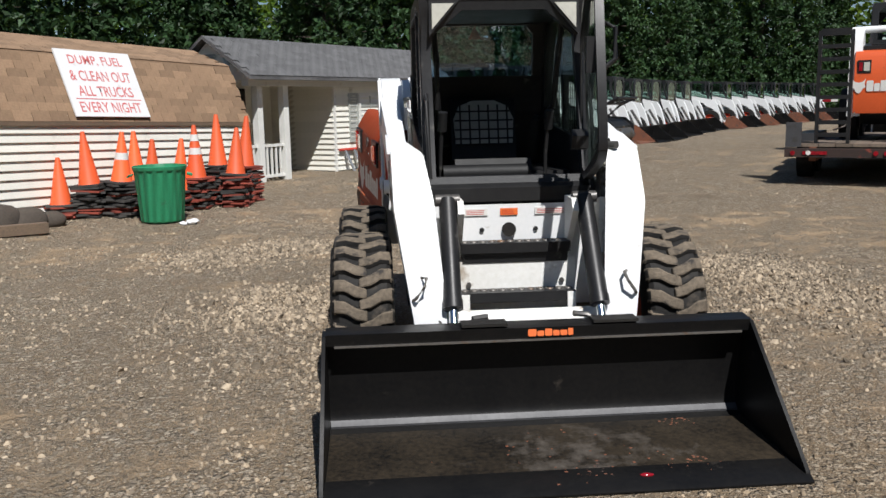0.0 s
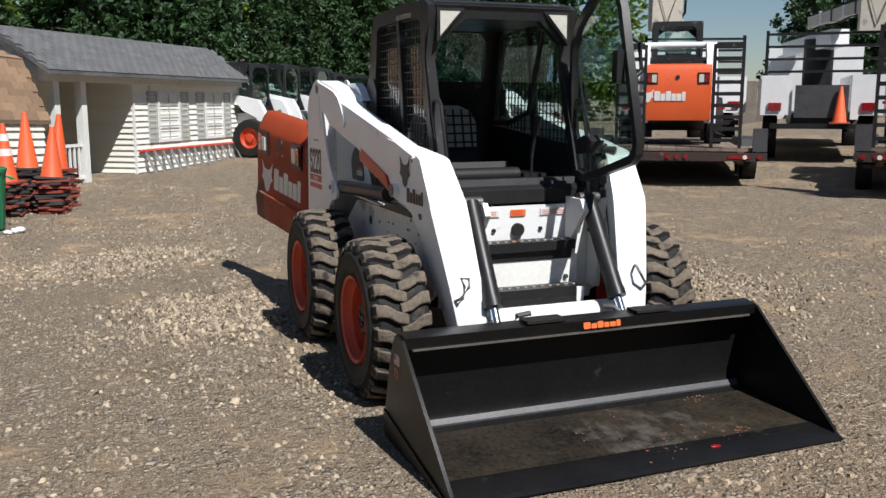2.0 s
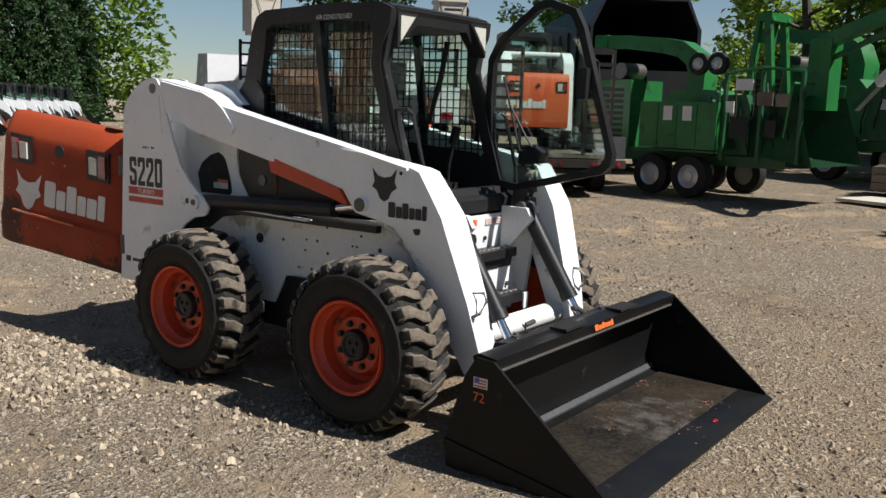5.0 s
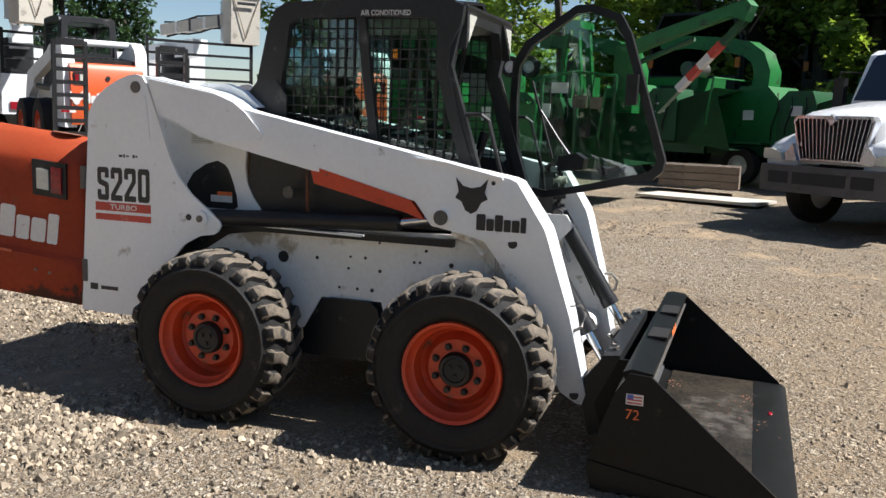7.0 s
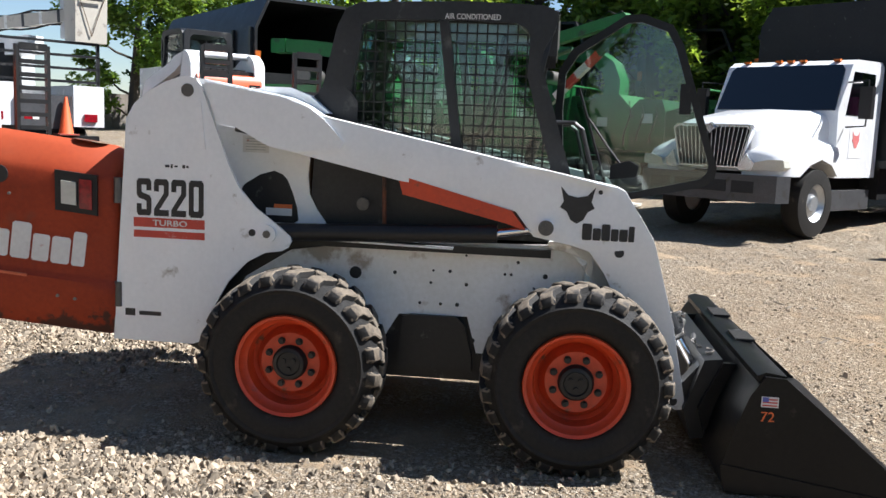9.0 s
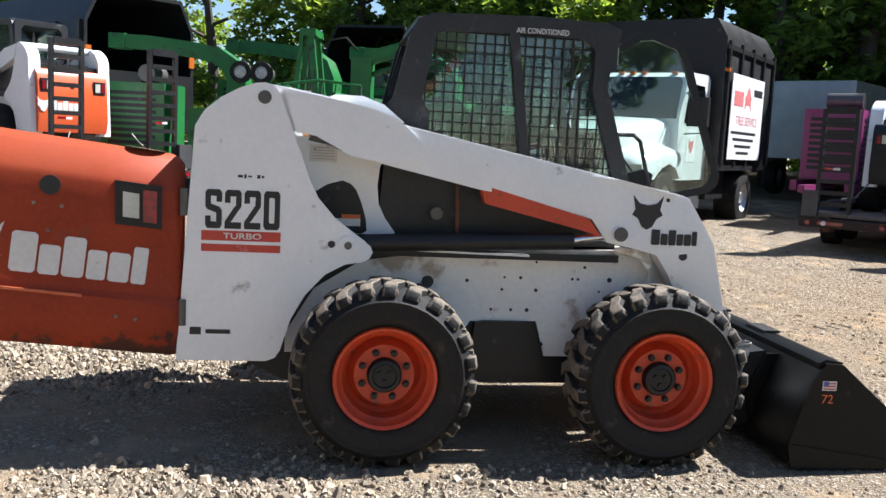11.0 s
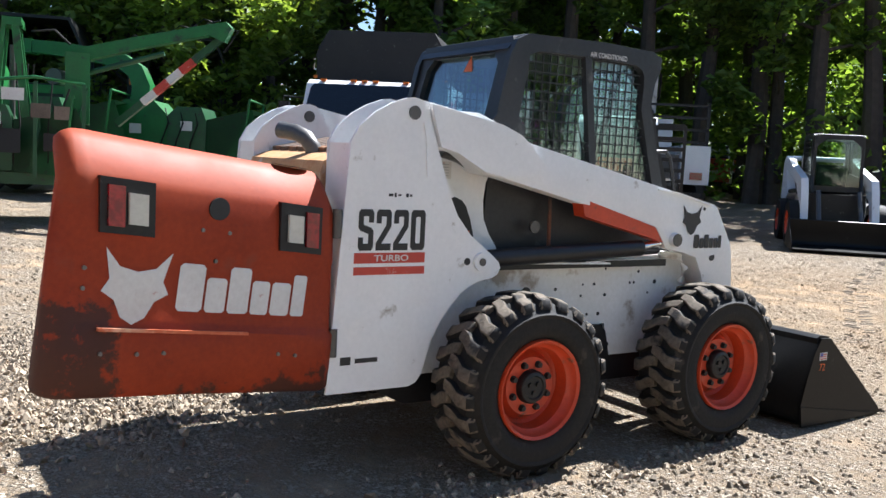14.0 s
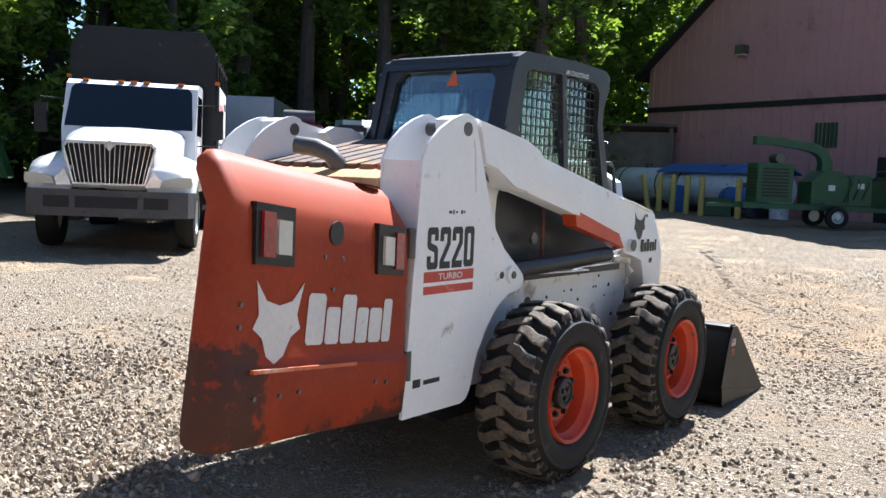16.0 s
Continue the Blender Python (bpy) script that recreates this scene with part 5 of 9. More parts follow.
prism(bm, [(-1.44, 0.0), (-1.44, 0.006), (-1.41, 0.022), (-1.26, 0.030), (-1.26, 0.0)], "x", -BW - 0.005, BW + 0.005)
part("cutting_edge", bm, BUCKET, bucket, "", 0.002, 1)
SIDE = [(-0.755, 0.505), (-0.84, 0.50), (-1.40, 0.035), (-1.41, 0.0), (-0.66, 0.0), (-0.61, 0.035), (-0.60, 0.10), (-0.645, 0.26), (-0.70, 0.42)]
for s in (-1, 1):
    bm = bmesh.new()
    prism(bm, SIDE, "x", *span(s, BW - 0.012, BW + 0.004))
    sp = part("bucket_side", bm, BUCKET, bucket, "black side plate with rounded corner", 0.003, 1)
    bm = bmesh.new()
    prism(bm, [(-0.60, 0.12), (-1.40, 0.0), (-0.62, 0.0)], "x", *span(s, BW + 0.004, BW + 0.012))
    part("wear_plate", bm, BUCKET, sp, "", 0.002, 1)
    right = (0, -1, 0) if s < 0 else (0, 1, 0)
    bm = bmesh.new()
    box(bm, *span(s, BW + 0.0045, BW + 0.0055), -0.815, -0.745, 0.377, 0.422)
    fl = part("flag_sticker", bm, DECAL_WHITE, sp, "small flag sticker")
    bm = bmesh.new()
    for k in range(3):
        box(bm, *span(s, BW + 0.0056, BW + 0.006), -0.81, -0.75, 0.382 + 0.013 * k, 0.388 + 0.013 * k)
    part("flag_stripe", bm, DECAL_RED, fl)
    bm = bmesh.new()
    box(bm, *span(s, BW + 0.0057, BW + 0.0064), -0.775, -0.75, 0.400, 0.420)
    part("flag_field", bm, BLUE, fl)
    lettering("size_number", "72", 0.042, DECAL_ORANGE, face_frame((s * (BW + 0.005), -0.775, 0.337), right, (0, 0, 1)), sp, width=0.055)
# rolled top lip with stickers and pads
bm = bmesh.new()
prism(bm, [(-0.735, 0.465), (-0.725, 0.505), (-0.76, 0.520), (-0.845, 0.508), (-0.835, 0.455), (-0.785, 0.465)], "x", -BW + 0.012, BW - 0.012)
part("top_lip", bm, BUCKET, bucket, "", 0.005, 2)
for x in (-0.25, 0.33):
    bm = bmesh.new()
    box(bm, x - 0.10, x + 0.10, -0.845, -0.755, 0.518, 0.530, None)
    part("grip_pad", bm, RUBBER, bucket, "black grip pad", 0.003, 1)
wordmark("maker_lettering", 0.20, 0.032, DECAL_ORANGE, face_frame((0.04, -0.8445, 0.485), (1, 0, 0), (0, 0.2, 1)), bucket)
bm = bmesh.new()
box(bm, -0.90, 0.90, -0.845, -0.835, 0.448, 0.456)
part("weld_line", bm, BARE, bucket)
for s in (-1, 1):
    bm = bmesh.new()
    prism(bm, [(-0.60, 0.12), (-0.64, 0.28), (-0.72, 0.46), (-0.66, 0.46), (-0.56, 0.24)], "x", *span(s, 0.56, 0.58))
    part("hitch_rib", bm, BUCKET, bucket)
random.seed(11)
bm = bmesh.new()
for k in range(110):
    c = random.choice(((0.12, -1.28, 0.13, 0.06), (0.55, -1.25, 0.10, 0.05), (0.62, -0.82, 0.06, 0.03), (0.1, -1.05, 0.35, 0.14)))
    x, y, r = random.gauss(c[0], c[2] * 0.6), min(-0.80, random.gauss(c[1], c[3] * 0.7)), random.uniform(0.002, 0.007)
    z = 0.046 - (y + 0.80) / -0.61 * 0.024
    if abs(x) < 0.88 and y > -1.40:
        bmesh.ops.create_icosphere(bm, subdivisions=1, radius=r, matrix=Matrix.Translation((x, y, z)) @ Matrix.Diagonal((1.3, 1, 0.55, 1)))
part("mud_crumbs", bm, RUST, bucket, "dried brown mud crumbs")
tagged(bpy.data.objects["mud_crumbs"], kind="stuff")

# ---- cab ----
cab = new("cab")
cab.parent = loader
tagged(cab, "charcoal cab with wire mesh side guards")
CABO = [(1.33, 0.96), (1.29, 1.58), (1.21, 1.93), (1.17, 2.012), (1.10, 2.045), (0.60, 2.06), (0.24, 2.05), (0.175, 2.02), (0.185, 1.94), (0.235, 1.84), (0.245, 1.73), (0.18, 1.50), (0.08, 1.22), (0.0, 1.0), (0.0, 0.96)]
CABI = [(1.17, 1.36), (1.145, 1.60), (1.10, 1.85), (1.09, 1.94), (1.04, 1.965), (0.60, 1.975), (0.36, 1.965), (0.32, 1.945), (0.30, 1.91), (0.30, 1.84), (0.305, 1.73), (0.235, 1.50), (0.165, 1.28), (0.22, 1.24), (0.60, 1.28)]


def cab_x(z):
    """Half width of the cab at a height."""
    return 0.455 - 0.02 * max(0.0, (z - 1.2) / 0.85)


def cab_side(s):
    bm = bmesh.new()
    ring_prism(bm, CABO, CABI, "x", *span(s, 0.40, 0.445))
    part("side_frame", bm, CABBLACK, cab, "charcoal side frame", 0.008, 2)
    # low window and filler under the mesh
    bm = bmesh.new()
    prism(bm, [(1.31, 0.97), (1.17, 1.36), (0.20, 1.28), (0.02, 0.97)], "x", *span(s, 0.385, 0.40))
    part("lower_panel", bm, BLACK, cab, "black lower cab wall")
    # mesh guard
    region = [(1.17, 1.36), (1.145, 1.60), (1.10, 1.85), (1.09, 1.94), (1.04, 1.965), (0.60, 1.975), (0.36, 1.965), (0.30, 1.91), (0.30, 1.80), (0.235, 1.50), (0.165, 1.28), (0.22, 1.24)]

    def cuts(axis, c):
        hits = []
        for i in range(len(region)):
            p, q = region[i], region[(i + 1) % len(region)]
            if (p[axis] - c) * (q[axis] - c) < 0:
                k = (c - p[axis]) / (q[axis] - p[axis])
                hits.append(p[1 - axis] + k * (q[1 - axis] - p[1 - axis]))
        return sorted(hits)
    for lo, hi, nm in ((0.725, 1.2, 0), (0.1, 0.69, 1)):
        bm = bmesh.new()
        y = lo + 0.02
        while y < hi:
            h = cuts(0, y)
            if len(h) >= 2:
                box(bm, *span(s, 0.412, 0.418), y - 0.0032, y + 0.0032, h[0], h[-1])
            y += 0.0475
        z = 1.30
        while z < 1.97:
            h = cuts(1, z)
            if len(h) >= 2:
                a, b = max(h[0], lo), min(h[-1], hi)
                if b > a:
                    box(bm, *span(s, 0.4175, 0.4235), a, b, z - 0.0032, z + 0.0032)
            z += 0.0475
        part("mesh_guard", bm, BLACK, cab, "black welded wire mesh guard")
    bm = bmesh.new()
    prism(bm, [(0.728, 1.98), (0.682, 1.98), (0.585, 1.29), (0.631, 1.29)], "x", *span(s, 0.405, 0.44))
    part("mid_post", bm, CABBLACK, cab, "", 0.005, 1)
    bm = bmesh.new()
    prism(bm, region, "x", *span(s, 0.403, 0.407))
    g = part("side_glass", bm, GLASS, cab, "green-tinted side glass")
    g.visible_shadow = False
    right = (0, -1, 0) if s < 0 else (0, 1, 0)
    lettering("cab_lettering", "AIR CONDITIONED", 0.026, DECAL_WHITE, face_frame((s * 0.4455, 0.569, 1.99), right, (0, 0, 1)), cab, width=0.26, bold=0.01)
    # front post and grab bar
    bm = bmesh.new()
    tube(bm, [(s * 0.42, 0.16, 1.52), (s * 0.425, 0.07, 1.52), (s * 0.425, 0.035, 1.49), (s * 0.425, -0.04, 1.22), (s * 0.42, -0.06, 1.10)], 0.011, 8)
    part("grab_bar", bm, BLACK, cab)
    # rear vent hump
    bm = bmesh.new()
    prism(bm, [(1.31, 1.42), (1.33, 1.58), (1.26, 1.66), (1.16, 1.66), (1.10, 1.58), (1.10, 1.42)], "x", *span(s, 0.44, 0.452))
    part("corner_pad", bm, CABBLACK, cab, "", 0.01, 2)


mirror(cab_side)
# roof
bm = bmesh.new()
prism(bm, [(1.20, 1.965), (1.16, 2.02), (1.09, 2.05), (0.60, 2.066), (0.24, 2.055), (0.165, 2.02), (0.20, 1.965)], "x", -0.405, 0.405)
part("roof", bm, CABBLACK, cab, "dusty charcoal roof", 0.02, 3)
# front frame
FO = [(-0.438, 1.0), (-0.438, 1.75), (-0.430, 1.97), (-0.396, 2.035), (0.396, 2.035), (0.430, 1.97), (0.438, 1.75), (0.438, 1.0)]
FI = [(-0.385, 1.10), (-0.385, 1.74), (-0.375, 1.83), (-0.22, 1.955), (0.22, 1.955), (0.375, 1.83), (0.385, 1.74), (0.385, 1.10)]
bm = bmesh.new()
ring_prism(bm, FO, FI, "y", 0.0, 0.05)
for v in bm.verts:
    z = v.co.z
    f = 0.0 if z < 1.0 else (0.245 * (z - 1.0) / 0.73 if z < 1.73 else (0.245 - 0.06 * (z - 1.73) / 0.3))
    v.co.y += f - 0.012
part("front_frame", bm, CABBLACK, cab, "charcoal front frame with slanted corner lamps", 0.012, 2)
for s in (-1, 1):
    bm = bmesh.new()
    tri = [(s * 0.395, 2.005), (s * 0.235, 2.005), (s * 0.395, 1.825)]
    prism(bm, tri, "y", 0.172, 0.225)
    lf = part("lamp_housing", bm, CABBLACK, cab, "", 0.008, 2)
    bm = bmesh.new()
    c = (sum(p for p, _ in tri) / 3, sum(q for _, q in tri) / 3)
    prism(bm, [(c[0] + (p - c[0]) * 0.72, c[1] + (q - c[1]) * 0.72) for p, q in tri], "y", 0.164, 0.178)
    part("work_lamp", bm, LENS_CLEAR, lf, "clouded triangular work lamp", 0.004, 1)
# rear frame, rear window and mesh inside it
RO = [(-0.44, 1.42), (-0.43, 1.97), (-0.40, 2.03), (0.40, 2.03), (0.43, 1.97), (0.44, 1.42)]
RI = [(-0.34, 1.50), (-0.33, 1.90), (-0.28, 1.955), (0.28, 1.955), (0.33, 1.90), (0.34, 1.50)]
bm = bmesh.new()
ring_prism(bm, RO, RI, "y", 0.0, 0.05)


def rear_y(z):
    return 1.318 - 0.150 * max(0.0, z - 1.45) / 0.58


for v in bm.verts:
    v.co.y = v.co.y - 0.05 + rear_y(v.co.z)
part("rear_frame", bm, CABBLACK, cab, "", 0.012, 2)
bm = bmesh.new()
prism(bm, RI, "y", 0.0, 0.005)
for v in bm.verts:
    v.co.y += rear_y(v.co.z) - 0.034
g = part("rear_window", bm, GLASS_REAR, cab, "blue-tinted rear window")
g.visible_shadow = False
bm = bmesh.new()
tri = [(-0.08, 1.875), (0.0, 1.875), (-0.04, 1.96)]
prism(bm, tri, "y", 0.0, 0.002)
for v in bm.verts:
    v.co.y += rear_y(v.co.z) - 0.028
st = part("warning_triangle", bm, DECAL_ORANGE, cab, "orange warning triangle sticker")
bm = bmesh.new()
prism(bm, [(1.27, 0.97), (1.27, 1.46), (1.215, 1.645), (1.235, 1.645), (1.30, 1.46), (1.30, 0.97)], "x", -0.41, 0.41)
part("rear_wall", bm, BLACK, cab)
# floor, sill and cabin inside
bm = bmesh.new()
box(bm, -0.44, 0.44, 0.0, 1.27, 0.955, 0.975)
part("cab_floor", bm, BLACK, cab)
bm = bmesh.new()
prism(bm, [(-0.05, 0.975), (-0.05, 1.045), (-0.02, 1.065), (0.06, 1.065), (0.06, 0.975)], "x", -0.43, 0.40)
part("door_sill", bm, BLACK, cab, "worn dark sill plate", 0.006, 1)
seat = new("seat")
seat.parent = cab
bm = bmesh.new()
prism(bm, [(0.50, 1.02), (0.48, 1.10), (0.52, 1.16), (0.95, 1.12), (0.95, 1.02)], "x", -0.24, 0.20)
part("cushion", bm, VINYL, seat, "black vinyl seat cushion", 0.03, 3)
bm = bmesh.new()
prism(bm, [(0.90, 1.10), (0.98, 1.46), (1.02, 1.50), (1.08, 1.48), (1.08, 1.10)], "x", -0.22, 0.18)
part("backrest", bm, VINYL, seat, "black seat back", 0.04, 3)
# pale upper seat back: the sunlight on it is put into the colour
bm = bmesh.new()
back = [(-0.195, 1.23), (-0.205, 1.38), (-0.17, 1.455), (-0.09, 1.49), (0.05, 1.49), (0.13, 1.455), (0.165, 1.38), (0.155, 1.23)]
prism(bm, back, "y", 0.0, 0.03)
for v in bm.verts:
    v.co.y += 0.875 + (v.co.z - 1.10) * 0.222 - 0.35 * max(0.0, abs(v.co.x + 0.02) - 0.1) * 0.0
panel = part("back_panel", bm, SEAT_SUNLIT, seat, "upper back panel, the sunlight on it put into its grey", 0.01, 2)
# dark strips drawn for the shadow of the wire mesh
for k in range(6):
    bm = bmesh.new()
    x = -0.165 + k * 0.058
    prism(bm, [(0.868 + 0.026, 1.225), (0.868 + 0.080, 1.465), (0.880 + 0.080, 1.465), (0.880 + 0.026, 1.225)], "x", x - 0.005, x + 0.005)
    part("net_cord", bm, VINYL, panel)
for k in range(4):
    bm = bmesh.new()
    z = 1.26 + k * 0.055
    y = 0.866 + (z - 1.10) * 0.222
    box(bm, -0.20, 0.16, y, y + 0.012, z - 0.005, z + 0.005)
    part("net_cord", bm, VINYL, panel)
bm = bmesh.new()
cyl(bm, (-0.33, 0.26, 1.10), (0.13, 0.26, 1.10), 0.045, 20)
bev(bm, 0.012, 2)
part("lap_bar", bm, VINYL, cab, "black padded lap bar")
for s, x in ((-1, -0.34), (1, 0.24)):
    bm = bmesh.new()
    tube(bm, [(x, 0.30, 0.98), (x, 0.30, 1.2), (x + 0.01, 0.27, 1.36)], 0.012, 8)
    lv = part("control_lever", bm, BLACK, cab)
    bm = bmesh.new()
    cyl(bm, (x + 0.01, 0.28, 1.33), (x + 0.015, 0.255, 1.43), 0.026, 12)
    bev(bm, 0.008, 2)
    part("lever_grip", bm, VINYL, lv)
for s in (-1, 1):
    bm = bmesh.new()
    tube(bm, [(s * 0.36, 0.42, 1.92), (s * 0.34, 0.45, 1.7), (s * 0.33, 0.52, 1.45), (s * 0.30, 0.75, 1.38), (s * 0.30, 0.95, 1.38)], 0.018, 8)
    part("seat_bar_arm", bm, BLACK, cab)
bm = bmesh.new()
box(bm, 0.16, 0.38, 0.30, 0.9, 0.98, 1.10)
part("side_console", bm, BLACK, cab, "", 0.02, 2)

# open cab door
DOOR = face_frame((0.415, 0.13, 0), (-0.135, -0.99, 0), (0, 0, 1))
DO = [(0.0, 1.10), (-0.03, 1.60), (-0.02, 1.82), (0.05, 1.935), (0.33, 2.12), (0.42, 2.125), (0.58, 2.07), (0.64, 1.97), (0.86, 1.32), (0.85, 1.26), (0.80, 1.215), (0.42, 1.125), (0.20, 1.08)]
DI = [(0.04, 1.145), (0.012, 1.60), (0.02, 1.80), (0.083, 1.905), (0.34, 2.077), (0.413, 2.084), (0.552, 2.035), (0.602, 1.95), (0.815, 1.333), (0.808, 1.29), (0.772, 1.253), (0.42, 1.165), (0.215, 1.12)]
door = new("cab_door")
door.parent = cab
tagged(door, "glazed cab door standing wide open")
bm = bmesh.new()
ring_prism(bm, DO, DI, "z", -0.02, 0.02)
ob = part("door_frame", bm, BLACK, door, "black rounded door frame", 0.008, 2)
ob.matrix_local = DOOR
bm = bmesh.new()
prism(bm, DI, "z", -0.003, 0.003)
ob = part("door_glass", bm, GLASS, door, "green-tinted door glass")
ob.matrix_local = DOOR
ob.visible_shadow = False
bm = bmesh.new()
prism(bm, [(0.30, 1.235), (0.44, 1.25), (0.45, 1.31), (0.40, 1.34), (0.30, 1.31)], "z", 0.02, 0.10)
ob = part("wiper_motor", bm, BLACK, door, "black wiper motor box", 0.012, 2)
ob.matrix_local = DOOR
bm = bmesh.new()
tube(bm, [(0.37, 1.29, 0.03), (0.28, 1.40, 0.028), (0.16, 1.56, 0.022)], 0.006, 6)
tube(bm, [(0.10, 1.72, 0.016), (0.24, 1.30, 0.016)], 0.007, 6)
ob = part("wiper", bm, BLACK, door)
ob.matrix_local = DOOR
bm = bmesh.new()
box(bm, 0.64, 0.70, 1.60, 1.76, 0.02, 0.06)
ob = part("door_latch", bm, BLACK, door, "black latch block", 0.01, 2)
ob.matrix_local = DOOR
bm = bmesh.new()
tube(bm, [(0.66, 1.82, -0.02), (0.67, 1.80, -0.07), (0.70, 1.66, -0.07), (0.71, 1.62, -0.02)], 0.012, 8)
ob = part("door_handle", bm, BLACK, door)
ob.matrix_local = DOOR
bm = bmesh.new()
box(bm, 0.10, 0.25, 1.945, 1.975, -0.024, -0.020, Matrix.Rotation(radians(0), 4, "Z"))
for v in bm.verts:
    v.co.y += (v.co.x - 0.1) * 0.62
ob = part("reflector", bm, DECAL_ORANGE, door, "orange reflector strip")
ob.matrix_local = DOOR
bm = bmesh.new()
box(bm, 0.0, 0.07, 1.69, 1.75, 0.021, 0.024)
# valve block by the right arm
for k in range(6):
    bm = bmesh.new()
    y, z = -0.10 - 0.02 * (k % 2), 0.98 + 0.055 * k
    cyl(bm, (0.44 + 0.015 * (k % 3), y, z), (0.50 + 0.01 * (k % 2), y - 0.05, z), 0.020, 10)
    part("hydraulic_coupling", bm, STEEL, loader, "greasy hydraulic quick coupling")
for k in range(4):
    bm = bmesh.new()
    tube(bm, [(0.45 + 0.02 * k, -0.05, 1.25), (0.47 + 0.015 * k, -0.14, 1.15 - 0.03 * k), (0.45, -0.12, 0.95), (0.42 + 0.02 * k, -0.06, 0.80)], 0.011, 6)
    part("hydraulic_hose", bm, RUBBER, loader)

# hydraulic couplers and hoses beside the right arm
blk = new("coupler_block")
blk.parent = loader
bm = bmesh.new()
box(bm, 0.445, 0.50, -0.10, -0.02, 0.93, 1.22)
part("manifold", bm, STEEL, blk, "greasy steel manifold", 0.008, 1)
for k, z in enumerate((1.17, 1.09, 1.01)):
    bm = bmesh.new()
    cyl(bm, (0.472, -0.10, z), (0.468, -0.175, z + 0.01), 0.027, 14)
    cyl(bm, (0.470, -0.13, z), (0.469, -0.15, z), 0.033, 14)
    bev(bm, 0.004, 1)
    part("coupler_cap", bm, BUMPER if k else FIBREGLASS, blk, "dusty hydraulic quick coupler")
for k in range(3):
    bm = bmesh.new()
    x = 0.44 + 0.022 * k
    tube(bm, [(x, -0.05, 1.24), (x + 0.02, -0.11, 1.30 - 0.02 * k), (x + 0.03, -0.17, 1.12), (x + 0.015, -0.20, 0.92), (x - 0.01, -0.30, 0.70), (x - 0.03, -0.38, 0.55)], 0.011, 8)
    part("hydraulic_hose", bm, RUBBER, blk)
bm = bmesh.new()
tube(bm, [(0.46, -0.10, 0.96), (0.455, -0.16, 0.86), (0.43, -0.22, 0.72)], 0.010, 8)
part("steel_pipe", bm, ALUMINIUM, blk, "bright steel pipe")
bm = bmesh.new()
bmesh.ops.create_icosphere(bm, subdivisions=2, radius=0.022, matrix=Matrix.Translation((0.30, -1.345, 0.028)) @ Matrix.Diagonal((1.3, 0.6, 0.35, 1)))
thing_mesh("plastic_scrap", bm, LENS_RED, "small crumpled red scrap lying in the bucket", "litter")


# ---- sheds, cones, bin ----
def frame_at(ox, oy, oz, ex, ey, dip=0.0):
    """Pose with x along (ex, ey), y to its left (away from the yard), z up; dip: fall along x."""
    return face_frame((ox, oy, oz), (ex, ey, dip), (-ey, ex, 0))


def courses(parent, m, length, slope_len, mesh, tab_w, tab_h, name="shingle", x0=0.0):
    """Rows of shingle tabs on a roof plane; m: pose with x along the eave, y up the slope, z out."""
    rows = int(slope_len / tab_h)
    k = 0
    for j in range(rows):
        off = (j % 2) * 0.5
        for i in range(int(length / tab_w) + 1):
            x = x0 + (i + off) * tab_w
            if x + tab_w * 0.5 > x0 + length:
                continue
            ob = new(name, mesh)
            ob.parent = parent
            ob.matrix_local = m @ pose(x + random.uniform(-0.004, 0.004), j * tab_h, 0.004 + random.uniform(0, 0.002), 1.6 + random.uniform(-0.3, 0.3), 0, random.uniform(-0.3, 0.3))
            k += 1
    return k


def tab_mesh(w, h, material):
    bm = bmesh.new()
    box(bm, 0.004, w - 0.004, 0.0, h * 1.25, 0.0, 0.010)
    return mesh_of("shingle", bm, material)


def board_mesh(length, h, material):
    bm = bmesh.new()
    prism(bm, [(0.0, 0.0), (-0.034, 0.0), (-0.004, h), (0.0, h)], "x", 0.0, length)
    return mesh_of("siding_board", bm, material)


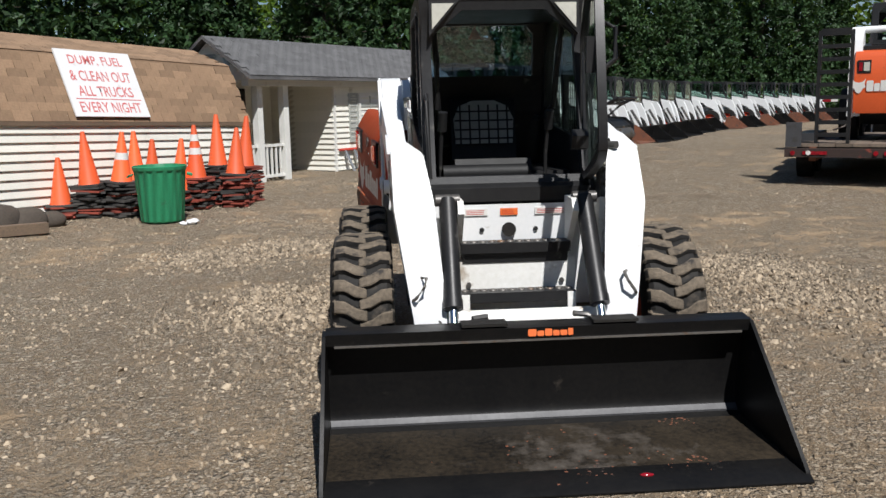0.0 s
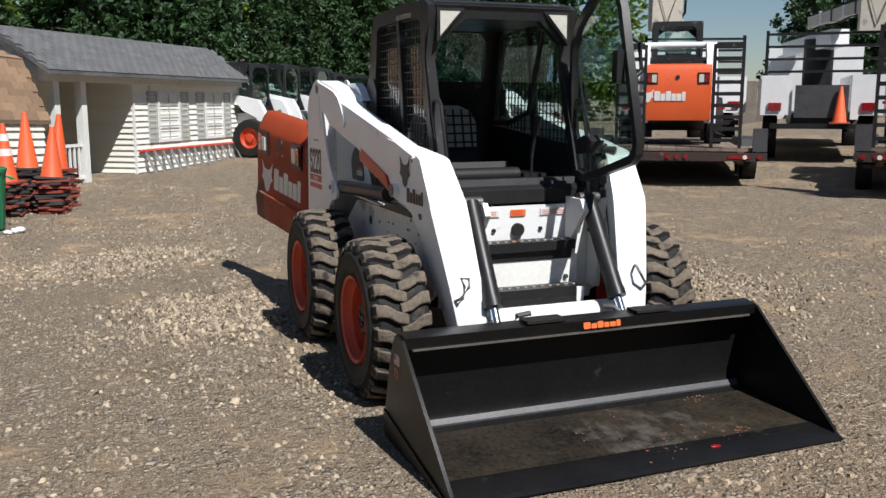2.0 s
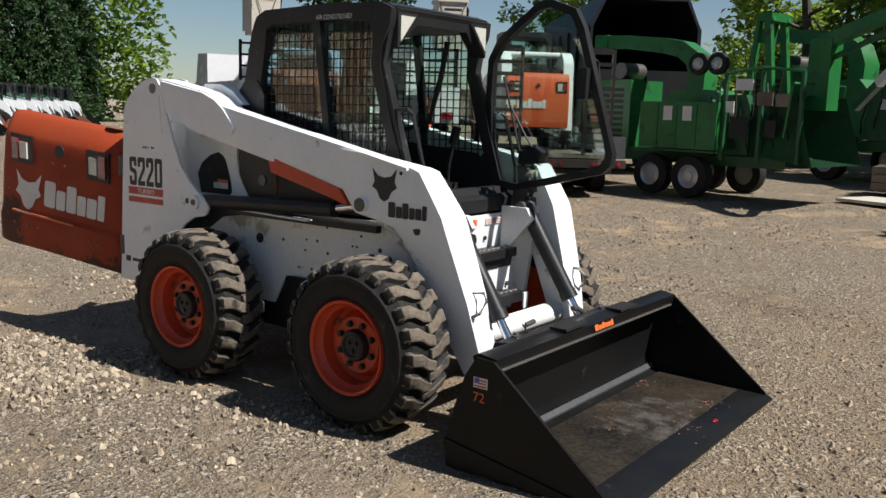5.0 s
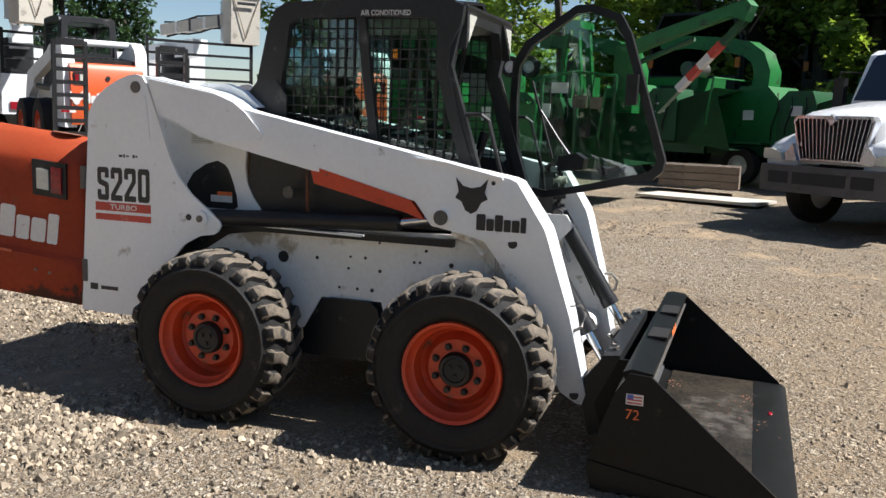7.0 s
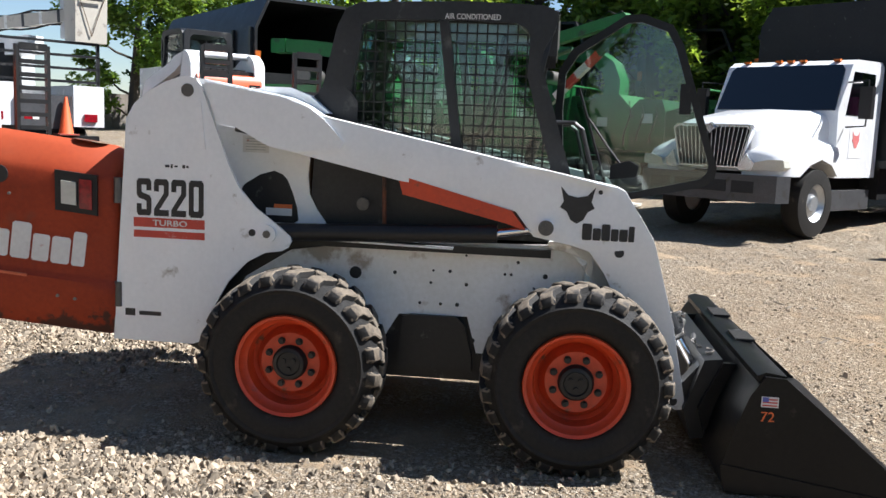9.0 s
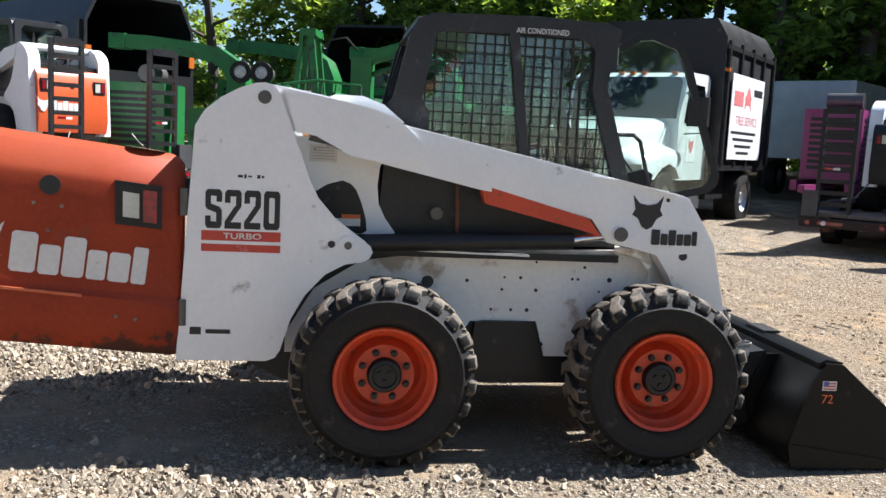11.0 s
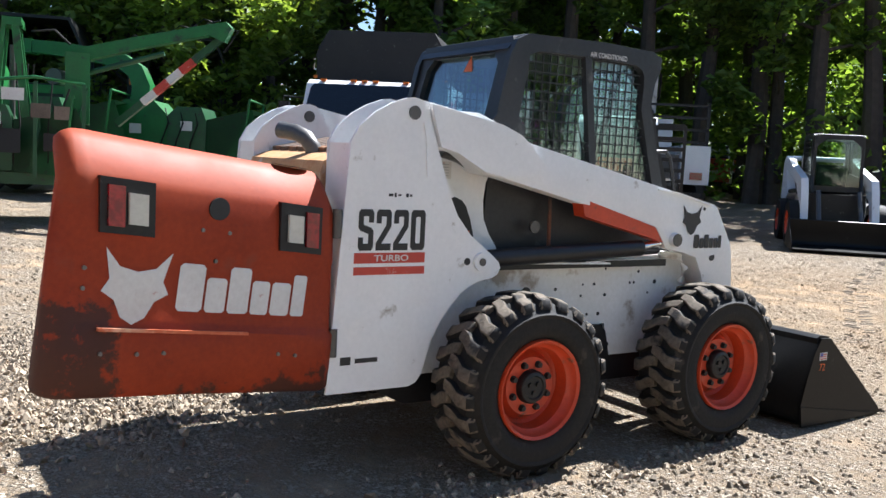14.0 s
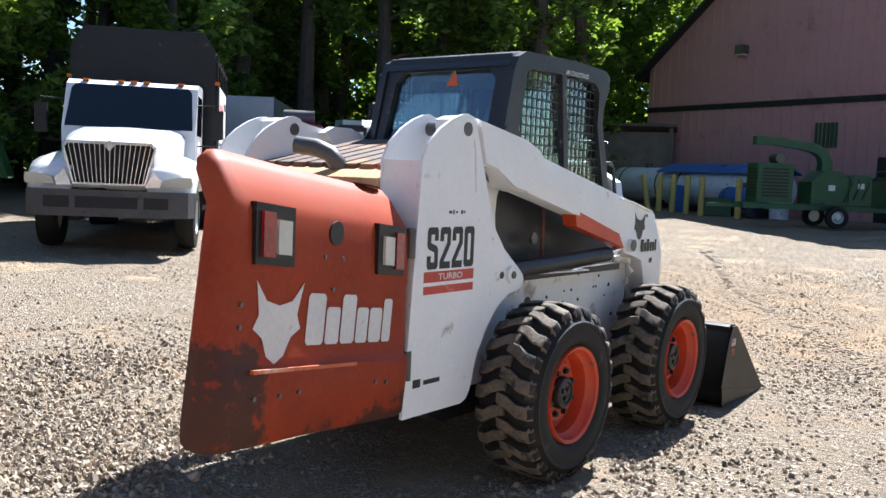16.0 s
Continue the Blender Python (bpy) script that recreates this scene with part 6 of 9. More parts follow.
def barn():
    m = frame_at(-6.5, 5.09, 0.47, 0.563, 0.826, -0.03)
    L, D, H = 6.5, 2.6, 1.0
    ob = thing("gambrel_shed", "low cream shed with a brown shingled barn roof", "shed", m=m)
    bm = bmesh.new()
    prism(bm, [(0.02, -0.6), (0.02, H), (0.42, 1.84), (D / 2, 2.16), (D - 0.42, 1.84), (D - 0.02, H), (D - 0.02, -0.6)], "x", 0.0, L)
    part("wall", bm, SIDING, ob, "cream siding wall")
    me = board_mesh(L, 0.118, SIDING)
    for k in range(13):
        share("siding_board", me, ob, pose(0, 0.018, -0.46 + k * 0.116))
    for y0, z0, y1, z1 in ((-0.02, 0.96, 0.40, 1.88), (0.40, 1.88, D / 2, 2.20), (D / 2, 2.20, D - 0.40, 1.88), (D - 0.40, 1.88, D + 0.02, 0.96)):
        bm = bmesh.new()
        d = Vector((0, z1 - z0, -(y1 - y0))).normalized() * 0.03
        prism(bm, [(y0, z0), (y1, z1), (y1 - abs(d.z) * (0 if y0 >= 1 else 0), z1 - 0.035), (y0, z0 - 0.035)], "x", -0.12, L + 0.12)
        rf = part("roof", bm, SHINGLE_BROWN, ob, "brown asphalt shingle roof")
        if y0 < 1:
            up = Vector((0, y1 - y0, z1 - z0))
            pm = face_frame((-0.12, y0, z0 + 0.002), (1, 0, 0), up)
            courses(rf, pm, L + 0.24, up.length - 0.05, tab_mesh(0.27, 0.118, SHINGLE_BROWN), 0.27, 0.118)
    bm = bmesh.new()
    box(bm, -0.12, L + 0.12, -0.035, -0.005, 0.91, 0.965)
    part("eave_board", bm, WOOD_OLD, ob)
    # sign on the roof slope
    sl = Vector((0, 0.42, 0.92)).normalized()
    org = m @ (Vector((3.84, -0.02, 0.96)) + sl * 0.56 + Vector((0, -0.04, 0.01)))
    right = (m.to_3x3() @ Vector((1, 0, 0)))
    up = (m.to_3x3() @ (sl + Vector((0.10, 0, 0))))
    fm = face_frame(org, right, up)
    sg = thing("roof_sign", "white sign with red capital letters on the shed roof", "sign", m=fm)
    bm = bmesh.new()
    box(bm, -0.63, 0.63, -0.50, 0.50, 0.0, 0.025)
    part("board", bm, SIGN_WHITE, sg, "white board", 0.003, 1)
    for txt, y, w in (("DUMP, FUEL", 0.34, 0.90), ("& CLEAN OUT", 0.11, 1.02), ("ALL TRUCKS", -0.12, 0.92), ("EVERY NIGHT", -0.36, 1.03)):
        lettering("sign_text", txt, 0.155, SIGN_RED, pose(0, y, 0.025), sg, width=w, bold=0.01)
    bm = bmesh.new()
    box(bm, -0.54, 0.56, -0.245, -0.232, 0.026, 0.028)
    part("rule_line", bm, SIGN_RED, sg)
    # roots, stones and an old timber at the shed's foot
    for x, y, r in ((-4.95, 6.55, 0.26), (-5.25, 6.35, 0.34), (-4.72, 6.75, 0.18)):
        bm = bmesh.new()
        bmesh.ops.create_icosphere(bm, subdivisions=3, radius=r)
        for v in bm.verts:
            v.co *= 1 + 0.3 * noise.noise(v.co * 3 + Vector((x, y, 0)))
            v.co.z *= 0.7
        thing_mesh("boulder", bm, BARK, "dark weathered stump and rock by the shed wall", "rock", m=pose(x, y, ground_z(x, y) + r * 0.3))
    bm = bmesh.new()
    box(bm, -0.5, 0.5, -0.07, 0.07, 0, 0.12)
    thing_mesh("timber", bm, WOOD_OLD, "old wooden edging timber on the gravel", "timber", m=on_ground(-5.0, 5.9, 30), bevel=0.01)


barn()


def porch_shed():
    ex, ey = 0.591, 0.8067
    m = frame_at(-1.314, 12.82, 0.10, ex, ey)
    ob = thing("porch_shed", "small cream siding cottage shed with corner porch and grey shingle roof", "shed", m=m)
    L, P, D, H = 4.0, -2.42, 1.75, 1.86
    y0 = 0.16
    # main room: four walls with thickness
    bm = bmesh.new()
    box(bm, 0.0, L, y0, y0 + 0.1, -0.3, H)
    fw = part("wall_front", bm, SIDING, ob, "cream lap siding front wall")
    bm = bmesh.new()
    box(bm, 0.0, 0.1, y0 + 0.1, D, -0.3, H)
    lw = part("wall_side", bm, SIDING, ob)
    bm = bmesh.new()
    box(bm, L - 0.1, L, y0 + 0.1, D, -0.3, H)
    part("wall_end", bm, SIDING, ob)
    bm = bmesh.new()
    box(bm, P, L, D, D + 0.1, -0.3, H)
    bw = part("wall_back", bm, SIDING, ob)
    nb = int((H + 0.05) / 0.105)
    me = board_mesh(L, 0.108, SIDING)
    for k in range(nb):
        share("siding_board", me, fw, pose(0, y0, -0.08 + k * 0.105))
    me2 = board_mesh(D - y0, 0.108, SIDING)
    for k in range(nb):
        share("siding_board", me2, lw, pose(0.0, D, -0.08 + k * 0.105, 0, 0, -90))
    for x in (-0.02, L - 0.03):
        bm = bmesh.new()
        box(bm, x, x + 0.05, y0 - 0.03, y0 + 0.03, -0.12, H)
        part("corner_board", bm, TRIM, ob, "", 0.003, 1)
    # porch
    bm = bmesh.new()
    box(bm, P, 0.0, y0 - 0.04, D, -0.02, 0.06)
    part("porch_floor", bm, WOOD_OLD, ob, "weathered porch deck")
    bm = bmesh.new()
    box(bm, P, 0.0, y0 - 0.05, y0 - 0.02, -0.10, 0.06)
    part("deck_skirt", bm, WOOD_OLD, ob)
    for x in (P + 0.30, P + 0.97):
        bm = bmesh.new()
        box(bm, x, x + 0.13, y0 - 0.02, y0 + 0.11, 0.06, H)
        part("porch_post", bm, TRIM, ob, "white porch post", 0.006, 1)
    rail = new("railing")
    rail.parent = ob
    for z in (0.14, 0.68):
        bm = bmesh.new()
        box(bm, P + 0.15, P + 0.97, y0 + 0.02, y0 + 0.07, z, z + 0.05)
        part("rail", bm, TRIM, rail, "", 0.004, 1)
    for k in range(7):
        x = P + 0.19 + k * 0.114
        bm = bmesh.new()
        box(bm, x, x + 0.035, y0 + 0.03, y0 + 0.06, 0.19, 0.68)
        part("baluster", bm, TRIM, rail)
    bm = bmesh.new()
    box(bm, P + 0.75, P + 1.65, D - 0.03, D - 0.001, 0.06, 1.74)
    dr = part("door", bm, BLACK, ob, "dark door in the porch's shade")
    bm = bmesh.new()
    cyl(bm, (P + 1.55, D - 0.06, 0.85), (P + 1.55, D - 0.02, 0.85), 0.03, 10)
    part("door_knob", bm, STEEL, dr)
    # windows with shutters
    for x in (0.76, 2.50):
        wd = new("window")
        wd.parent = ob
        w, z0, z1 = 0.77, 0.66, 1.62
        bm = bmesh.new()
        ring_prism(bm, [(x, z0), (x, z1), (x + w, z1), (x + w, z0)], [(x + 0.06, z0 + 0.06), (x + 0.06, z1 - 0.06), (x + w - 0.06, z1 - 0.06), (x + w - 0.06, z0 + 0.06)], "y", y0 - 0.05, y0 + 0.0)
        part("window_frame", bm, TRIM, wd, "white window frame")
        bm = bmesh.new()
        box(bm, x + 0.05, x + w - 0.05, y0 - 0.022, y0 - 0.018, z0 + 0.05, z1 - 0.05)
        part("pane", bm, SIGN_WHITE, wd, "pane with drawn white blind")
        bm = bmesh.new()
        box(bm, x + w / 2 - 0.012, x + w / 2 + 0.012, y0 - 0.04, y0 - 0.022, z0 + 0.06, z1 - 0.06)
        part("mullion", bm, SHUTTER, wd)
        for z in (z0 + 0.26, (z0 + z1) / 2, z1 - 0.26):
            bm = bmesh.new()
            box(bm, x + 0.06, x + w - 0.06, y0 - 0.04, y0 - 0.022, z - (0.02 if abs(z - (z0 + z1) / 2) < 0.01 else 0.010), z + 0.012)
            part("glazing_bar", bm, SHUTTER if abs(z - (z0 + z1) / 2) > 0.01 else TRIM, wd)
        for sx in (x - 0.33, x + w + 0.03):
            sh = new("shutter")
            sh.parent = ob
            bm = bmesh.new()
            ring_prism(bm, [(sx, z0), (sx, z1), (sx + 0.30, z1), (sx + 0.30, z0)], [(sx + 0.04, z0 + 0.05), (sx + 0.04, z1 - 0.05), (sx + 0.26, z1 - 0.05), (sx + 0.26, z0 + 0.05)], "y", y0 - 0.045, y0 - 0.015)
            part("shutter_frame", bm, SHUTTER, sh, "grey louvred shutter")
            for k in range(16):
                z = z0 + 0.06 + k * 0.053
                bm = bmesh.new()
                box(bm, sx + 0.04, sx + 0.26, y0 - 0.035, y0 - 0.02, z, z + 0.036)
                part("louvre", bm, SHUTTER, sh)
    # gable and roof
    R, E = 0.92, -0.06
    for x in (P, L - 0.1):
        bm = bmesh.new()
        prism(bm, [(E + 0.05, H), (R, 2.53), (2 * R - E - 0.05, H)], "x", x, x + 0.1)
        gb = part("gable", bm, TRIM, ob, "white siding gable")
        if x == P:
            bm = bmesh.new()
            for k in range(5):
                box(bm, x - 0.03, x - 0.002, R - 0.16, R + 0.16, 2.08 + k * 0.045, 2.115 + k * 0.045)
            part("gable_vent", bm, SHUTTER, gb)
            for k in range(6):
                z = H + 0.01 + k * 0.10
                half = (R - E - 0.05) * (1 - (z + 0.10 - H) / (2.53 - H))
                if half > 0.12:
                    bm = bmesh.new()
                    prism(bm, [(x - 0.022, z), (x - 0.006, z + 0.098), (x - 0.001, z + 0.098), (x - 0.001, z)], "y", R - half, R + half)
                    part("siding_board", bm, TRIM, gb)
    bm = bmesh.new()
    box(bm, P, L, E + 0.1, y0 + 0.04, H - 0.12, H)
    part("fascia", bm, TRIM, ob)
    bm = bmesh.new()
    box(bm, P, 0.0, E + 0.15, D, H - 0.02, H)
    part("porch_ceiling", bm, TRIM, ob)
    for sgn in (0, 1):
        ya, yb = (E - 0.08, R) if sgn == 0 else (2 * R - E + 0.08, R)
        za, zb = 1.90, 2.61
        bm = bmesh.new()
        prism(bm, [(ya, za), (yb, zb), (yb, zb - 0.06), (ya, za - 0.06)], "x", P - 0.15, L + 0.12)
        rf = part("roof", bm, SHINGLE_GREY, ob, "weathered grey asphalt shingle roof")
        if sgn == 0:
            up = Vector((0, yb - ya, zb - za))
            courses(rf, face_frame((P - 0.15, ya, za + 0.002), (1, 0, 0), up), L - P + 0.27, up.length - 0.06, tab_mesh(0.23, 0.115, SHINGLE_GREY), 0.23, 0.115)
    # red-railed ladder leaning along the wall foot
    lm = m @ pose(0.05, y0 - 0.32, 0.05, 62)
    ld = thing("ladder", "long aluminium ladder with red rails leaning sideways against the shed", "ladder", m=lm)
    for z in (0.0, 0.52):
        bm = bmesh.new()
        box(bm, 0.0, 3.8, z, z + 0.038, -0.02, 0.02)
        part("ladder_rail", bm, DECAL_RED, ld, "faded red rail", 0.004, 1)
    for k in range(13):
        x = 0.14 + k * 0.285
        bm = bmesh.new()
        box(bm, x, x + 0.045, 0.038, 0.53, -0.015, 0.015)
        box(bm, x + 0.075, x + 0.10, 0.038, 0.53, -0.03, -0.018)
        part("rung", bm, ALUMINIUM, ld, "", 0.004, 1)


porch_shed()


# cones and bin
def cone_stack(x, y, n, base_mat, h, bands=0, lean=0.0, group="traffic cones by the shed"):
    m = on_ground(x, y, random.uniform(0, 90))
    z = 0.0
    for k in range(n):
        bm = bmesh.new()
        o = 0.19 * random.uniform(0.92, 1.05)
        box(bm, -o, o, -o, o, 0, 0.024)
        b = random.choice(base_mat)
        thing_mesh("cone_base", bm, b, "flattened square rubber cone base in a stack", "cone base", group="stacked cone bases",
                   m=m @ pose(random.uniform(-0.02, 0.02), random.uniform(-0.02, 0.02), z, random.uniform(-3, 3), random.uniform(-3, 3), random.uniform(-25, 25)), bevel=0.006)
        z += 0.031
    lean = lean or random.uniform(-5, 5)
    cone(m @ pose(0, 0, z + 0.012, lean, lean * 0.5, 0), h, bands, group)


def cone(m, h, bands, group):
    c = thing("traffic_cone", "faded orange traffic cone" + (" with pale reflective bands" if bands else "") + " standing on stacked bases", "traffic cone", group, m=m)
    bm = bmesh.new()
    lathe(bm, [(0.0, 0.15), (0.03, 0.135), (h - 0.02, 0.030), (h, 0.022), (h, 0.012), (0.02, 0.12)], 24, "z")
    part("cone_body", bm, CONE, c)
    bm = bmesh.new()
    box(bm, -0.19, 0.19, -0.19, 0.19, -0.012, 0.014)
    part("cone_foot", bm, CONE_BASE if random.random() < 0.6 else CONE_BASE_RED, c, "", 0.006, 1)
    for k in range(bands):
        z0 = h * (0.45 + 0.25 * k)
        r0, r1 = 0.135 - 0.105 * z0 / h + 0.002, 0.135 - 0.105 * (z0 + 0.09) / h + 0.002
        bm = bmesh.new()
        lathe(bm, [(z0, r0), (z0 + 0.09, r1), (z0 + 0.09, r1 - 0.01), (z0, r0 - 0.01)], 24, "z")
        part("reflective_band", bm, DECAL_WHITE, c, "pale reflective band")


random.seed(4)
BB, BR = [CONE_BASE, CONE_BASE, CONE_BASE_RED], [CONE_BASE_RED, CONE_BASE_RED, CONE_BASE]
cone_stack(-4.80, 7.35, 5, BR, 0.62)
cone_stack(-4.45, 7.45, 13, BB, 0.70)
cone_stack(-4.05, 7.50, 14, BB, 0.66, 1)
cone_stack(-3.72, 7.75, 9, BB, 0.70)
cone_stack(-3.42, 8.05, 8, BB, 0.72)
cone_stack(-3.20, 8.15, 13, BB, 0.74, 2)
cone_stack(-2.98, 8.65, 17, BB, 0.74)
cone_stack(-2.62, 8.85, 16, BR, 0.74)
cone_stack(-2.68, 8.30, 14, BR, 0.66)
cone_stack(-4.0, 8.05, 12, BB, 0.70)


def bin_():
    b = thing("rubbish_bin", "ribbed green plastic rubbish bin without lid on gravel", "bin", m=on_ground(-3.42, 6.95, 10))
    bm = bmesh.new()
    n = 64
    rings = []
    for z, r in ((0, 0.245), (0.02, 0.255), (0.64, 0.305), (0.66, 0.33), (0.70, 0.335), (0.71, 0.32), (0.62, 0.285), (0.03, 0.235)):
        ring = []
        for i in range(n):
            rr = r + (0.014 if (i // 2) % 2 else 0.0) * (1 if 0.01 < z < 0.65 else 0)
            ring.append(bm.verts.new((rr * math.cos(2 * math.pi * i / n), rr * math.sin(2 * math.pi * i / n), z)))
        rings.append(ring)
    for a, c in zip(rings, rings[1:]):
        for i in range(n):
            bm.faces.new((a[i], a[(i + 1) % n], c[(i + 1) % n], c[i]))
    bm.faces.new(rings[0][::-1])
    bm.faces.new(rings[-1])
    part("bin_body", bm, BIN_GREEN, b)
    for s in (-1, 1):
        bm = bmesh.new()
        tube(bm, [(s * 0.33, -0.09, 0.60), (s * 0.385, -0.08, 0.58), (s * 0.385, 0.08, 0.58), (s * 0.33, 0.09, 0.60)], 0.014, 6)
        part("bin_handle", bm, BIN_GREEN, b)


bin_()
for x, y, s in ((-3.0, 6.7, 0.08), (-3.1, 6.62, 0.05)):
    bm = bmesh.new()
    bmesh.ops.create_icosphere(bm, subdivisions=2, radius=s)
    for v in bm.verts:
        v.co *= 1 + 0.4 * noise.noise(v.co * 25)
        v.co.z *= 0.5
    thing_mesh("paper_scrap", bm, SIGN_WHITE, "crumpled white paper scrap on the gravel", "litter", m=on_ground(x, y, 0, s * 0.3))


# ---- other loaders, trailers, trucks ----
def simple_wheel(parent, x, y, z, r, w, rim_mat, s, n=28, lugs=True):
    hub = new("wheel")
    hub.parent = parent
    bm = bmesh.new()
    nn = 36 if lugs else n
    rings = []
    for a, q in ((-w / 2, 0.55), (-w / 2, 0.8), (-w * 0.46, 0.93), (-w * 0.08, 0.965), (w * 0.08, 0.965), (w * 0.46, 0.93), (w / 2, 0.8), (w / 2, 0.55)):
        ring = []
        for i in range(nn):
            t = 2 * math.pi * i / nn
            side = i + (1 if a > 0 else 0)
            rr = r * (q + (0.055 if lugs and 0.9 < q and side % 2 else 0.03 if q > 0.9 else 0))
            ring.append(bm.verts.new((a, rr * math.cos(t), rr * math.sin(t))))
        rings.append(ring)
    for r0, r1 in zip(rings, rings[1:] + rings[:1]):
        for i in range(nn):
            bm.faces.new((r0[i], r0[(i + 1) % nn], r1[(i + 1) % nn], r1[i]))
    part("tyre", bm, RUBBER, hub, "black rubber tyre")
    bm = bmesh.new()
    lathe(bm, [(s * w * 0.42, 0.0005), (s * w * 0.42, r * 0.2), (s * w * 0.30, r * 0.22), (s * w * 0.22, r * 0.42), (s * w * 0.47, r * 0.53), (s * w * 0.47, r * 0.56), (s * -w * 0.3, r * 0.56), (s * -w * 0.3, 0.0005)], 24, "x")
    part("rim", bm, rim_mat, hub)
    hub.matrix_local = pose(x, y, z)
    return hub


def yard_loader(name_label, tail_mat, group, with_bucket=True, mark=True, tail_dark=False):
    ob = thing("skid_steer_loader", name_label, "skid steer", group)
    bm = bmesh.new()
    prism(bm, [(-0.05, 0.95), (-0.05, 0.42), (0.12, 0.27), (1.75, 0.27), (2.1, 0.42), (2.12, 1.38), (1.35, 1.45), (1.30, 0.95)], "x", -0.49, 0.49)
    part("body", bm, BLACK, ob, "", 0.01, 1)
    for s in (-1, 1):
        bm = bmesh.new()
        prism(bm, [(-0.04, 0.95), (1.35, 0.90), (1.7, 0.6), (1.6, 0.45), (0.1, 0.45), (-0.06, 0.55)], "x", *span(s, 0.49, 0.50))
        part("side_panel", bm, WHITE_DIRTY, ob)
        bm = bmesh.new()
        prism(bm, CABI, "x", *span(s, 0.405, 0.409))
        g = part("side_glass", bm, GLASS, ob, "green-tinted side glass")
        g.visible_shadow = False
        for y in (0.0, 1.22):
            simple_wheel(ob, s * 0.69, y, 0.40, 0.41, 0.28, RIM, s)
        bm = bmesh.new()
        prism(bm, TOWER, "x", *span(s, 0.47, AX))
        part("tower", bm, WHITE, ob, "", 0.006, 1)
        bm = bmesh.new()
        prism(bm, [(1.80, 1.64), (1.39, 1.585), (1.19, 1.50), (-0.165, 1.225), (-0.285, 1.02), (-0.42, 0.62), (-0.515, 0.225), (-0.47, 0.20), (-0.31, 0.40), (-0.09, 0.85), (0.235, 1.00), (0.32, 1.11), (1.36, 1.335), (1.7, 1.45)], "x", *span(s, 0.53, AX + 0.006))
        part("lift_arm", bm, WHITE, ob, "white lift arm", 0.006, 1)
        bm = bmesh.new()
        cyl(bm, (s * 0.60, 1.44, 0.955), (s * 0.60, 0.30, 1.0), 0.042, 10)
        part("lift_cylinder", bm, BLACK, ob)
        bm = bmesh.new()
        cyl(bm, (s * 0.345, -0.17, 1.0), (s * 0.355, -0.58, 0.36), 0.042, 10)
        part("tilt_cylinder", bm, STEEL, ob)
        # cab side: posts and wire
        bm = bmesh.new()
        ring_prism(bm, CABO, CABI, "x", *span(s, 0.40, 0.445))
        part("cab_side", bm, CABBLACK, ob, "black cab side frame")
        bm = bmesh.new()
        for k in range(8):
            box(bm, *span(s, 0.412, 0.418), 0.36 + k * 0.095, 0.366 + k * 0.095, 1.30, 1.94)
        for k in range(7):
            box(bm, *span(s, 0.418, 0.424), 0.28, 1.12, 1.33 + k * 0.095, 1.336 + k * 0.095)
        part("mesh_guard", bm, BLACK, ob)
        bm = bmesh.new()
        prism(bm, [(1.31, 0.97), (1.17, 1.36), (0.20, 1.28), (0.02, 0.97)], "x", *span(s, 0.385, 0.40))
        part("lower_panel", bm, BLACK, ob)
    bm = bmesh.new()
    cyl(bm, (-0.53, 1.84, 1.62), (0.53, 1.84, 1.62), 0.05, 14)
    part("rear_cross_tube", bm, WHITE, ob, "white cross tube between the arms")
    bm = bmesh.new()
    prism(bm, [(1.24, 1.965), (1.12, 2.05), (0.60, 2.066), (0.24, 2.055), (0.165, 2.02), (0.20, 1.965)], "x", -0.405, 0.405)
    part("roof", bm, CABBLACK, ob, "", 0.015, 2)
    bm = bmesh.new()
    ring_prism(bm, FO, FI, "y", 0.10, 0.15)
    part("front_frame", bm, CABBLACK, ob)
    bm = bmesh.new()
    prism(bm, FI, "y", 0.12, 0.126)
    g = part("front_glass", bm, GLASS, ob, "tinted front glass")
    g.visible_shadow = False
    bm = bmesh.new()
    ring_prism(bm, RO, RI, "y", 1.22, 1.27)
    part("rear_frame", bm, CABBLACK, ob)
    bm = bmesh.new()
    box(bm, -0.44, 0.44, 1.22, 1.26, 0.95, 1.46)
    part("rear_wall", bm, BLACK, ob)
    bm = bmesh.new()
    prism(bm, [(0.55, 1.0), (0.52, 1.14), (0.9, 1.12), (0.98, 1.5), (1.08, 1.5), (1.08, 1.0)], "x", -0.22, 0.22)
    part("seat", bm, VINYL, ob, "", 0.02, 2)
    for k in range(7):
        bm = bmesh.new()
        x = -0.36 + k * 0.105
        box(bm, x, x + 0.085, 1.40, 2.0, 1.44, 1.46, pose(0, 0, 0, -1.5))
        part("hood_slat", bm, BLACK, ob)
    tg = new("tailgate")
    tg.parent = ob
    bm = bmesh.new()
    prism(bm, [(2.10, 0.45), (2.26, 0.44), (2.30, 0.62), (2.28, 0.95), (2.26, 1.22), (2.20, 1.30), (2.05, 1.34), (2.05, 0.45)], "x", -0.56, 0.56)
    part("tail_shell", bm, tail_mat, tg, "", 0.02, 2)
    for s in (-1, 1):
        bm = bmesh.new()
        box(bm, *span(s, 0.33, 0.52), 2.25, 2.285, 1.0, 1.18)
        lf = part("lamp_frame", bm, BLACK, tg, "", 0.008, 1)
        for a, b, mt, nm in ((0.45, 0.50, LENS_RED, "red_lens"), (0.35, 0.43, LENS_CLEAR, "clear_lens")):
            bm = bmesh.new()
            box(bm, *span(s, a, b), 2.28, 2.295, 1.03, 1.15)
            part(nm, bm, mt, lf)
    bm = bmesh.new()
    cyl(bm, (0, 2.24, 1.11), (0, 2.285, 1.11), 0.035, 14)
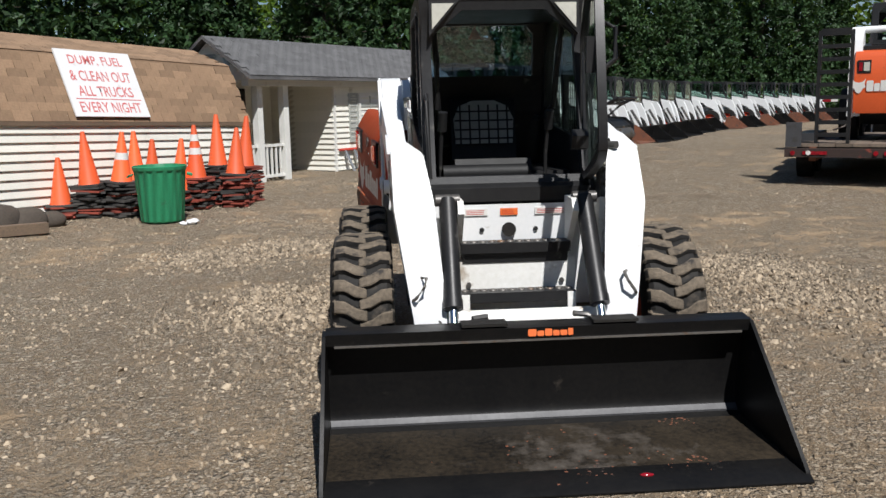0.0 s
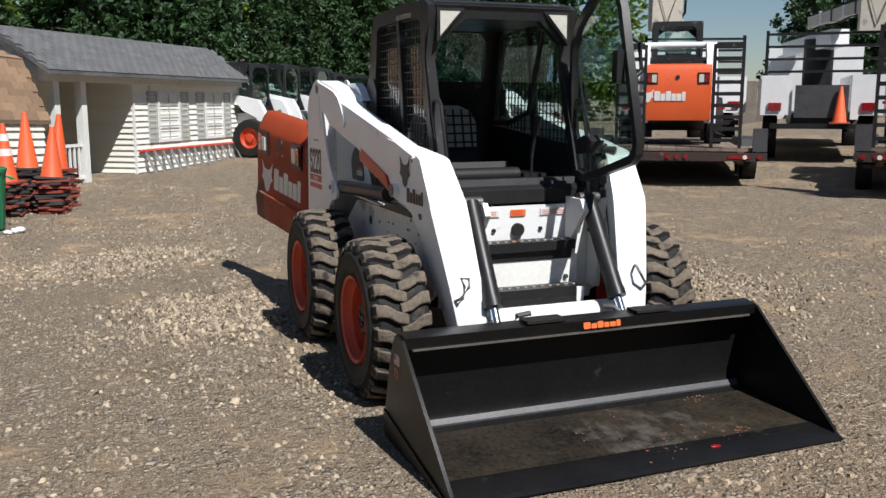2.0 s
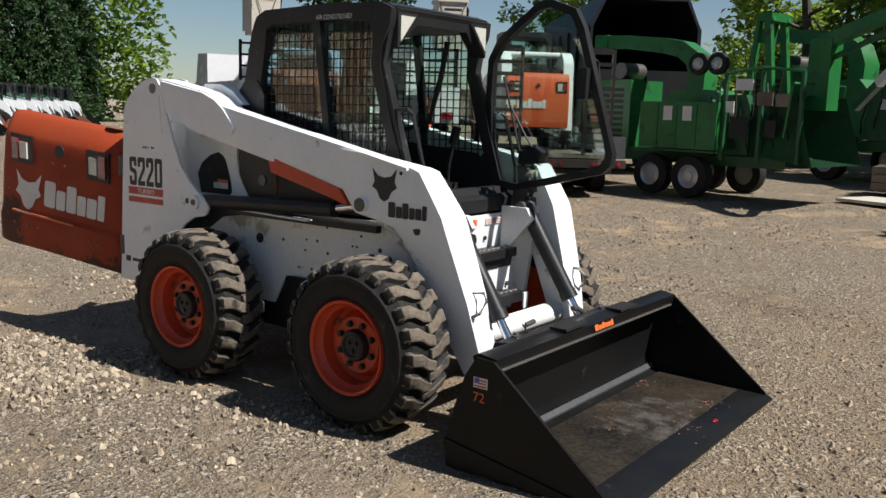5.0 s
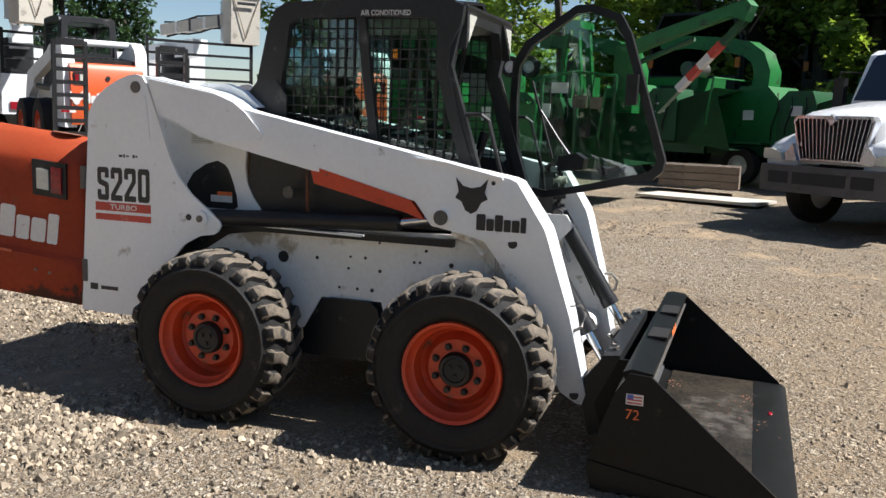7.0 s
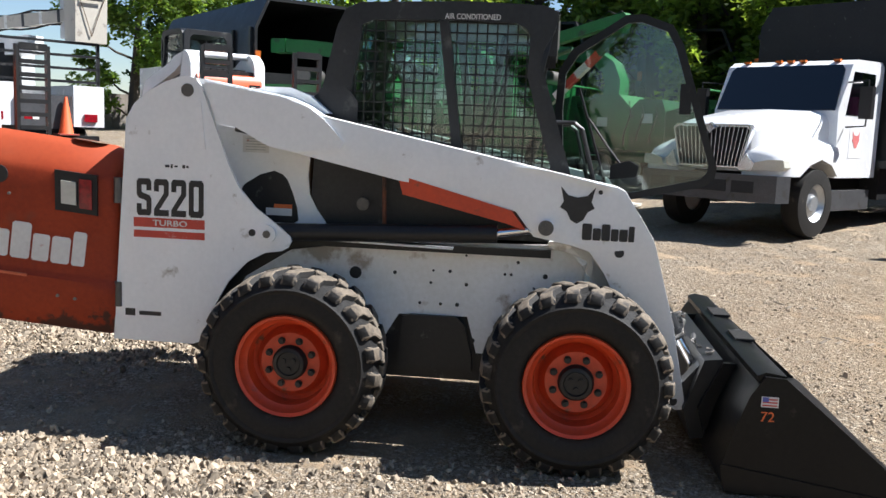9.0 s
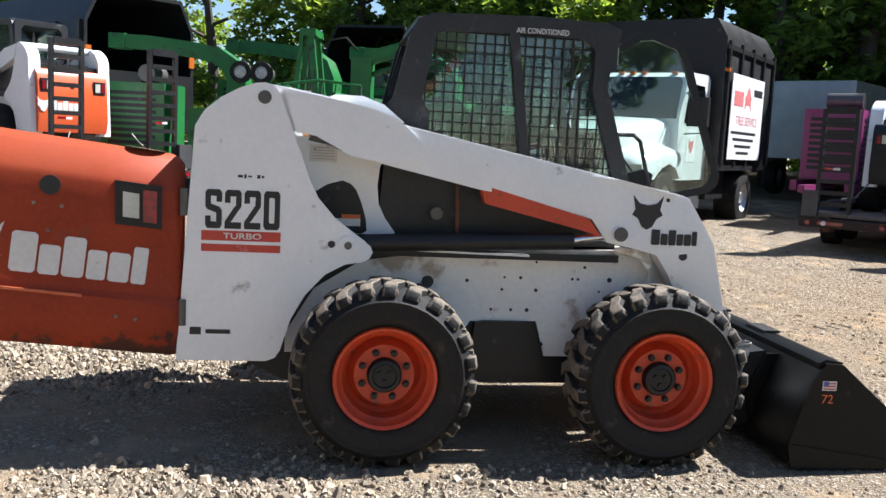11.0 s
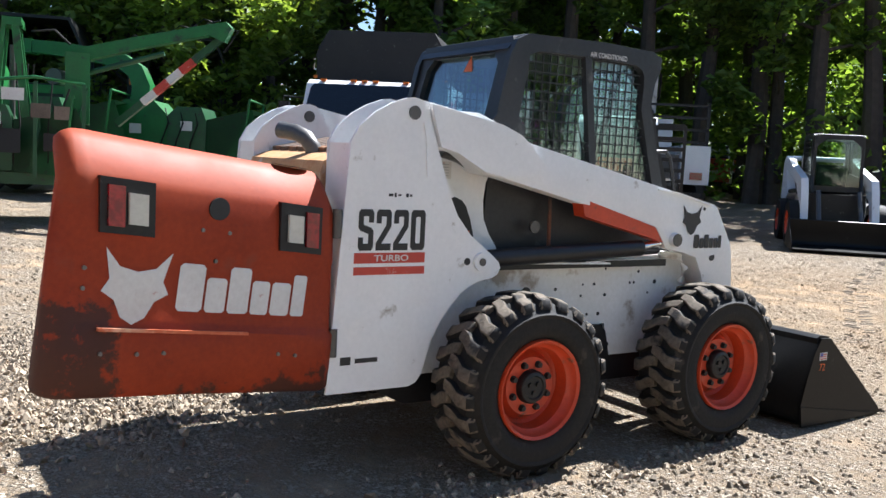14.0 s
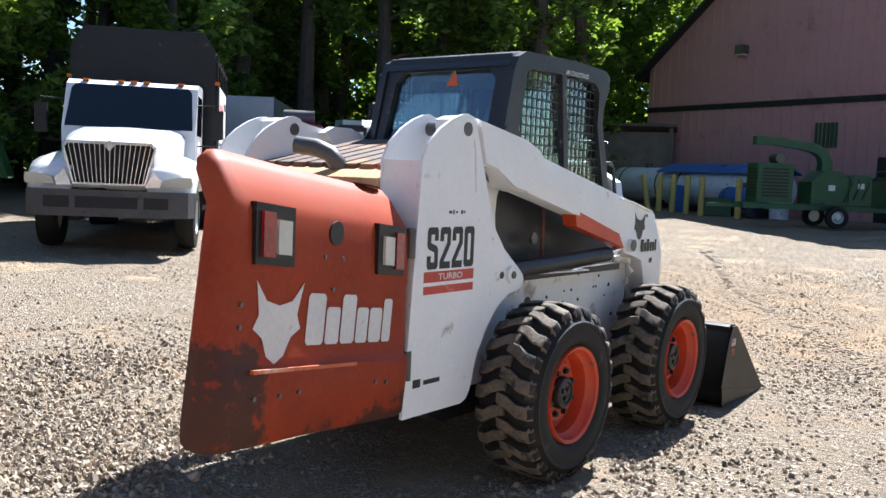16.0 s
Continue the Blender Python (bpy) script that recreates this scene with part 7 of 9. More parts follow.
    part("latch_hole", bm, DECAL_BLACK, tg)
    if mark:
        wordmark("brand_lettering", 0.52, 0.15, DECAL_WHITE, face_frame((0.12, 2.305, 0.82), (-1, 0, 0), (0, 0, 1)) @ pose(0.0, 0, 0), tg)
        emblem("badge", 0.2, DECAL_WHITE, face_frame((0.12, 2.305, 0.82), (-1, 0, 0), (0, 0, 1)) @ pose(-0.37, 0, 0), tg)
    if with_bucket:
        bm = bmesh.new()
        prism(bm, outer + inner, "x", -0.9, 0.9)
        bk = part("bucket", bm, BUCKET if with_bucket == 1 else RUST, ob, "empty steel bucket")
        for s in (-1, 1):
            bm = bmesh.new()
            prism(bm, SIDE, "x", *span(s, 0.89, 0.904))
            part("bucket_side", bm, BUCKET if with_bucket == 1 else RUST, bk)
    return ob


def heading(fx, fy):
    """Turn in degrees that points a machine's front (-y) along (fx, fy)."""
    return math.degrees(math.atan2(fx, -fy))


proto = yard_loader("white yard loader with black cab and dark bucket", ORANGE, "loaders parked in a row")
proto.matrix_world = on_ground(1.55, 16.2, heading(0.80, -0.60))
h = heading(0.82, -0.57)
for k, (x, y) in enumerate(((3.6, 18.6), (7.2, 23.3), (8.5, 25.6), (9.9, 28.0), (11.3, 30.4), (12.8, 32.7), (15.9, 35.9), (18.9, 39.1), (21.9, 42.3), (24.9, 45.5))):
    copy_thing(proto, on_ground(x, y, h + random.uniform(-5, 5)))
rusty = yard_loader("white yard loader with black cab and rusty brown bucket", ORANGE, "loaders parked in a row", with_bucket=2)
rusty.matrix_world = on_ground(6.0, 21.4, h + 4)
for x, y in ((2.5, 17.2), (14.4, 34.3), (17.4, 37.5), (20.4, 40.7), (23.4, 43.9)):
    copy_thing(rusty, on_ground(x, y, h + random.uniform(-4, 8)))



RUST_DARK = mat("dark_rusted_steel", (0.042, 0.022, 0.017), (0.024, 0.017, 0.015), rough=0.85, bump=0.3, wear=(0.25, 0.05, 0.03), wear_amount=0.2)


def brush_mulcher(m):
    """Drum cutter attachment with a push frame of bars, standing on the ground."""
    t = thing("brush_mulcher", "black drum brush cutter attachment with tubular push frame", "attachment", m=m)
    bm = bmesh.new()
    prism(bm, [(-0.30, 0.05), (-0.42, 0.22), (-0.40, 0.50), (-0.20, 0.66), (0.25, 0.70), (0.42, 0.45), (0.42, 0.08)], "x", -0.80, 0.80)
    hs = part("housing", bm, BLACK, t, "black drum housing", 0.02, 2)
    for s in (-1, 1):
        bm = bmesh.new()
        prism(bm, [(-0.36, 0.03), (-0.50, 0.20), (-0.48, 0.52), (-0.24, 0.72), (0.30, 0.76), (0.48, 0.48), (0.48, 0.04)], "x", *span(s, 0.80, 0.83))
        sd = part("side_plate", bm, BLACK, t, "", 0.006, 1)
        bm = bmesh.new()
        box(bm, *span(s, 0.831, 0.834), -0.10, 0.30, 0.36, 0.52)
        lb = part("warning_label", bm, DECAL_WHITE, sd)
        bm = bmesh.new()
        box(bm, *span(s, 0.8342, 0.8352), -0.10, 0.30, 0.49, 0.52)
        part("label_band", bm, DECAL_RED, lb)
        bm = bmesh.new()
        tube(bm, [(s * 0.70, 0.30, 0.70), (s * 0.72, -0.10, 1.05), (s * 0.72, -0.55, 1.25)], 0.035, 8)
        part("push_arm", bm, BLACK, t)
    for y, z in ((-0.55, 1.25), (-0.20, 1.10)):
        bm = bmesh.new()
        cyl(bm, (-0.78, y, z), (0.78, y, z), 0.035, 10)
        part("push_bar", bm, BLACK, t)
    for k in range(3):
        bm = bmesh.new()
        tube(bm, [(-0.4 + 0.4 * k, -0.55, 1.25), (-0.4 + 0.4 * k, -0.20, 1.10)], 0.025, 6)
        part("frame_bar", bm, BLACK, t)
    bm = bmesh.new()
    cyl(bm, (-0.78, -0.32, 0.26), (0.78, -0.32, 0.26), 0.20, 16)
    dr = part("cutter_drum", bm, STEEL, t, "worn steel drum")
    for k in range(14):
        bm = bmesh.new()
        a = k * 2.4
        x = -0.72 + k * 0.11
        box(bm, x - 0.03, x + 0.03, -0.03, 0.03, 0.18, 0.26, Matrix.Translation((0, -0.32, 0.26)) @ Matrix.Rotation(a, 4, "X"))
        part("cutter_tooth", bm, BARE, dr)
    for k in range(3):
        bm = bmesh.new()
        tube(bm, [(-0.2 + 0.15 * k, 0.3, 0.72), (-0.15 + 0.15 * k, 0.45, 1.0), (-0.1 + 0.1 * k, 0.75, 0.95), (0.0, 1.0, 0.7)], 0.02, 6)
        part("hydraulic_hose", bm, RUBBER, t)


brush_mulcher(on_ground(5.75, 19.7, h))
bare = yard_loader("white yard loader with a brush cutter in front", ORANGE, "loaders parked in a row", with_bucket=0)
bare.matrix_world = on_ground(4.5, 20.3, h)
BRIGHT_ORANGE = mat("fresh_orange_paint", (0.66, 0.105, 0.025), (0.58, 0.09, 0.022), rough=0.35, wear=(0.3, 0.06, 0.02), wear_amount=0.1, coat=0.2)
hauled = yard_loader("white loader with bright orange tailgate carried on a trailer", BRIGHT_ORANGE, "loaders on trailers", with_bucket=0)
dark = yard_loader("white loader with black tailgate carried on a trailer", BLACK, "loaders on trailers", with_bucket=0, mark=False)
bm = bmesh.new()
box(bm, -0.3, 0.3, 2.29, 2.31, 0.72, 0.95)
part("paint_patch", bm, RIM, dark, "scratched orange patch")
front = yard_loader("white compact loader with black bucket facing the yard", ORANGE, "loaders at the wood's edge", mark=False)
front.matrix_world = on_ground(5.68, -11.03, heading(-0.69, 0.72))
far_red = yard_loader("white loader with dark red tailgate parked in the shade", DECAL_RED, "loaders at the wood's edge", with_bucket=0)
far_red.matrix_world = on_ground(19.8, -24.6, heading(0.62, -0.78))
copy_thing(far_red, on_ground(20.6, -27.4, heading(0.62, -0.78)))


# trailers: origin at the rear edge's middle, deck runs along +y
def trailer(label, width, length, ramp_dx, m, deck_z=0.72, ramp_h=1.72):
    t = thing("flatbed_trailer", label, "trailer", "equipment trailers", m=m)
    w = width / 2
    for s in (-1, 1):
        bm = bmesh.new()
        box(bm, *span(s, w * 0.72 - 0.05, w * 0.72 + 0.05), 0.0, length, deck_z - 0.26, deck_z - 0.05)
        part("frame_rail", bm, RUST, t, "rusty red frame rail", 0.006, 1)
        for y in (1.3, 2.15):
            simple_wheel(t, s * (w - 0.14), y, 0.36, 0.36, 0.24, ALUMINIUM, s, 24, False)
        bm = bmesh.new()
        prism(bm, [(0.85, deck_z - 0.02), (0.95, deck_z + 0.12), (2.5, deck_z + 0.12), (2.6, deck_z - 0.02), (2.55, deck_z - 0.02), (2.47, deck_z + 0.09), (0.98, deck_z + 0.09), (0.9, deck_z - 0.02)], "x", *span(s, w - 0.30, w))
        part("fender", bm, BLACK, t, "", 0.004, 1)
        bm = bmesh.new()
        box(bm, *span(s, w - 0.22, w), -0.02, 0.06, deck_z - 0.05, deck_z + 0.32)
        part("corner_post", bm, BUMPER, t, "", 0.006, 1)
        # ramp ladder standing upright
        r = new("ramp")
        r.parent = t
        cx = s * ramp_dx
        for e in (-0.22, 0.22):
            bm = bmesh.new()
            box(bm, cx + e - 0.025, cx + e + 0.025, 0.05, 0.13, deck_z, deck_z + ramp_h)
            part("ramp_rail", bm, BLACK, r, "black ramp rail", 0.004, 1)
        for k in range(9):
            bm = bmesh.new()
            z = deck_z + 0.10 + k * (ramp_h - 0.12) / 8.3
            prism(bm, [(0.045, z), (0.13, z), (0.13, z + 0.012), (0.06, z + 0.012), (0.06, z + (0.06 if k < 8 else 0.10)), (0.045, z + (0.06 if k < 8 else 0.10))], "x", cx - 0.20, cx + 0.20)
            part("ramp_rung", bm, BLACK, r)
        bm = bmesh.new()
        box(bm, cx - 0.15, cx - 0.03, 0.036, 0.045, deck_z + 0.62, deck_z + 0.655)
        part("reflector", bm, LENS_RED, r, "red reflector strip")
        bm = bmesh.new()
        box(bm, cx - 0.03, cx + 0.06, 0.036, 0.045, deck_z + 0.62, deck_z + 0.655)
        part("reflector", bm, DECAL_WHITE, r, "white reflector strip")
        bm = bmesh.new()
        box(bm, *span(s, w - 0.60, w - 0.26), -0.092, -0.082, deck_z - 0.16, deck_z - 0.11)
        part("reflector", bm, LENS_RED, t, "red reflector strip")
    bm = bmesh.new()
    box(bm, -w, w, -0.08, 0.04, deck_z - 0.20, deck_z - 0.07)
    rb = part("rear_bar", bm, RUST_DARK, t, "dark rusty rear bar with marker lamps", 0.006, 1)
    for k in range(7):
        x = (-w + 0.12, -w + 0.34, -0.14, 0.0, 0.14, w - 0.34, w - 0.12)[k]
        bm = bmesh.new()
        cyl(bm, (x, -0.10, deck_z - 0.135), (x, -0.07, deck_z - 0.135), 0.035, 12)
        part("marker_lamp", bm, LENS_RED if k not in (1, 5) else DECAL_WHITE, rb)
    n = 12
    bm = bmesh.new()
    box(bm, -0.05, 0.05, length, length + 1.3, 0.42, 0.52)
    part("drawbar", bm, RUST, t)
    bm = bmesh.new()
    box(bm, -0.9 * w, 0.9 * w, 0.3, length, 0.40, 0.46)
    part("axle_frame", bm, BLACK, t)
    pw = 2 * w / n
    bm = bmesh.new()
    box(bm, 0.004, pw - 0.004, 0.04, length, deck_z - 0.05, deck_z)
    me = mesh_of("deck_plank", bm, DECK)
    for k in range(n):
        share("deck_plank", me, t, pose(-w + k * pw, 0, 0))
    # securing chains
    for s in (-1, 1):
        bm = bmesh.new()
        tube(bm, [(s * 0.5, 0.5, deck_z + 0.45), (s * 0.62, 0.35, deck_z + 0.25), (s * 0.75, 0.12, deck_z + 0.2)], 0.012, 5)
        part("chain", bm, BARE, t)
    return t


def trailer_turn(ax, ay):
    """Turn in degrees that points +y along (ax, ay)."""
    return math.degrees(math.atan2(-ax, ay))


def load(prototype, tm, y, deck_z=0.72, first=False, front_away=True, tall=1.0):
    m = tm @ pose(0, y, deck_z, 0, 0, 180 if front_away else 0) @ Matrix.Diagonal((1, 1, tall, 1))
    if first:
        prototype.matrix_world = m
    else:
        copy_thing(prototype, m)


t1 = on_ground(6.73, 7.86, trailer_turn(0.56, 0.83))
trailer("equipment trailer with rusty frame and upright black ramps", 2.8, 4.6, 0.76, t1, 0.62, 1.66)
load(hauled, t1, 3.1, 0.57, first=True, tall=1.09)
t2 = on_ground(8.88, 4.57, trailer_turn(0.734, 0.679))
trailer("equipment trailer with rusty frame and upright black ramps", 2.45, 4.6, 0.76, t2)
load(hauled, t2, 3.6, 0.66)
t3 = on_ground(6.42, -6.15, trailer_turn(0.70, -0.71))
trailer("equipment trailer with rusty frame and upright black ramps", 2.5, 4.8, 0.85, t3, 0.55, 1.48)
load(dark, t3, 3.0, 0.55, first=True)


# dump truck: front axle at the origin, front towards -y
def dump_truck(m):
    t = thing("dump_truck", "white conventional dump truck with high black chip body", "truck", m=m)
    for s in (-1, 1):
        simple_wheel(t, s * 1.0, 0.0, 0.50, 0.50, 0.28, ALUMINIUM, s, 32, False)
        simple_wheel(t, s * 0.98, 3.9, 0.50, 0.50, 0.45, ALUMINIUM, s, 32, False)
    bm = bmesh.new()
    for s in (-1, 1):
        box(bm, *span(s, 0.36, 0.46), -0.9, 5.2, 0.62, 0.88)
    part("chassis", bm, BLACK, t)
    # hood: lofted from grille to cowl
    bm = bmesh.new()
    secs = []
    for y, w, z0, z1, r in ((-0.92, 0.60, 0.92, 1.52, 0.10), (-0.80, 0.68, 0.90, 1.62, 0.12), (-0.3, 0.78, 0.90, 1.70, 0.14), (0.35, 0.86, 0.9, 1.80, 0.16), (0.75, 0.92, 0.9, 1.84, 0.16)):
        ring = [(-w, z0), (-w, z1 - r), (-w + r * 0.4, z1 - r * 0.4), (-w + r * 1.4, z1), (0, z1 + 0.02), (w - r * 1.4, z1), (w - r * 0.4, z1 - r * 0.4), (w, z1 - r), (w, z0)]
        secs.append([bm.verts.new((x, y, z)) for x, z in ring])
    for a, b in zip(secs, secs[1:]):
        for i in range(len(a) - 1):
            bm.faces.new((a[i], a[i + 1], b[i + 1], b[i]))
    bm.faces.new(secs[0])
    hd = part("hood", bm, TRUCK_WHITE, t, "white sloping hood")
    # fenders: swelling shells cut by the wheel arch, with slim lamps at their corners
    for s in (-1, 1):
        bm = bmesh.new()
        rows_ = []
        for y, top, out in ((-0.98, 1.10, 1.02), (-0.94, 1.17, 1.10), (-0.80, 1.26, 1.15), (-0.58, 1.335, 1.17), (-0.30, 1.39, 1.17), (0.0, 1.415, 1.17), (0.30, 1.41, 1.17), (0.52, 1.38, 1.16), (0.66, 1.33, 1.13)):
            low = 0.50 + math.sqrt(max(0.0, 0.62 ** 2 - y * y)) if abs(y) < 0.6 else 0.88
            low = max(0.88, low)
            rows_.append([bm.verts.new((s * x, y, z)) for x, z in ((0.52, low), (0.52, top + 0.04), (0.74, top + 0.03), (0.94, top - 0.005), (out - 0.04, top - 0.08), (out, top - 0.18 if top - 0.18 > low else low + 0.01), (out, low))])
        for p_, q_ in zip(rows_, rows_[1:]):
            for i in range(6):
                bm.faces.new((p_[i], p_[i + 1], q_[i + 1], q_[i]))
            bm.faces.new((p_[6], p_[0], q_[0], q_[6]))
        bm.faces.new(rows_[0])
        bm.faces.new(rows_[-1])
        bmesh.ops.recalc_face_normals(bm, faces=bm.faces)
        part("fender", bm, TRUCK_WHITE, t, "white rounded fender").data.set_sharp_from_angle(angle=radians(55))
        bm = bmesh.new()
        prism(bm, [(s * 0.72, 0.955), (s * 0.76, 1.055), (s * 0.95, 1.10), (s * 1.13, 1.10), (s * 1.15, 1.0), (s * 1.12, 0.955)], "y", -1.075, -0.86)
        for v in bm.verts:
            v.co.y += 0.35 * max(0.0, abs(v.co.x) - 0.86)
        part("headlamp", bm, LENS_CLEAR, t, "clouded headlamp", 0.012, 2)
        bm = bmesh.new()
        prism(bm, [(s * 0.50, 0.94), (s * 0.60, 1.18), (s * 0.66, 1.10), (s * 0.73, 1.045), (s * 0.70, 0.94)], "y", -1.035, -0.88)
        part("corner_trim", bm, CHROME_TRIM, t, "bright trim between grille and lamp", 0.012, 2)
        # mirrors
        mr = new("door_mirror")
        mr.parent = t
        bm = bmesh.new()
        tube(bm, [(s * 1.02, 0.85, 2.25), (s * 1.38, 0.75, 2.27), (s * 1.40, 0.75, 1.95), (s * 1.38, 0.76, 1.62), (s * 1.05, 0.85, 1.60)], 0.014, 6)
        part("mirror_arm", bm, BLACK, mr)
        bm = bmesh.new()
        box(bm, *span(s, 1.28, 1.46), 0.72, 0.82, 1.72, 2.18)
        part("mirror_head", bm, BLACK, mr, "", 0.02, 2)
    # grille
    gr = new("grille")
    gr.parent = t
    bm = bmesh.new()
    GO = [(-0.50, 0.96), (-0.64, 1.50), (-0.58, 1.565), (0.58, 1.565), (0.64, 1.50), (0.50, 0.96)]
    GI = [(-0.475, 0.985), (-0.605, 1.475), (-0.565, 1.525), (0.565, 1.525), (0.605, 1.475), (0.475, 0.985)]
    ring_prism(bm, GO, GI, "y", -1.0, -0.88)
    part("grille_surround", bm, CHROME_TRIM, gr, "chromed grille surround", 0.012, 2)
    bm = bmesh.new()
    prism(bm, GI, "y", -0.93, -0.90)
    part("grille_back", bm, DARKROOM, gr)
    for k in range(17):
        x = -0.50 + k * 0.0625
        bm = bmesh.new()
        prism(bm, [(x * 0.90 - 0.006, 0.98), (x * 1.13 - 0.006, 1.527), (x * 1.13 + 0.006, 1.527), (x * 0.90 + 0.006, 0.98)], "y", -0.975, -0.93)
        part("grille_bar", bm, CHROME_TRIM, gr)
    bm = bmesh.new()
    prism(bm, [(0, 1.43), (-0.075, 1.51), (0, 1.59), (0.075, 1.51)], "y", -1.03, -0.98)
    part("hood_emblem", bm, CHROME_TRIM, gr)
    # bumper
    bm = bmesh.new()
    top = [(-1.16, -0.80), (-1.10, -1.05), (-0.85, -1.18), (0.85, -1.18), (1.10, -1.05), (1.16, -0.80), (1.05, -0.80), (0.8, -1.05), (-0.8, -1.05), (-1.05, -0.80)]
    prism(bm, top, "z", 0.52, 0.885)
    bp = part("bumper", bm, BUMPER, t, "dull grey steel bumper", 0.02, 2)
    for x0, x1 in ((-0.84, -0.50), (-0.42, 0.42), (0.50, 0.84)):
        bm = bmesh.new()
        box(bm, x0, x1, -1.19 if abs(x0 + x1) < 0.1 else -1.182, -1.0, 0.64, 0.80)
        part("bumper_slot", bm, DARKROOM, bp, "", 0.02, 2)
    # cab
    bm = bmesh.new()
    prism(bm, [(0.70, 0.85), (0.62, 1.82), (0.95, 2.52), (1.10, 2.60), (1.90, 2.62), (2.0, 2.55), (2.0, 0.85)], "x", -1.03, 1.03)
    cb = part("cab", bm, TRUCK_WHITE, t, "white cab", 0.05, 3)
    bm = bmesh.new()
    prism(bm, [(-0.985, -0.02), (-0.94, 0.66), (-0.88, 0.735), (0.88, 0.735), (0.94, 0.66), (0.985, -0.02)], "z", 0.0, 0.012)
    ws = part("windscreen", bm, GLASS_DARK, cb, "dark raked windscreen")
    up = Vector((0, 0.33, 0.70))
    ws.matrix_local = face_frame((0, 0.625, 1.85), (1, 0, 0), up)
    for s in (-1, 1):
        bm = bmesh.new()
        prism(bm, [(0.86, 1.78), (1.02, 2.42), (1.72, 2.42), (1.72, 1.78)], "x", *span(s, 1.03, 1.036))
        part("side_window", bm, GLASS_DARK, cb, "dark side window")
        bm = bmesh.new()
        prism(bm, [(1.05, 1.15), (1.05, 1.55), (1.15, 1.68), (1.45, 1.68), (1.45, 1.15)], "x", *span(s, 1.03, 1.034))
        part("door_emblem", bm, SIGN_WHITE, cb)
        bm = bmesh.new()
        emb = emblem("door_badge", 0.25, SIGN_RED, face_frame((s * 1.036, 1.25, 1.42), (0, 1 if s > 0 else -1, 0), (0, 0, 1)), cb)
        bm.free()
        bm = bmesh.new()
        prism(bm, [(0.45, 0.36), (0.45, 0.66), (1.9, 0.66), (1.9, 0.36)], "x", *span(s, 0.75, 1.02))
        part("fuel_tank", bm, BUMPER, t, "", 0.06, 3)
        bm = bmesh.new()
        box(bm, *span(s, 0.74, 1.04), 2.15, 3.1, 0.5, 1.08)
        part("tool_box", bm, BLACK, t, "", 0.01, 1)
    for k in range(5):
        x = (-0.75, -0.2, 0.0, 0.2, 0.75)[k]
        bm = bmesh.new()
        box(bm, x - 0.05, x + 0.05, 1.0, 1.06, 2.575, 2.612)
        part("roof_lamp", bm, LENS_AMBER, cb, "", 0.01, 1)
    bm = bmesh.new()
    box(bm, 0.6, 0.62, 0.3, 0.6, 1.45, 1.62)
    part("hood_vent", bm, DARKROOM, hd)
    # chip body
    bd = new("chip_body")
    bd.parent = t
    bm = bmesh.new()
    prism(bm, [(-1.22, 1.12), (-1.22, 3.30), (-1.02, 3.62), (1.02, 3.62), (1.22, 3.30), (1.22, 1.12)], "y", 2.12, 5.10)
    part("body_shell", bm, BLACK, bd, "black steel chip body", 0.02, 1)
    for s in (-1, 1):
        for k in range(5):
            y = 2.2 + k * 0.70
            bm = bmesh.new()
            box(bm, *span(s, 1.22, 1.27), y, y + 0.08, 1.12, 3.25)
            part("body_stake", bm, BLACK, bd)
        bm = bmesh.new()
        box(bm, *span(s, 1.215, 1.26), 2.12, 5.10, 3.10, 3.18)
        part("body_rail", bm, BLACK, bd)
        sb = new("side_sign")
        sb.parent = bd
        bm = bmesh.new()
        box(bm, *span(s, 1.275, 1.29), 2.40, 4.35, 1.22, 2.72)
        part("sign_board", bm, SIGN_WHITE, sb, "white company board", 0.003, 1)
        right = (0, 1, 0) if s > 0 else (0, -1, 0)

        def bars(name, mt, items):
            for y, z, w, hh in items:
                bm = bmesh.new()
                box(bm, *span(s, 1.2905, 1.293), y - w / 2, y + w / 2, z - hh / 2, z + hh / 2)
                part(name, bm, mt, sb)
        flip = 1 if s > 0 else -1
        c = 3.375

        def yy(u):
            return c + flip * u
        lettering("sign_text", "TREE SERVICE", 0.16, SIGN_RED, face_frame((s * 1.291, c, 1.92), right, (0, 0, 1)), sb, width=1.30)
        emblem("tree_mark", 0.42, SIGN_RED, face_frame((s * 1.291, yy(0.0), 2.32), right, (0, 0, 1)) @ pose(0, 0, 0, 0, 0, 180), sb)
        bars("name_bar", SIGN_RED, ((yy(-0.56), 2.30, 0.54, 0.26),))
        bars("number_bar", DECAL_BLACK, ((yy(0.60), 2.46, 0.54, 0.13),))
        bars("small_print", DECAL_BLACK, tuple((yy(-0.12), 1.70 - k * 0.12, 1.5 - 0.25 * k, 0.05) for k in range(4)))
        bm = bmesh.new()
        box(bm, *span(s, 1.22, 1.30), 2.12, 2.2, 2.72, 2.78)
        part("marker_lamp", bm, LENS_AMBER, bd)
    bm = bmesh.new()
    box(bm, -1.2, 1.2, 2.0, 2.12, 1.0, 1.12)
    part("body_sill", bm, BLACK, bd)
    for s in (-1, 1):
        bm = bmesh.new()
        box(bm, *span(s, 1.14, 1.24), 2.1, 5.0, 1.02, 1.12)
        part("side_marker_rail", bm, BLACK, bd)
    return t


dump_truck(on_ground(9.15, -2.80, heading(-0.745, 0.667)) @ Matrix.Diagonal((0.98, 1.04, 1.0, 1)))


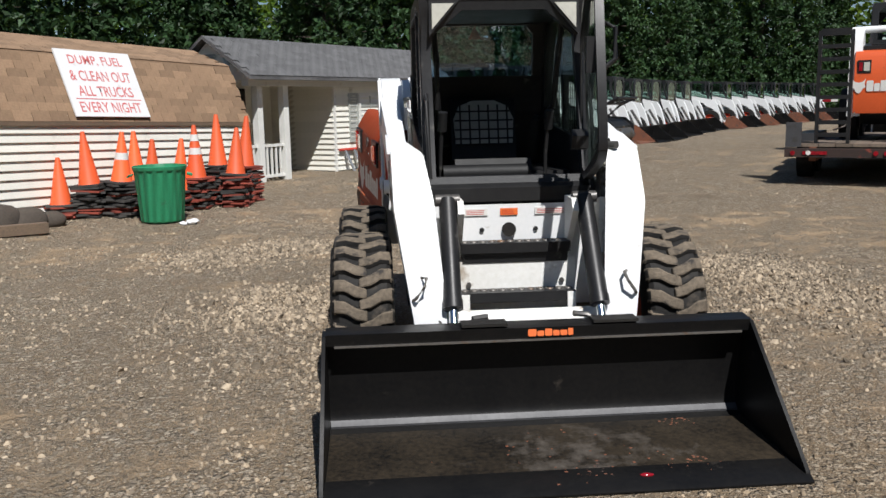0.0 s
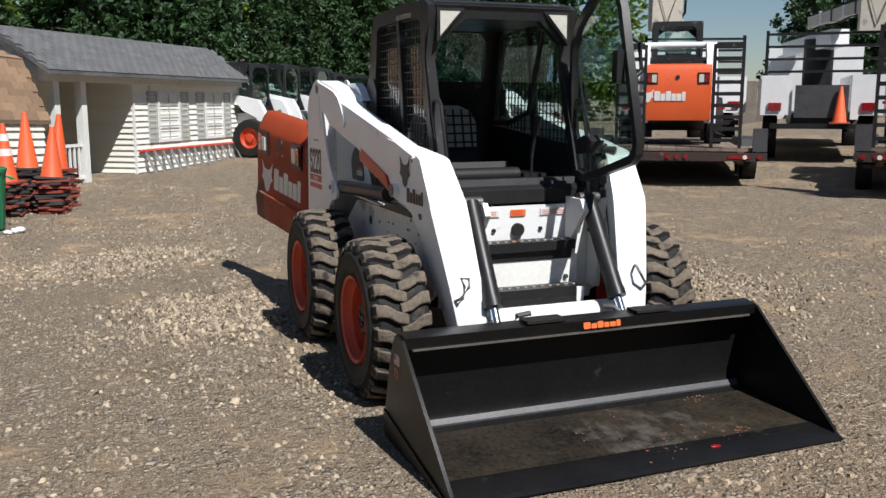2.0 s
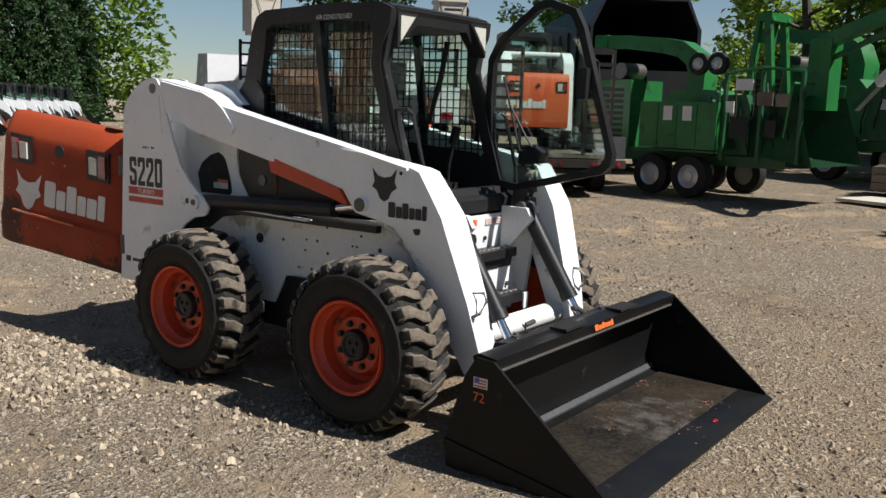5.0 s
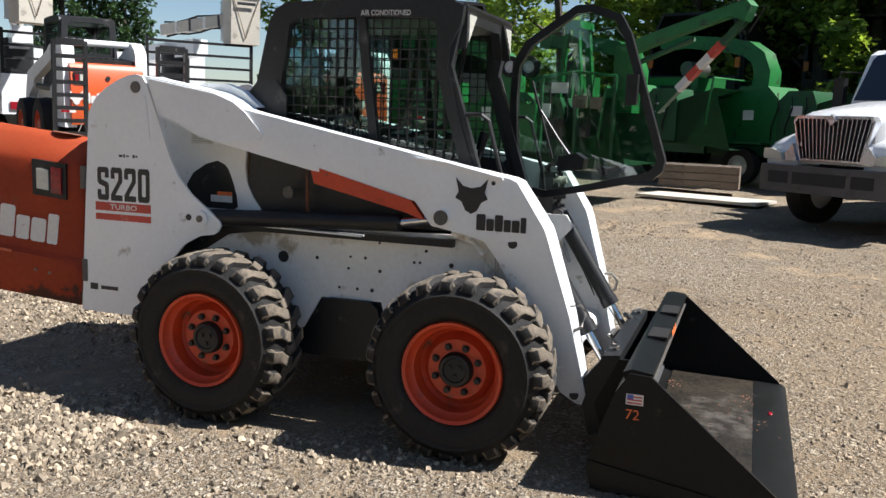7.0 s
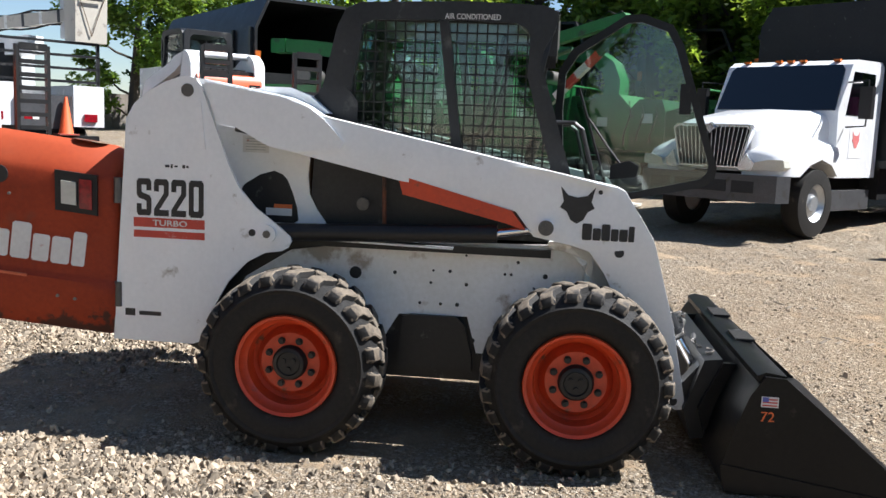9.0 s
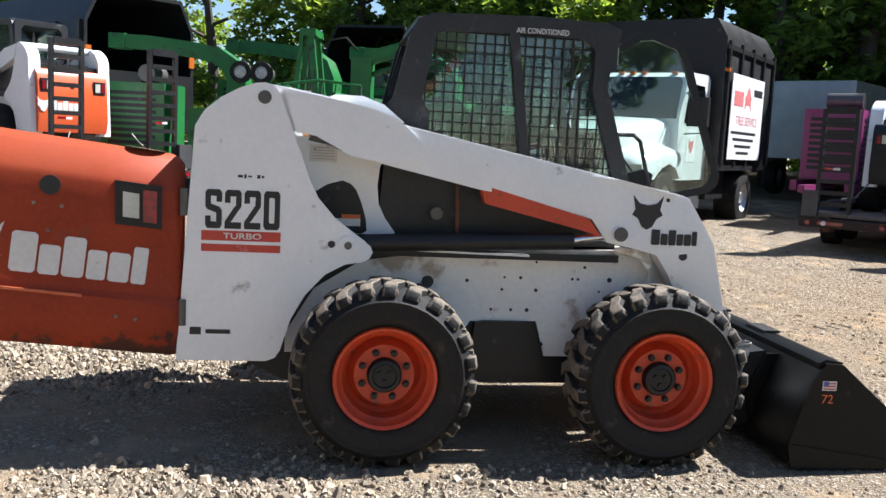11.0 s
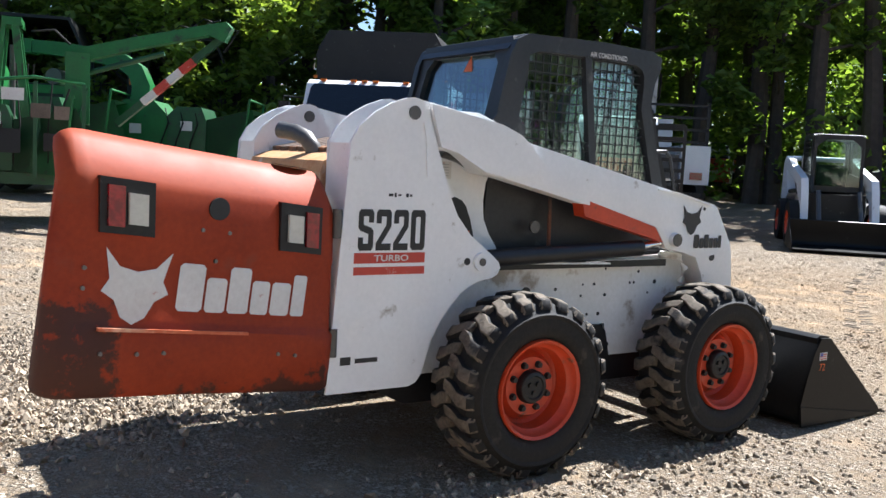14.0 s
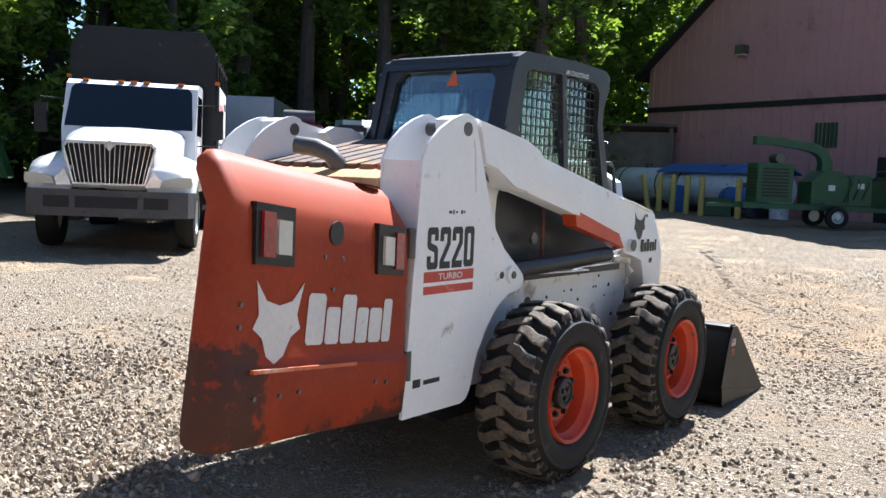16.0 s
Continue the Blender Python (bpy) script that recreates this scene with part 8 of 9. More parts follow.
# open-backed chip truck, seen from behind: origin rear middle, runs along +y
def chip_truck(m):
    t = thing("chip_truck", "black chip truck with empty open rear body", "truck", m=m)
    bm = bmesh.new()
    q = [(-1.25, 1.1), (-1.25, 3.3), (-0.95, 3.95), (0.95, 3.95), (1.25, 3.3), (1.25, 1.1)]
    i = [(-1.19, 1.16), (-1.19, 3.28), (-0.91, 3.88), (0.91, 3.88), (1.19, 3.28), (1.19, 1.16)]
    ring_prism(bm, q, i, "y", 0.0, 6.4)
    part("body_shell", bm, BLACK, t, "black hollow chip body")
    bm = bmesh.new()
    prism(bm, i, "y", 6.0, 6.06)
    part("body_front", bm, DARKROOM, t)
    for k in range(3):
        bm = bmesh.new()
        box(bm, -0.8 + k * 0.6, -0.5 + k * 0.6, 5.97, 5.99, 3.5, 3.62)
        part("vent_slot", bm, SIGN_WHITE, t)
    for s in (-1, 1):
        for k in range(7):
            bm = bmesh.new()
            box(bm, *span(s, 1.25, 1.31), 0.1 + k, 0.22 + k, 1.1, 3.3)
            part("body_stake", bm, BLACK, t)
        for y in (1.5, 2.7):
            simple_wheel(t, s * 0.98, y, 0.5, 0.5, 0.45, ALUMINIUM, s, 24, False)
        bm = bmesh.new()
        box(bm, *span(s, 0.4, 0.5), 0.2, 9.0, 0.7, 0.95)
        part("chassis_rail", bm, BLACK, t)
        bm = bmesh.new()
        box(bm, *span(s, 1.13, 1.25), -0.05, 0.0, 2.55, 2.80)
        part("rear_lamp", bm, LENS_AMBER, t)
        # drop gate leaves with plain panels
        bm = bmesh.new()
        box(bm, *span(s, 0.06, 1.2), -0.10, -0.04, 1.15, 2.35)
        part("rear_gate", bm, BLACK, t, "black rear gate", 0.01, 1)
    bm = bmesh.new()
    box(bm, -1.2, 1.2, 6.6, 8.6, 0.9, 2.7)
    part("cab", bm, TRUCK_WHITE, t, "", 0.1, 3)
    lettering("gate_text", "TREE", 0.16, DECAL_WHITE, face_frame((-0.55, -0.102, 2.0), (1, 0, 0), (0, 0, 1)), t)
    lettering("gate_text", "SERVICE", 0.16, DECAL_WHITE, face_frame((-0.55, -0.102, 1.72), (1, 0, 0), (0, 0, 1)), t)
    return t


chip_truck(on_ground(13.6, 5.2, trailer_turn(0.75, 0.66)) @ Matrix.Scale(0.93, 4))
chip_truck(on_ground(19.5, 0.5, trailer_turn(0.92, -0.38)))
chip_truck(on_ground(20.5, -3.4, trailer_turn(0.95, -0.3)))


# bucket trucks: origin rear middle, runs along +y
def bucket_truck(m, swing, reach, top, label):
    t = thing("bucket_truck", label, "bucket truck", "bucket trucks", m=m)
    for s in (-1, 1):
        for y in (1.3, 5.2):
            simple_wheel(t, s * 0.95, y, 0.48, 0.48, 0.3, ALUMINIUM, s, 24, False)
        bm = bmesh.new()
        box(bm, *span(s, 0.55, 1.15), 0.2, 3.6, 0.95, 1.75)
        ub = part("utility_body", bm, TRUCK_WHITE, t, "white utility locker body", 0.02, 1)
        for k in range(3):
            bm = bmesh.new()
            box(bm, *span(s, 1.15, 1.165), 0.3 + k * 1.1, 1.25 + k * 1.1, 1.0, 1.68)
            part("locker_door", bm, ALUMINIUM, ub)
        bm = bmesh.new()
        box(bm, *span(s, 0.75, 1.0), 0.16, 0.2, 1.05, 1.2)
        part("tail_lamp", bm, LENS_RED, t)
    bm = bmesh.new()
    box(bm, -0.55, 0.55, 0.2, 6.5, 0.7, 1.0)
    part("chassis", bm, BLACK, t)
    bm = bmesh.new()
    box(bm, -0.5, 0.5, 0.12, 0.2, 0.9, 1.55)
    part("tail_board", bm, BUMPER, t, "grey tail board", 0.01, 1)
    bm = bmesh.new()
    box(bm, -0.95, 0.95, -0.05, 0.3, 0.68, 0.78)
    part("rear_step", bm, BLACK, t, "", 0.01, 1)
    bm = bmesh.new()
    prism(bm, [(4.0, 0.8), (4.0, 2.5), (5.2, 2.55), (5.5, 1.8), (6.7, 1.6), (6.7, 0.8)], "x", -1.05, 1.05)
    part("cab", bm, TRUCK_WHITE, t, "", 0.08, 3)
    bm = bmesh.new()
    cyl(bm, (0, 2.6, 1.0), (0, 2.6, 2.6), 0.32, 16)
    part("pedestal", bm, BLACK, t, "", 0.02, 1)
    e = Vector((0, 2.6, 2.8)) + Vector(swing) * reach
    e.z = top - 0.4
    bm = bmesh.new()
    d = (e - Vector((0, 2.6, 2.8)))
    q = d.to_track_quat("Y", "Z").to_matrix().to_4x4()
    bq = Matrix.Translation((0, 2.6, 3.02)) @ q
    box(bm, -0.11, 0.11, -0.4, d.length, -0.12, 0.12, bq)
    bo = part("boom", bm, FIBREGLASS, t, "dirty ivory boom", 0.02, 1)
    for k in range(4):
        bm = bmesh.new()
        y = 0.15 + k * (d.length - 0.3) / 4
        box(bm, -0.118, 0.118, y, y + 0.07, -0.128, 0.128, bq)
        part("boom_collar", bm, BUMPER if k % 2 else WHITE_DIRTY, bo)
    for x, z in ((-0.06, 0.14), (0.05, 0.15), (0.0, -0.15)):
        bm = bmesh.new()
        tube(bm, [bq @ Vector((x, -0.3 + i * (d.length + 0.1) / 6, z + 0.03 * math.sin(i * 1.9 + x * 40))) for i in range(7)], 0.022, 6)
        part("hose", bm, RUBBER, bo)
    bm = bmesh.new()
    box(bm, -0.2, 0.2, -1.4, d.length * 0.4, -0.18, 0.18, Matrix.Translation((0.0, 2.6, 2.52)) @ q)
    part("lower_boom", bm, TRUCK_WHITE, t, "", 0.02, 1)
    bk = new("work_bucket")
    bk.parent = t
    bm = bmesh.new()
    prism(bm, [(-0.28, 0.0), (-0.33, 1.05), (0.33, 1.05), (0.28, 0.0)], "x", -0.31, 0.31)
    part("bucket_tub", bm, FIBREGLASS, bk, "ivory fibreglass tub", 0.03, 2)
    bm = bmesh.new()
    for s in (-1, 1):
        box(bm, *span(s, 0.29, 0.35), -0.36, 0.36, 1.0, 1.07)
        box(bm, -0.33, 0.33, *span(s, 0.31, 0.37), 1.0, 1.07)
    part("tub_rim", bm, FIBREGLASS, bk)
    for s in (-1, 1):
        bm = bmesh.new()
        tube(bm, [(s * 0.30, -0.335, 1.0), (s * 0.12, -0.33, 0.5), (0.0, -0.31, 0.12)], 0.008, 5)
        part("strap", bm, WOOD_OLD, bk, "brown webbing strap")
    bm = bmesh.new()
    tube(bm, [(0.30, 0.0, 1.05), (0.44, 0.1, 0.9), (0.46, 0.3, 0.4), (0.34, 0.5, 0.2)], 0.03, 6)
    part("hose", bm, RUBBER, bk)
    bm = bmesh.new()
    prism(bm, [(-0.2, 1.04), (0.05, 1.16), (0.25, 1.12), (0.3, 1.04)], "x", -0.25, 0.2)
    part("cover", bm, BUMPER, bk, "crumpled dark bucket cover", 0.03, 2)
    bm = bmesh.new()
    box(bm, -0.28, 0.28, 0.34, 0.62, 0.1, 0.95)
    part("turret", bm, TRUCK_WHITE, bk, "", 0.03, 2)
    bm = bmesh.new()
    box(bm, -0.2, 0.2, -0.372, -0.365, 0.80, 0.86)
    part("maker_bar", bm, DECAL_BLACK, bk)
    bk.matrix_local = Matrix.Translation((e.x, e.y, top - 0.75))
    # ladders, racks and hoses of the deck
    for k in range(4):
        bm = bmesh.new()
        z = 1.8 + 0.25 * k
        box(bm, -1.1, 1.1, 0.3, 0.36, z, z + 0.05)
        part("rack_bar", bm, BLACK, t)
    for s in (-1, 1):
        bm = bmesh.new()
        box(bm, *span(s, 1.05, 1.11), 0.3, 0.36, 1.75, 2.65)
        part("rack_post", bm, BLACK, t)
    return t


b1 = on_ground(10.4, 12.3, trailer_turn(0.45, 0.89))
bucket_truck(b1, (-0.25, -0.97, 0), 3.2, 3.45, "white utility bucket truck with raised ivory bucket")
b2 = on_ground(11.45, 9.65, trailer_turn(0.66, 0.75))
bucket_truck(b2, (0.40, -0.91, 0), 2.3, 3.35, "white utility bucket truck with ivory boom and raised bucket")
cone(b2 @ pose(0.35, 0.05, 0.80), 0.72, 0, "traffic cones on trucks")
b3 = on_ground(9.0, -9.8, trailer_turn(0.80, -0.60))
bucket_truck(b3, (0.1, 0.5, 0), 0.6, 3.3, "white utility bucket truck parked at the wood's edge")


# wood chippers: origin at the axle, infeed towards -y
def chipper(label, mt, mt2, m, big=False, chute=True):
    c = thing("wood_chipper", label, "wood chipper", "wood chippers", m=m)
    bm = bmesh.new()
    for s in (-1, 1):
        box(bm, *span(s, 0.45, 0.58), -2.0, 3.2, 0.62, 0.82)
    box(bm, -0.06, 0.06, 3.2, 4.4, 0.62, 0.76)
    part("frame", bm, mt2, c, "", 0.01, 1)
    for s in (-1, 1):
        for y in ((-0.42, 0.46) if big else (0.0,)):
            simple_wheel(c, s * 0.98, y, 0.40, 0.40, 0.26, ALUMINIUM, s, 28, False)
        bm = bmesh.new()
        e = 0.95 if big else 0.5
        box(bm, *span(s, 0.80, 1.14), -e, e, 0.86, 0.90)
        part("fender", bm, mt2, c, "", 0.01, 1)
    # engine box with radiator grille
    bm = bmesh.new()
    box(bm, -0.55, 0.55, 1.45, 2.75, 0.85, 2.25)
    eb = part("engine_box", bm, mt, c, "painted engine box", 0.03, 2)
    for k in range(9):
        bm = bmesh.new()
        box(bm, -0.562, -0.548, 1.62, 2.58, 1.05 + k * 0.12, 1.12 + k * 0.12)
        part("grille_slat", bm, BLACK, eb)
        bm = bmesh.new()
        box(bm, -0.42, 0.42, 2.745, 2.765, 1.05 + k * 0.12, 1.12 + k * 0.12)
        part("grille_slat", bm, BLACK, eb)
    bm = bmesh.new()
    cyl(bm, (-0.35, 1.9, 2.45), (0.35, 1.9, 2.45), 0.17, 18)
    part("muffler", bm, STEEL, c, "dull steel muffler", 0.01, 1)
    # chipping drum housing and bent chute
    bm = bmesh.new()
    prism(bm, [(-0.55, 0.85), (-0.60, 1.70), (-0.25, 2.05), (0.35, 2.05), (0.80, 1.65), (0.80, 0.85)], "x", -0.60, 0.60)
    part("drum_housing", bm, mt, c, "", 0.03, 2)
    if chute:
        bm = bmesh.new()
        path = [(0.15, 1.95), (0.12, 2.35), (0.25, 2.66), (0.55, 2.86), (1.0, 2.95), (1.9, 3.05), (2.5, 3.08)]
        rings = []
        for k, (y, z) in enumerate(path):
            a, b = path[max(0, k - 1)], path[min(len(path) - 1, k + 1)]
            d = Vector((0, b[0] - a[0], b[1] - a[1])).normalized()
            n = Vector((0, -d.z, d.y))
            w, hh = 0.24 - 0.012 * k, 0.20 - 0.012 * k
            rings.append([bm.verts.new(Vector((0, y, z)) + n * (hh * sv) + Vector((w * su, 0, 0))) for su, sv in ((-1, -1), (1, -1), (1, 1), (-1, 1))])
        for a, b in zip(rings, rings[1:]):
            for i in range(4):
                bm.faces.new((a[i], a[(i + 1) % 4], b[(i + 1) % 4], b[i]))
        bm.faces.new(rings[0])
        bm.faces.new(rings[-1])
        part("chute", bm, mt, c, "bent discharge chute", 0.02, 2)
        bm = bmesh.new()
        box(bm, -0.2, 0.2, 2.42, 2.75, 2.93, 3.22)
        part("chute_flap", bm, mt, c, "", 0.02, 1)
    # feed wheel house and flared infeed tray
    bm = bmesh.new()
    prism(bm, [(-0.55, 0.85), (-0.55, 1.75), (-0.75, 1.95), (-1.25, 1.95), (-1.35, 1.7), (-1.35, 0.85)], "x", -0.66, 0.66)
    part("feed_housing", bm, mt2, c, "", 0.02, 1)
    bm = bmesh.new()
    a = [(-0.62, -1.35, 0.85), (0.62, -1.35, 0.85), (0.62, -1.35, 1.70), (-0.62, -1.35, 1.70)]
    b = [(-0.95, -2.75, 0.72), (0.95, -2.75, 0.72), (0.95, -2.35, 1.95), (-0.95, -2.35, 1.95)]
    va, vb = [bm.verts.new(p) for p in a], [bm.verts.new(p) for p in b]
    for i in range(4):
        bm.faces.new((va[i], va[(i + 1) % 4], vb[(i + 1) % 4], vb[i]))
    bmesh.ops.solidify(bm, geom=bm.faces[:], thickness=0.03)
    part("infeed_hopper", bm, mt2, c, "flared infeed hopper")
    bm = bmesh.new()
    tube(bm, [(-0.98, -2.2, 1.2), (-0.98, -2.3, 2.15), (0.98, -2.3, 2.15), (0.98, -2.2, 1.2)], 0.025, 8)
    part("control_bar", bm, mt, c)
    for k, (y, z) in enumerate(((-0.95, 1.55), (0.1, 1.45))):
        bm = bmesh.new()
        box(bm, -0.675, -0.662, y - 0.12, y + 0.12, z - 0.1, z + 0.1)
        part("warning_label", bm, DECAL_WHITE, c)
    for s in (-1, 1):
        for k in range(3):
            bm = bmesh.new()
            y = -0.5 - 0.3 * k
            tube(bm, [(s * 0.62, y, 1.9), (s * 0.75, y - 0.1, 1.6), (s * 0.7, y + 0.05, 1.2), (s * 0.6, y + 0.1, 0.95)], 0.018, 6)
            part("hydraulic_hose", bm, RUBBER, c)
    if big:
        # side tanks
        for k in range(4):
            bm = bmesh.new()
            y = -0.95 + k * 0.43
            box(bm, -1.12, -0.70, y, y + 0.415, 0.92, 1.80)
            tk = part("side_tank", bm, mt, c, "ribbed side tank panel", 0.012, 1)
            if k in (1, 2):
                bm = bmesh.new()
                box(bm, -1.128, -1.122, y + 0.1, y + 0.3, 1.45, 1.72)
                part("warning_label", bm, DECAL_WHITE, tk)
        # control station, pipework and plates on the near side
        random.seed(8)
        for k in range(7):
            bm = bmesh.new()
            y = -2.45 + 0.27 * k
            tube(bm, [(-0.72, y, 0.95), (-0.86, y + random.uniform(-0.1, 0.1), 1.25), (-0.80, y + random.uniform(-0.15, 0.15), 1.6), (-0.74, y + random.uniform(-0.1, 0.1), 1.95 + random.uniform(0, 0.5))], random.uniform(0.012, 0.024), 6)
            part("pressure_hose", bm, RUBBER if k % 3 else GREEN_DARK, c)
        for y, z, w, h, mt_ in ((-1.55, 2.02, 0.34, 0.20, DECAL_WHITE), (-1.95, 1.75, 0.30, 0.24, DECK), (-2.25, 1.74, 0.24, 0.22, DECK), (-1.2, 1.62, 0.16, 0.2, DECAL_WHITE), (-2.05, 1.2, 0.2, 0.3, BLACK), (-1.5, 1.15, 0.36, 0.4, DARKROOM)):
            bm = bmesh.new()
            box(bm, -0.985, -0.965, y, y + w, z, z + h)
            part("side_plate", bm, mt_, c, "", 0.004, 1)
        for y in (-2.5, -1.75, -1.02):
            bm = bmesh.new()
            box(bm, -0.98, -0.90, y, y + 0.06, 0.75, 2.35)
            part("upright", bm, mt2, c, "", 0.008, 1)
        bm = bmesh.new()
        tube(bm, [(-0.94, -2.48, 2.35), (-0.94, -1.7, 2.42), (-0.94, -1.0, 2.32)], 0.03, 8)
        part("top_rail", bm, mt, c)
        for k in range(5):
            bm = bmesh.new()
            cyl(bm, (-0.90, -1.68 + 0.08 * k, 2.40), (-0.96, -1.70 + 0.09 * k, 2.62), 0.010, 6)
            lv = part("control_lever", bm, BLACK, c)
        # two small spare wheels on the chute
        for k in range(2):
            simple_wheel(c, -0.34, 0.0 - 0.42 * k, 2.55, 0.22, 0.12, ALUMINIUM, -1, 20, False)
        # loader mast and knuckle boom
        mast = new("log_loader")
        mast.parent = c
        for s in (-1, 1):
            bm = bmesh.new()
            prism(bm, [(-0.95, 1.6), (-1.15, 3.30), (-1.25, 3.42), (-1.45, 3.42), (-1.48, 3.30), (-1.38, 3.30), (-1.22, 3.30), (-1.08, 1.6)], "x", *span(s, 0.22, 0.34))
            prism(bm, [(-1.62, 1.6), (-1.42, 3.32), (-1.30, 3.32), (-1.48, 1.6)], "x", *span(s, 0.22, 0.34))
            part("mast_leg", bm, mt, mast, "", 0.01, 1)
        bm = bmesh.new()
        box(bm, -0.36, 0.36, -1.46, -1.15, 3.30, 3.44)
        part("mast_head", bm, mt, mast, "", 0.02, 1)
        bm = bmesh.new()
        cyl(bm, (0, -1.3, 1.6), (0, -1.3, 3.0), 0.05, 10)
        part("mast_cylinder", bm, STEEL, mast)
        bm = bmesh.new()
        box(bm, -0.22, 0.22, -2.55, -2.15, 1.7, 2.95)
        part("boom_post", bm, mt, mast, "", 0.03, 1)
        made = set(mast.children)
        bm = bmesh.new()
        prism(bm, [(-2.15, 2.98), (-2.15, 2.72), (-3.4, 3.06), (-4.72, 3.36), (-5.00, 3.25), (-5.12, 3.50), (-5.02, 3.60), (-4.72, 3.55), (-3.4, 3.27)], "x", -0.10, 0.10)
        part("main_boom", bm, mt, mast, "green main boom", 0.02, 1)
        bm = bmesh.new()
        cyl(bm, (0, -2.3, 2.55), (0, -3.9, 3.02), 0.05, 10)
        part("boom_cylinder", bm, mt2, mast)
        bm = bmesh.new()
        p, q = Vector((0.18, -4.95, 3.42)), Vector((0.18, -3.0, 1.75))
        d = q - p
        qm = d.to_track_quat("Y", "X").to_matrix().to_4x4()
        box(bm, -0.06, 0.06, 0, d.length, -0.055, 0.055, Matrix.Translation(p) @ qm)
        part("stick_boom", bm, mt2, mast, "", 0.015, 1)
        for k in range(4):
            bm = bmesh.new()
            box(bm, -0.065, 0.065, 0.75 + k * 0.3, 1.05 + k * 0.3, -0.06, 0.06, Matrix.Translation(p) @ qm)
            part("hazard_band", bm, DECAL_RED if k % 2 == 0 else DECAL_WHITE, mast, "red and white hazard band")
        bm = bmesh.new()
        tube(bm, [(0, -2.2, 3.1), (0.05, -1.9, 3.35), (0, -1.5, 3.3)], 0.02, 6)
        part("boom_hose", bm, RUBBER, mast)
        bm = bmesh.new()
        tube(bm, [(0.2, -4.6, 3.6), (0.25, -5.15, 3.5), (0.2, -4.9, 3.1)], 0.018, 6)
        part("tip_hose", bm, RUBBER, mast)
        for k in range(6):
            bm = bmesh.new()
            y = -2.3 - 0.42 * k
            z = 3.06 + 0.115 * k * 1.0
            tube(bm, [(0.11, y, z - 0.1), (0.15, y - 0.15, z + 0.02 * (k % 3)), (0.13, y - 0.32, z - 0.02), (0.11, y - 0.46, z + 0.02)], 0.016, 6)
            part("boom_hose", bm, RUBBER, mast)
        swing = Matrix.Translation((0, -2.35, 0)) @ Matrix.Rotation(radians(-24), 4, "Z") @ Matrix.Translation((0, 2.35, 0))
        for o in mast.children:
            if o not in made:
                o.matrix_local = swing
    return c


chipper("large green wood chipper with log loader boom", GREEN, GREEN_DARK, on_ground(11.45, 3.0, -12) @ Matrix.Scale(0.88, 4), True)
chipper("green wood chipper with bent chute", GREEN, GREEN_DARK, on_ground(16.2, 1.4, -25))
chipper("green wood chipper with bent chute", GREEN, GREEN_DARK, on_ground(15.8, -1.4, -30))
chipper("magenta wood chipper parked beside the truck", PINK, PINK, on_ground(11.95, -9.15, 44) @ Matrix.Scale(0.9, 4), chute=False)
# GREEN_DARK all over: the building's shade is put into this chipper's paint
chipper("green wood chipper, coloured dark for the building's shade", GREEN_DARK, GREEN_DARK, on_ground(3.5, -20.5, -52) @ Matrix.Scale(0.74, 4))
# timber offcuts under the chippers
random.seed(8)
for k in range(14):
    bm = bmesh.new()
    box(bm, -0.75, 0.75, -0.07, 0.07, 0, 0.13)
    x, y = 13.0 + (k % 4) * 0.15, -0.5
    thing_mesh("sawn_beam", bm, DECK, "short sawn beam in a pile under the chippers", "beam", "sawn beams", m=on_ground(13.1 + (k % 5) * 0.16, -0.2, 82, 0.12 + (k // 5) * 0.14), bevel=0.006)
bm = bmesh.new()
box(bm, -1.1, 1.1, -0.5, 0.5, 0.0, 0.05)
thing_mesh("plywood_sheet", bm, FIBREGLASS, "pale plywood sheet lying by the chipper", "board", m=on_ground(11.9, -0.4, 70, 0.02))


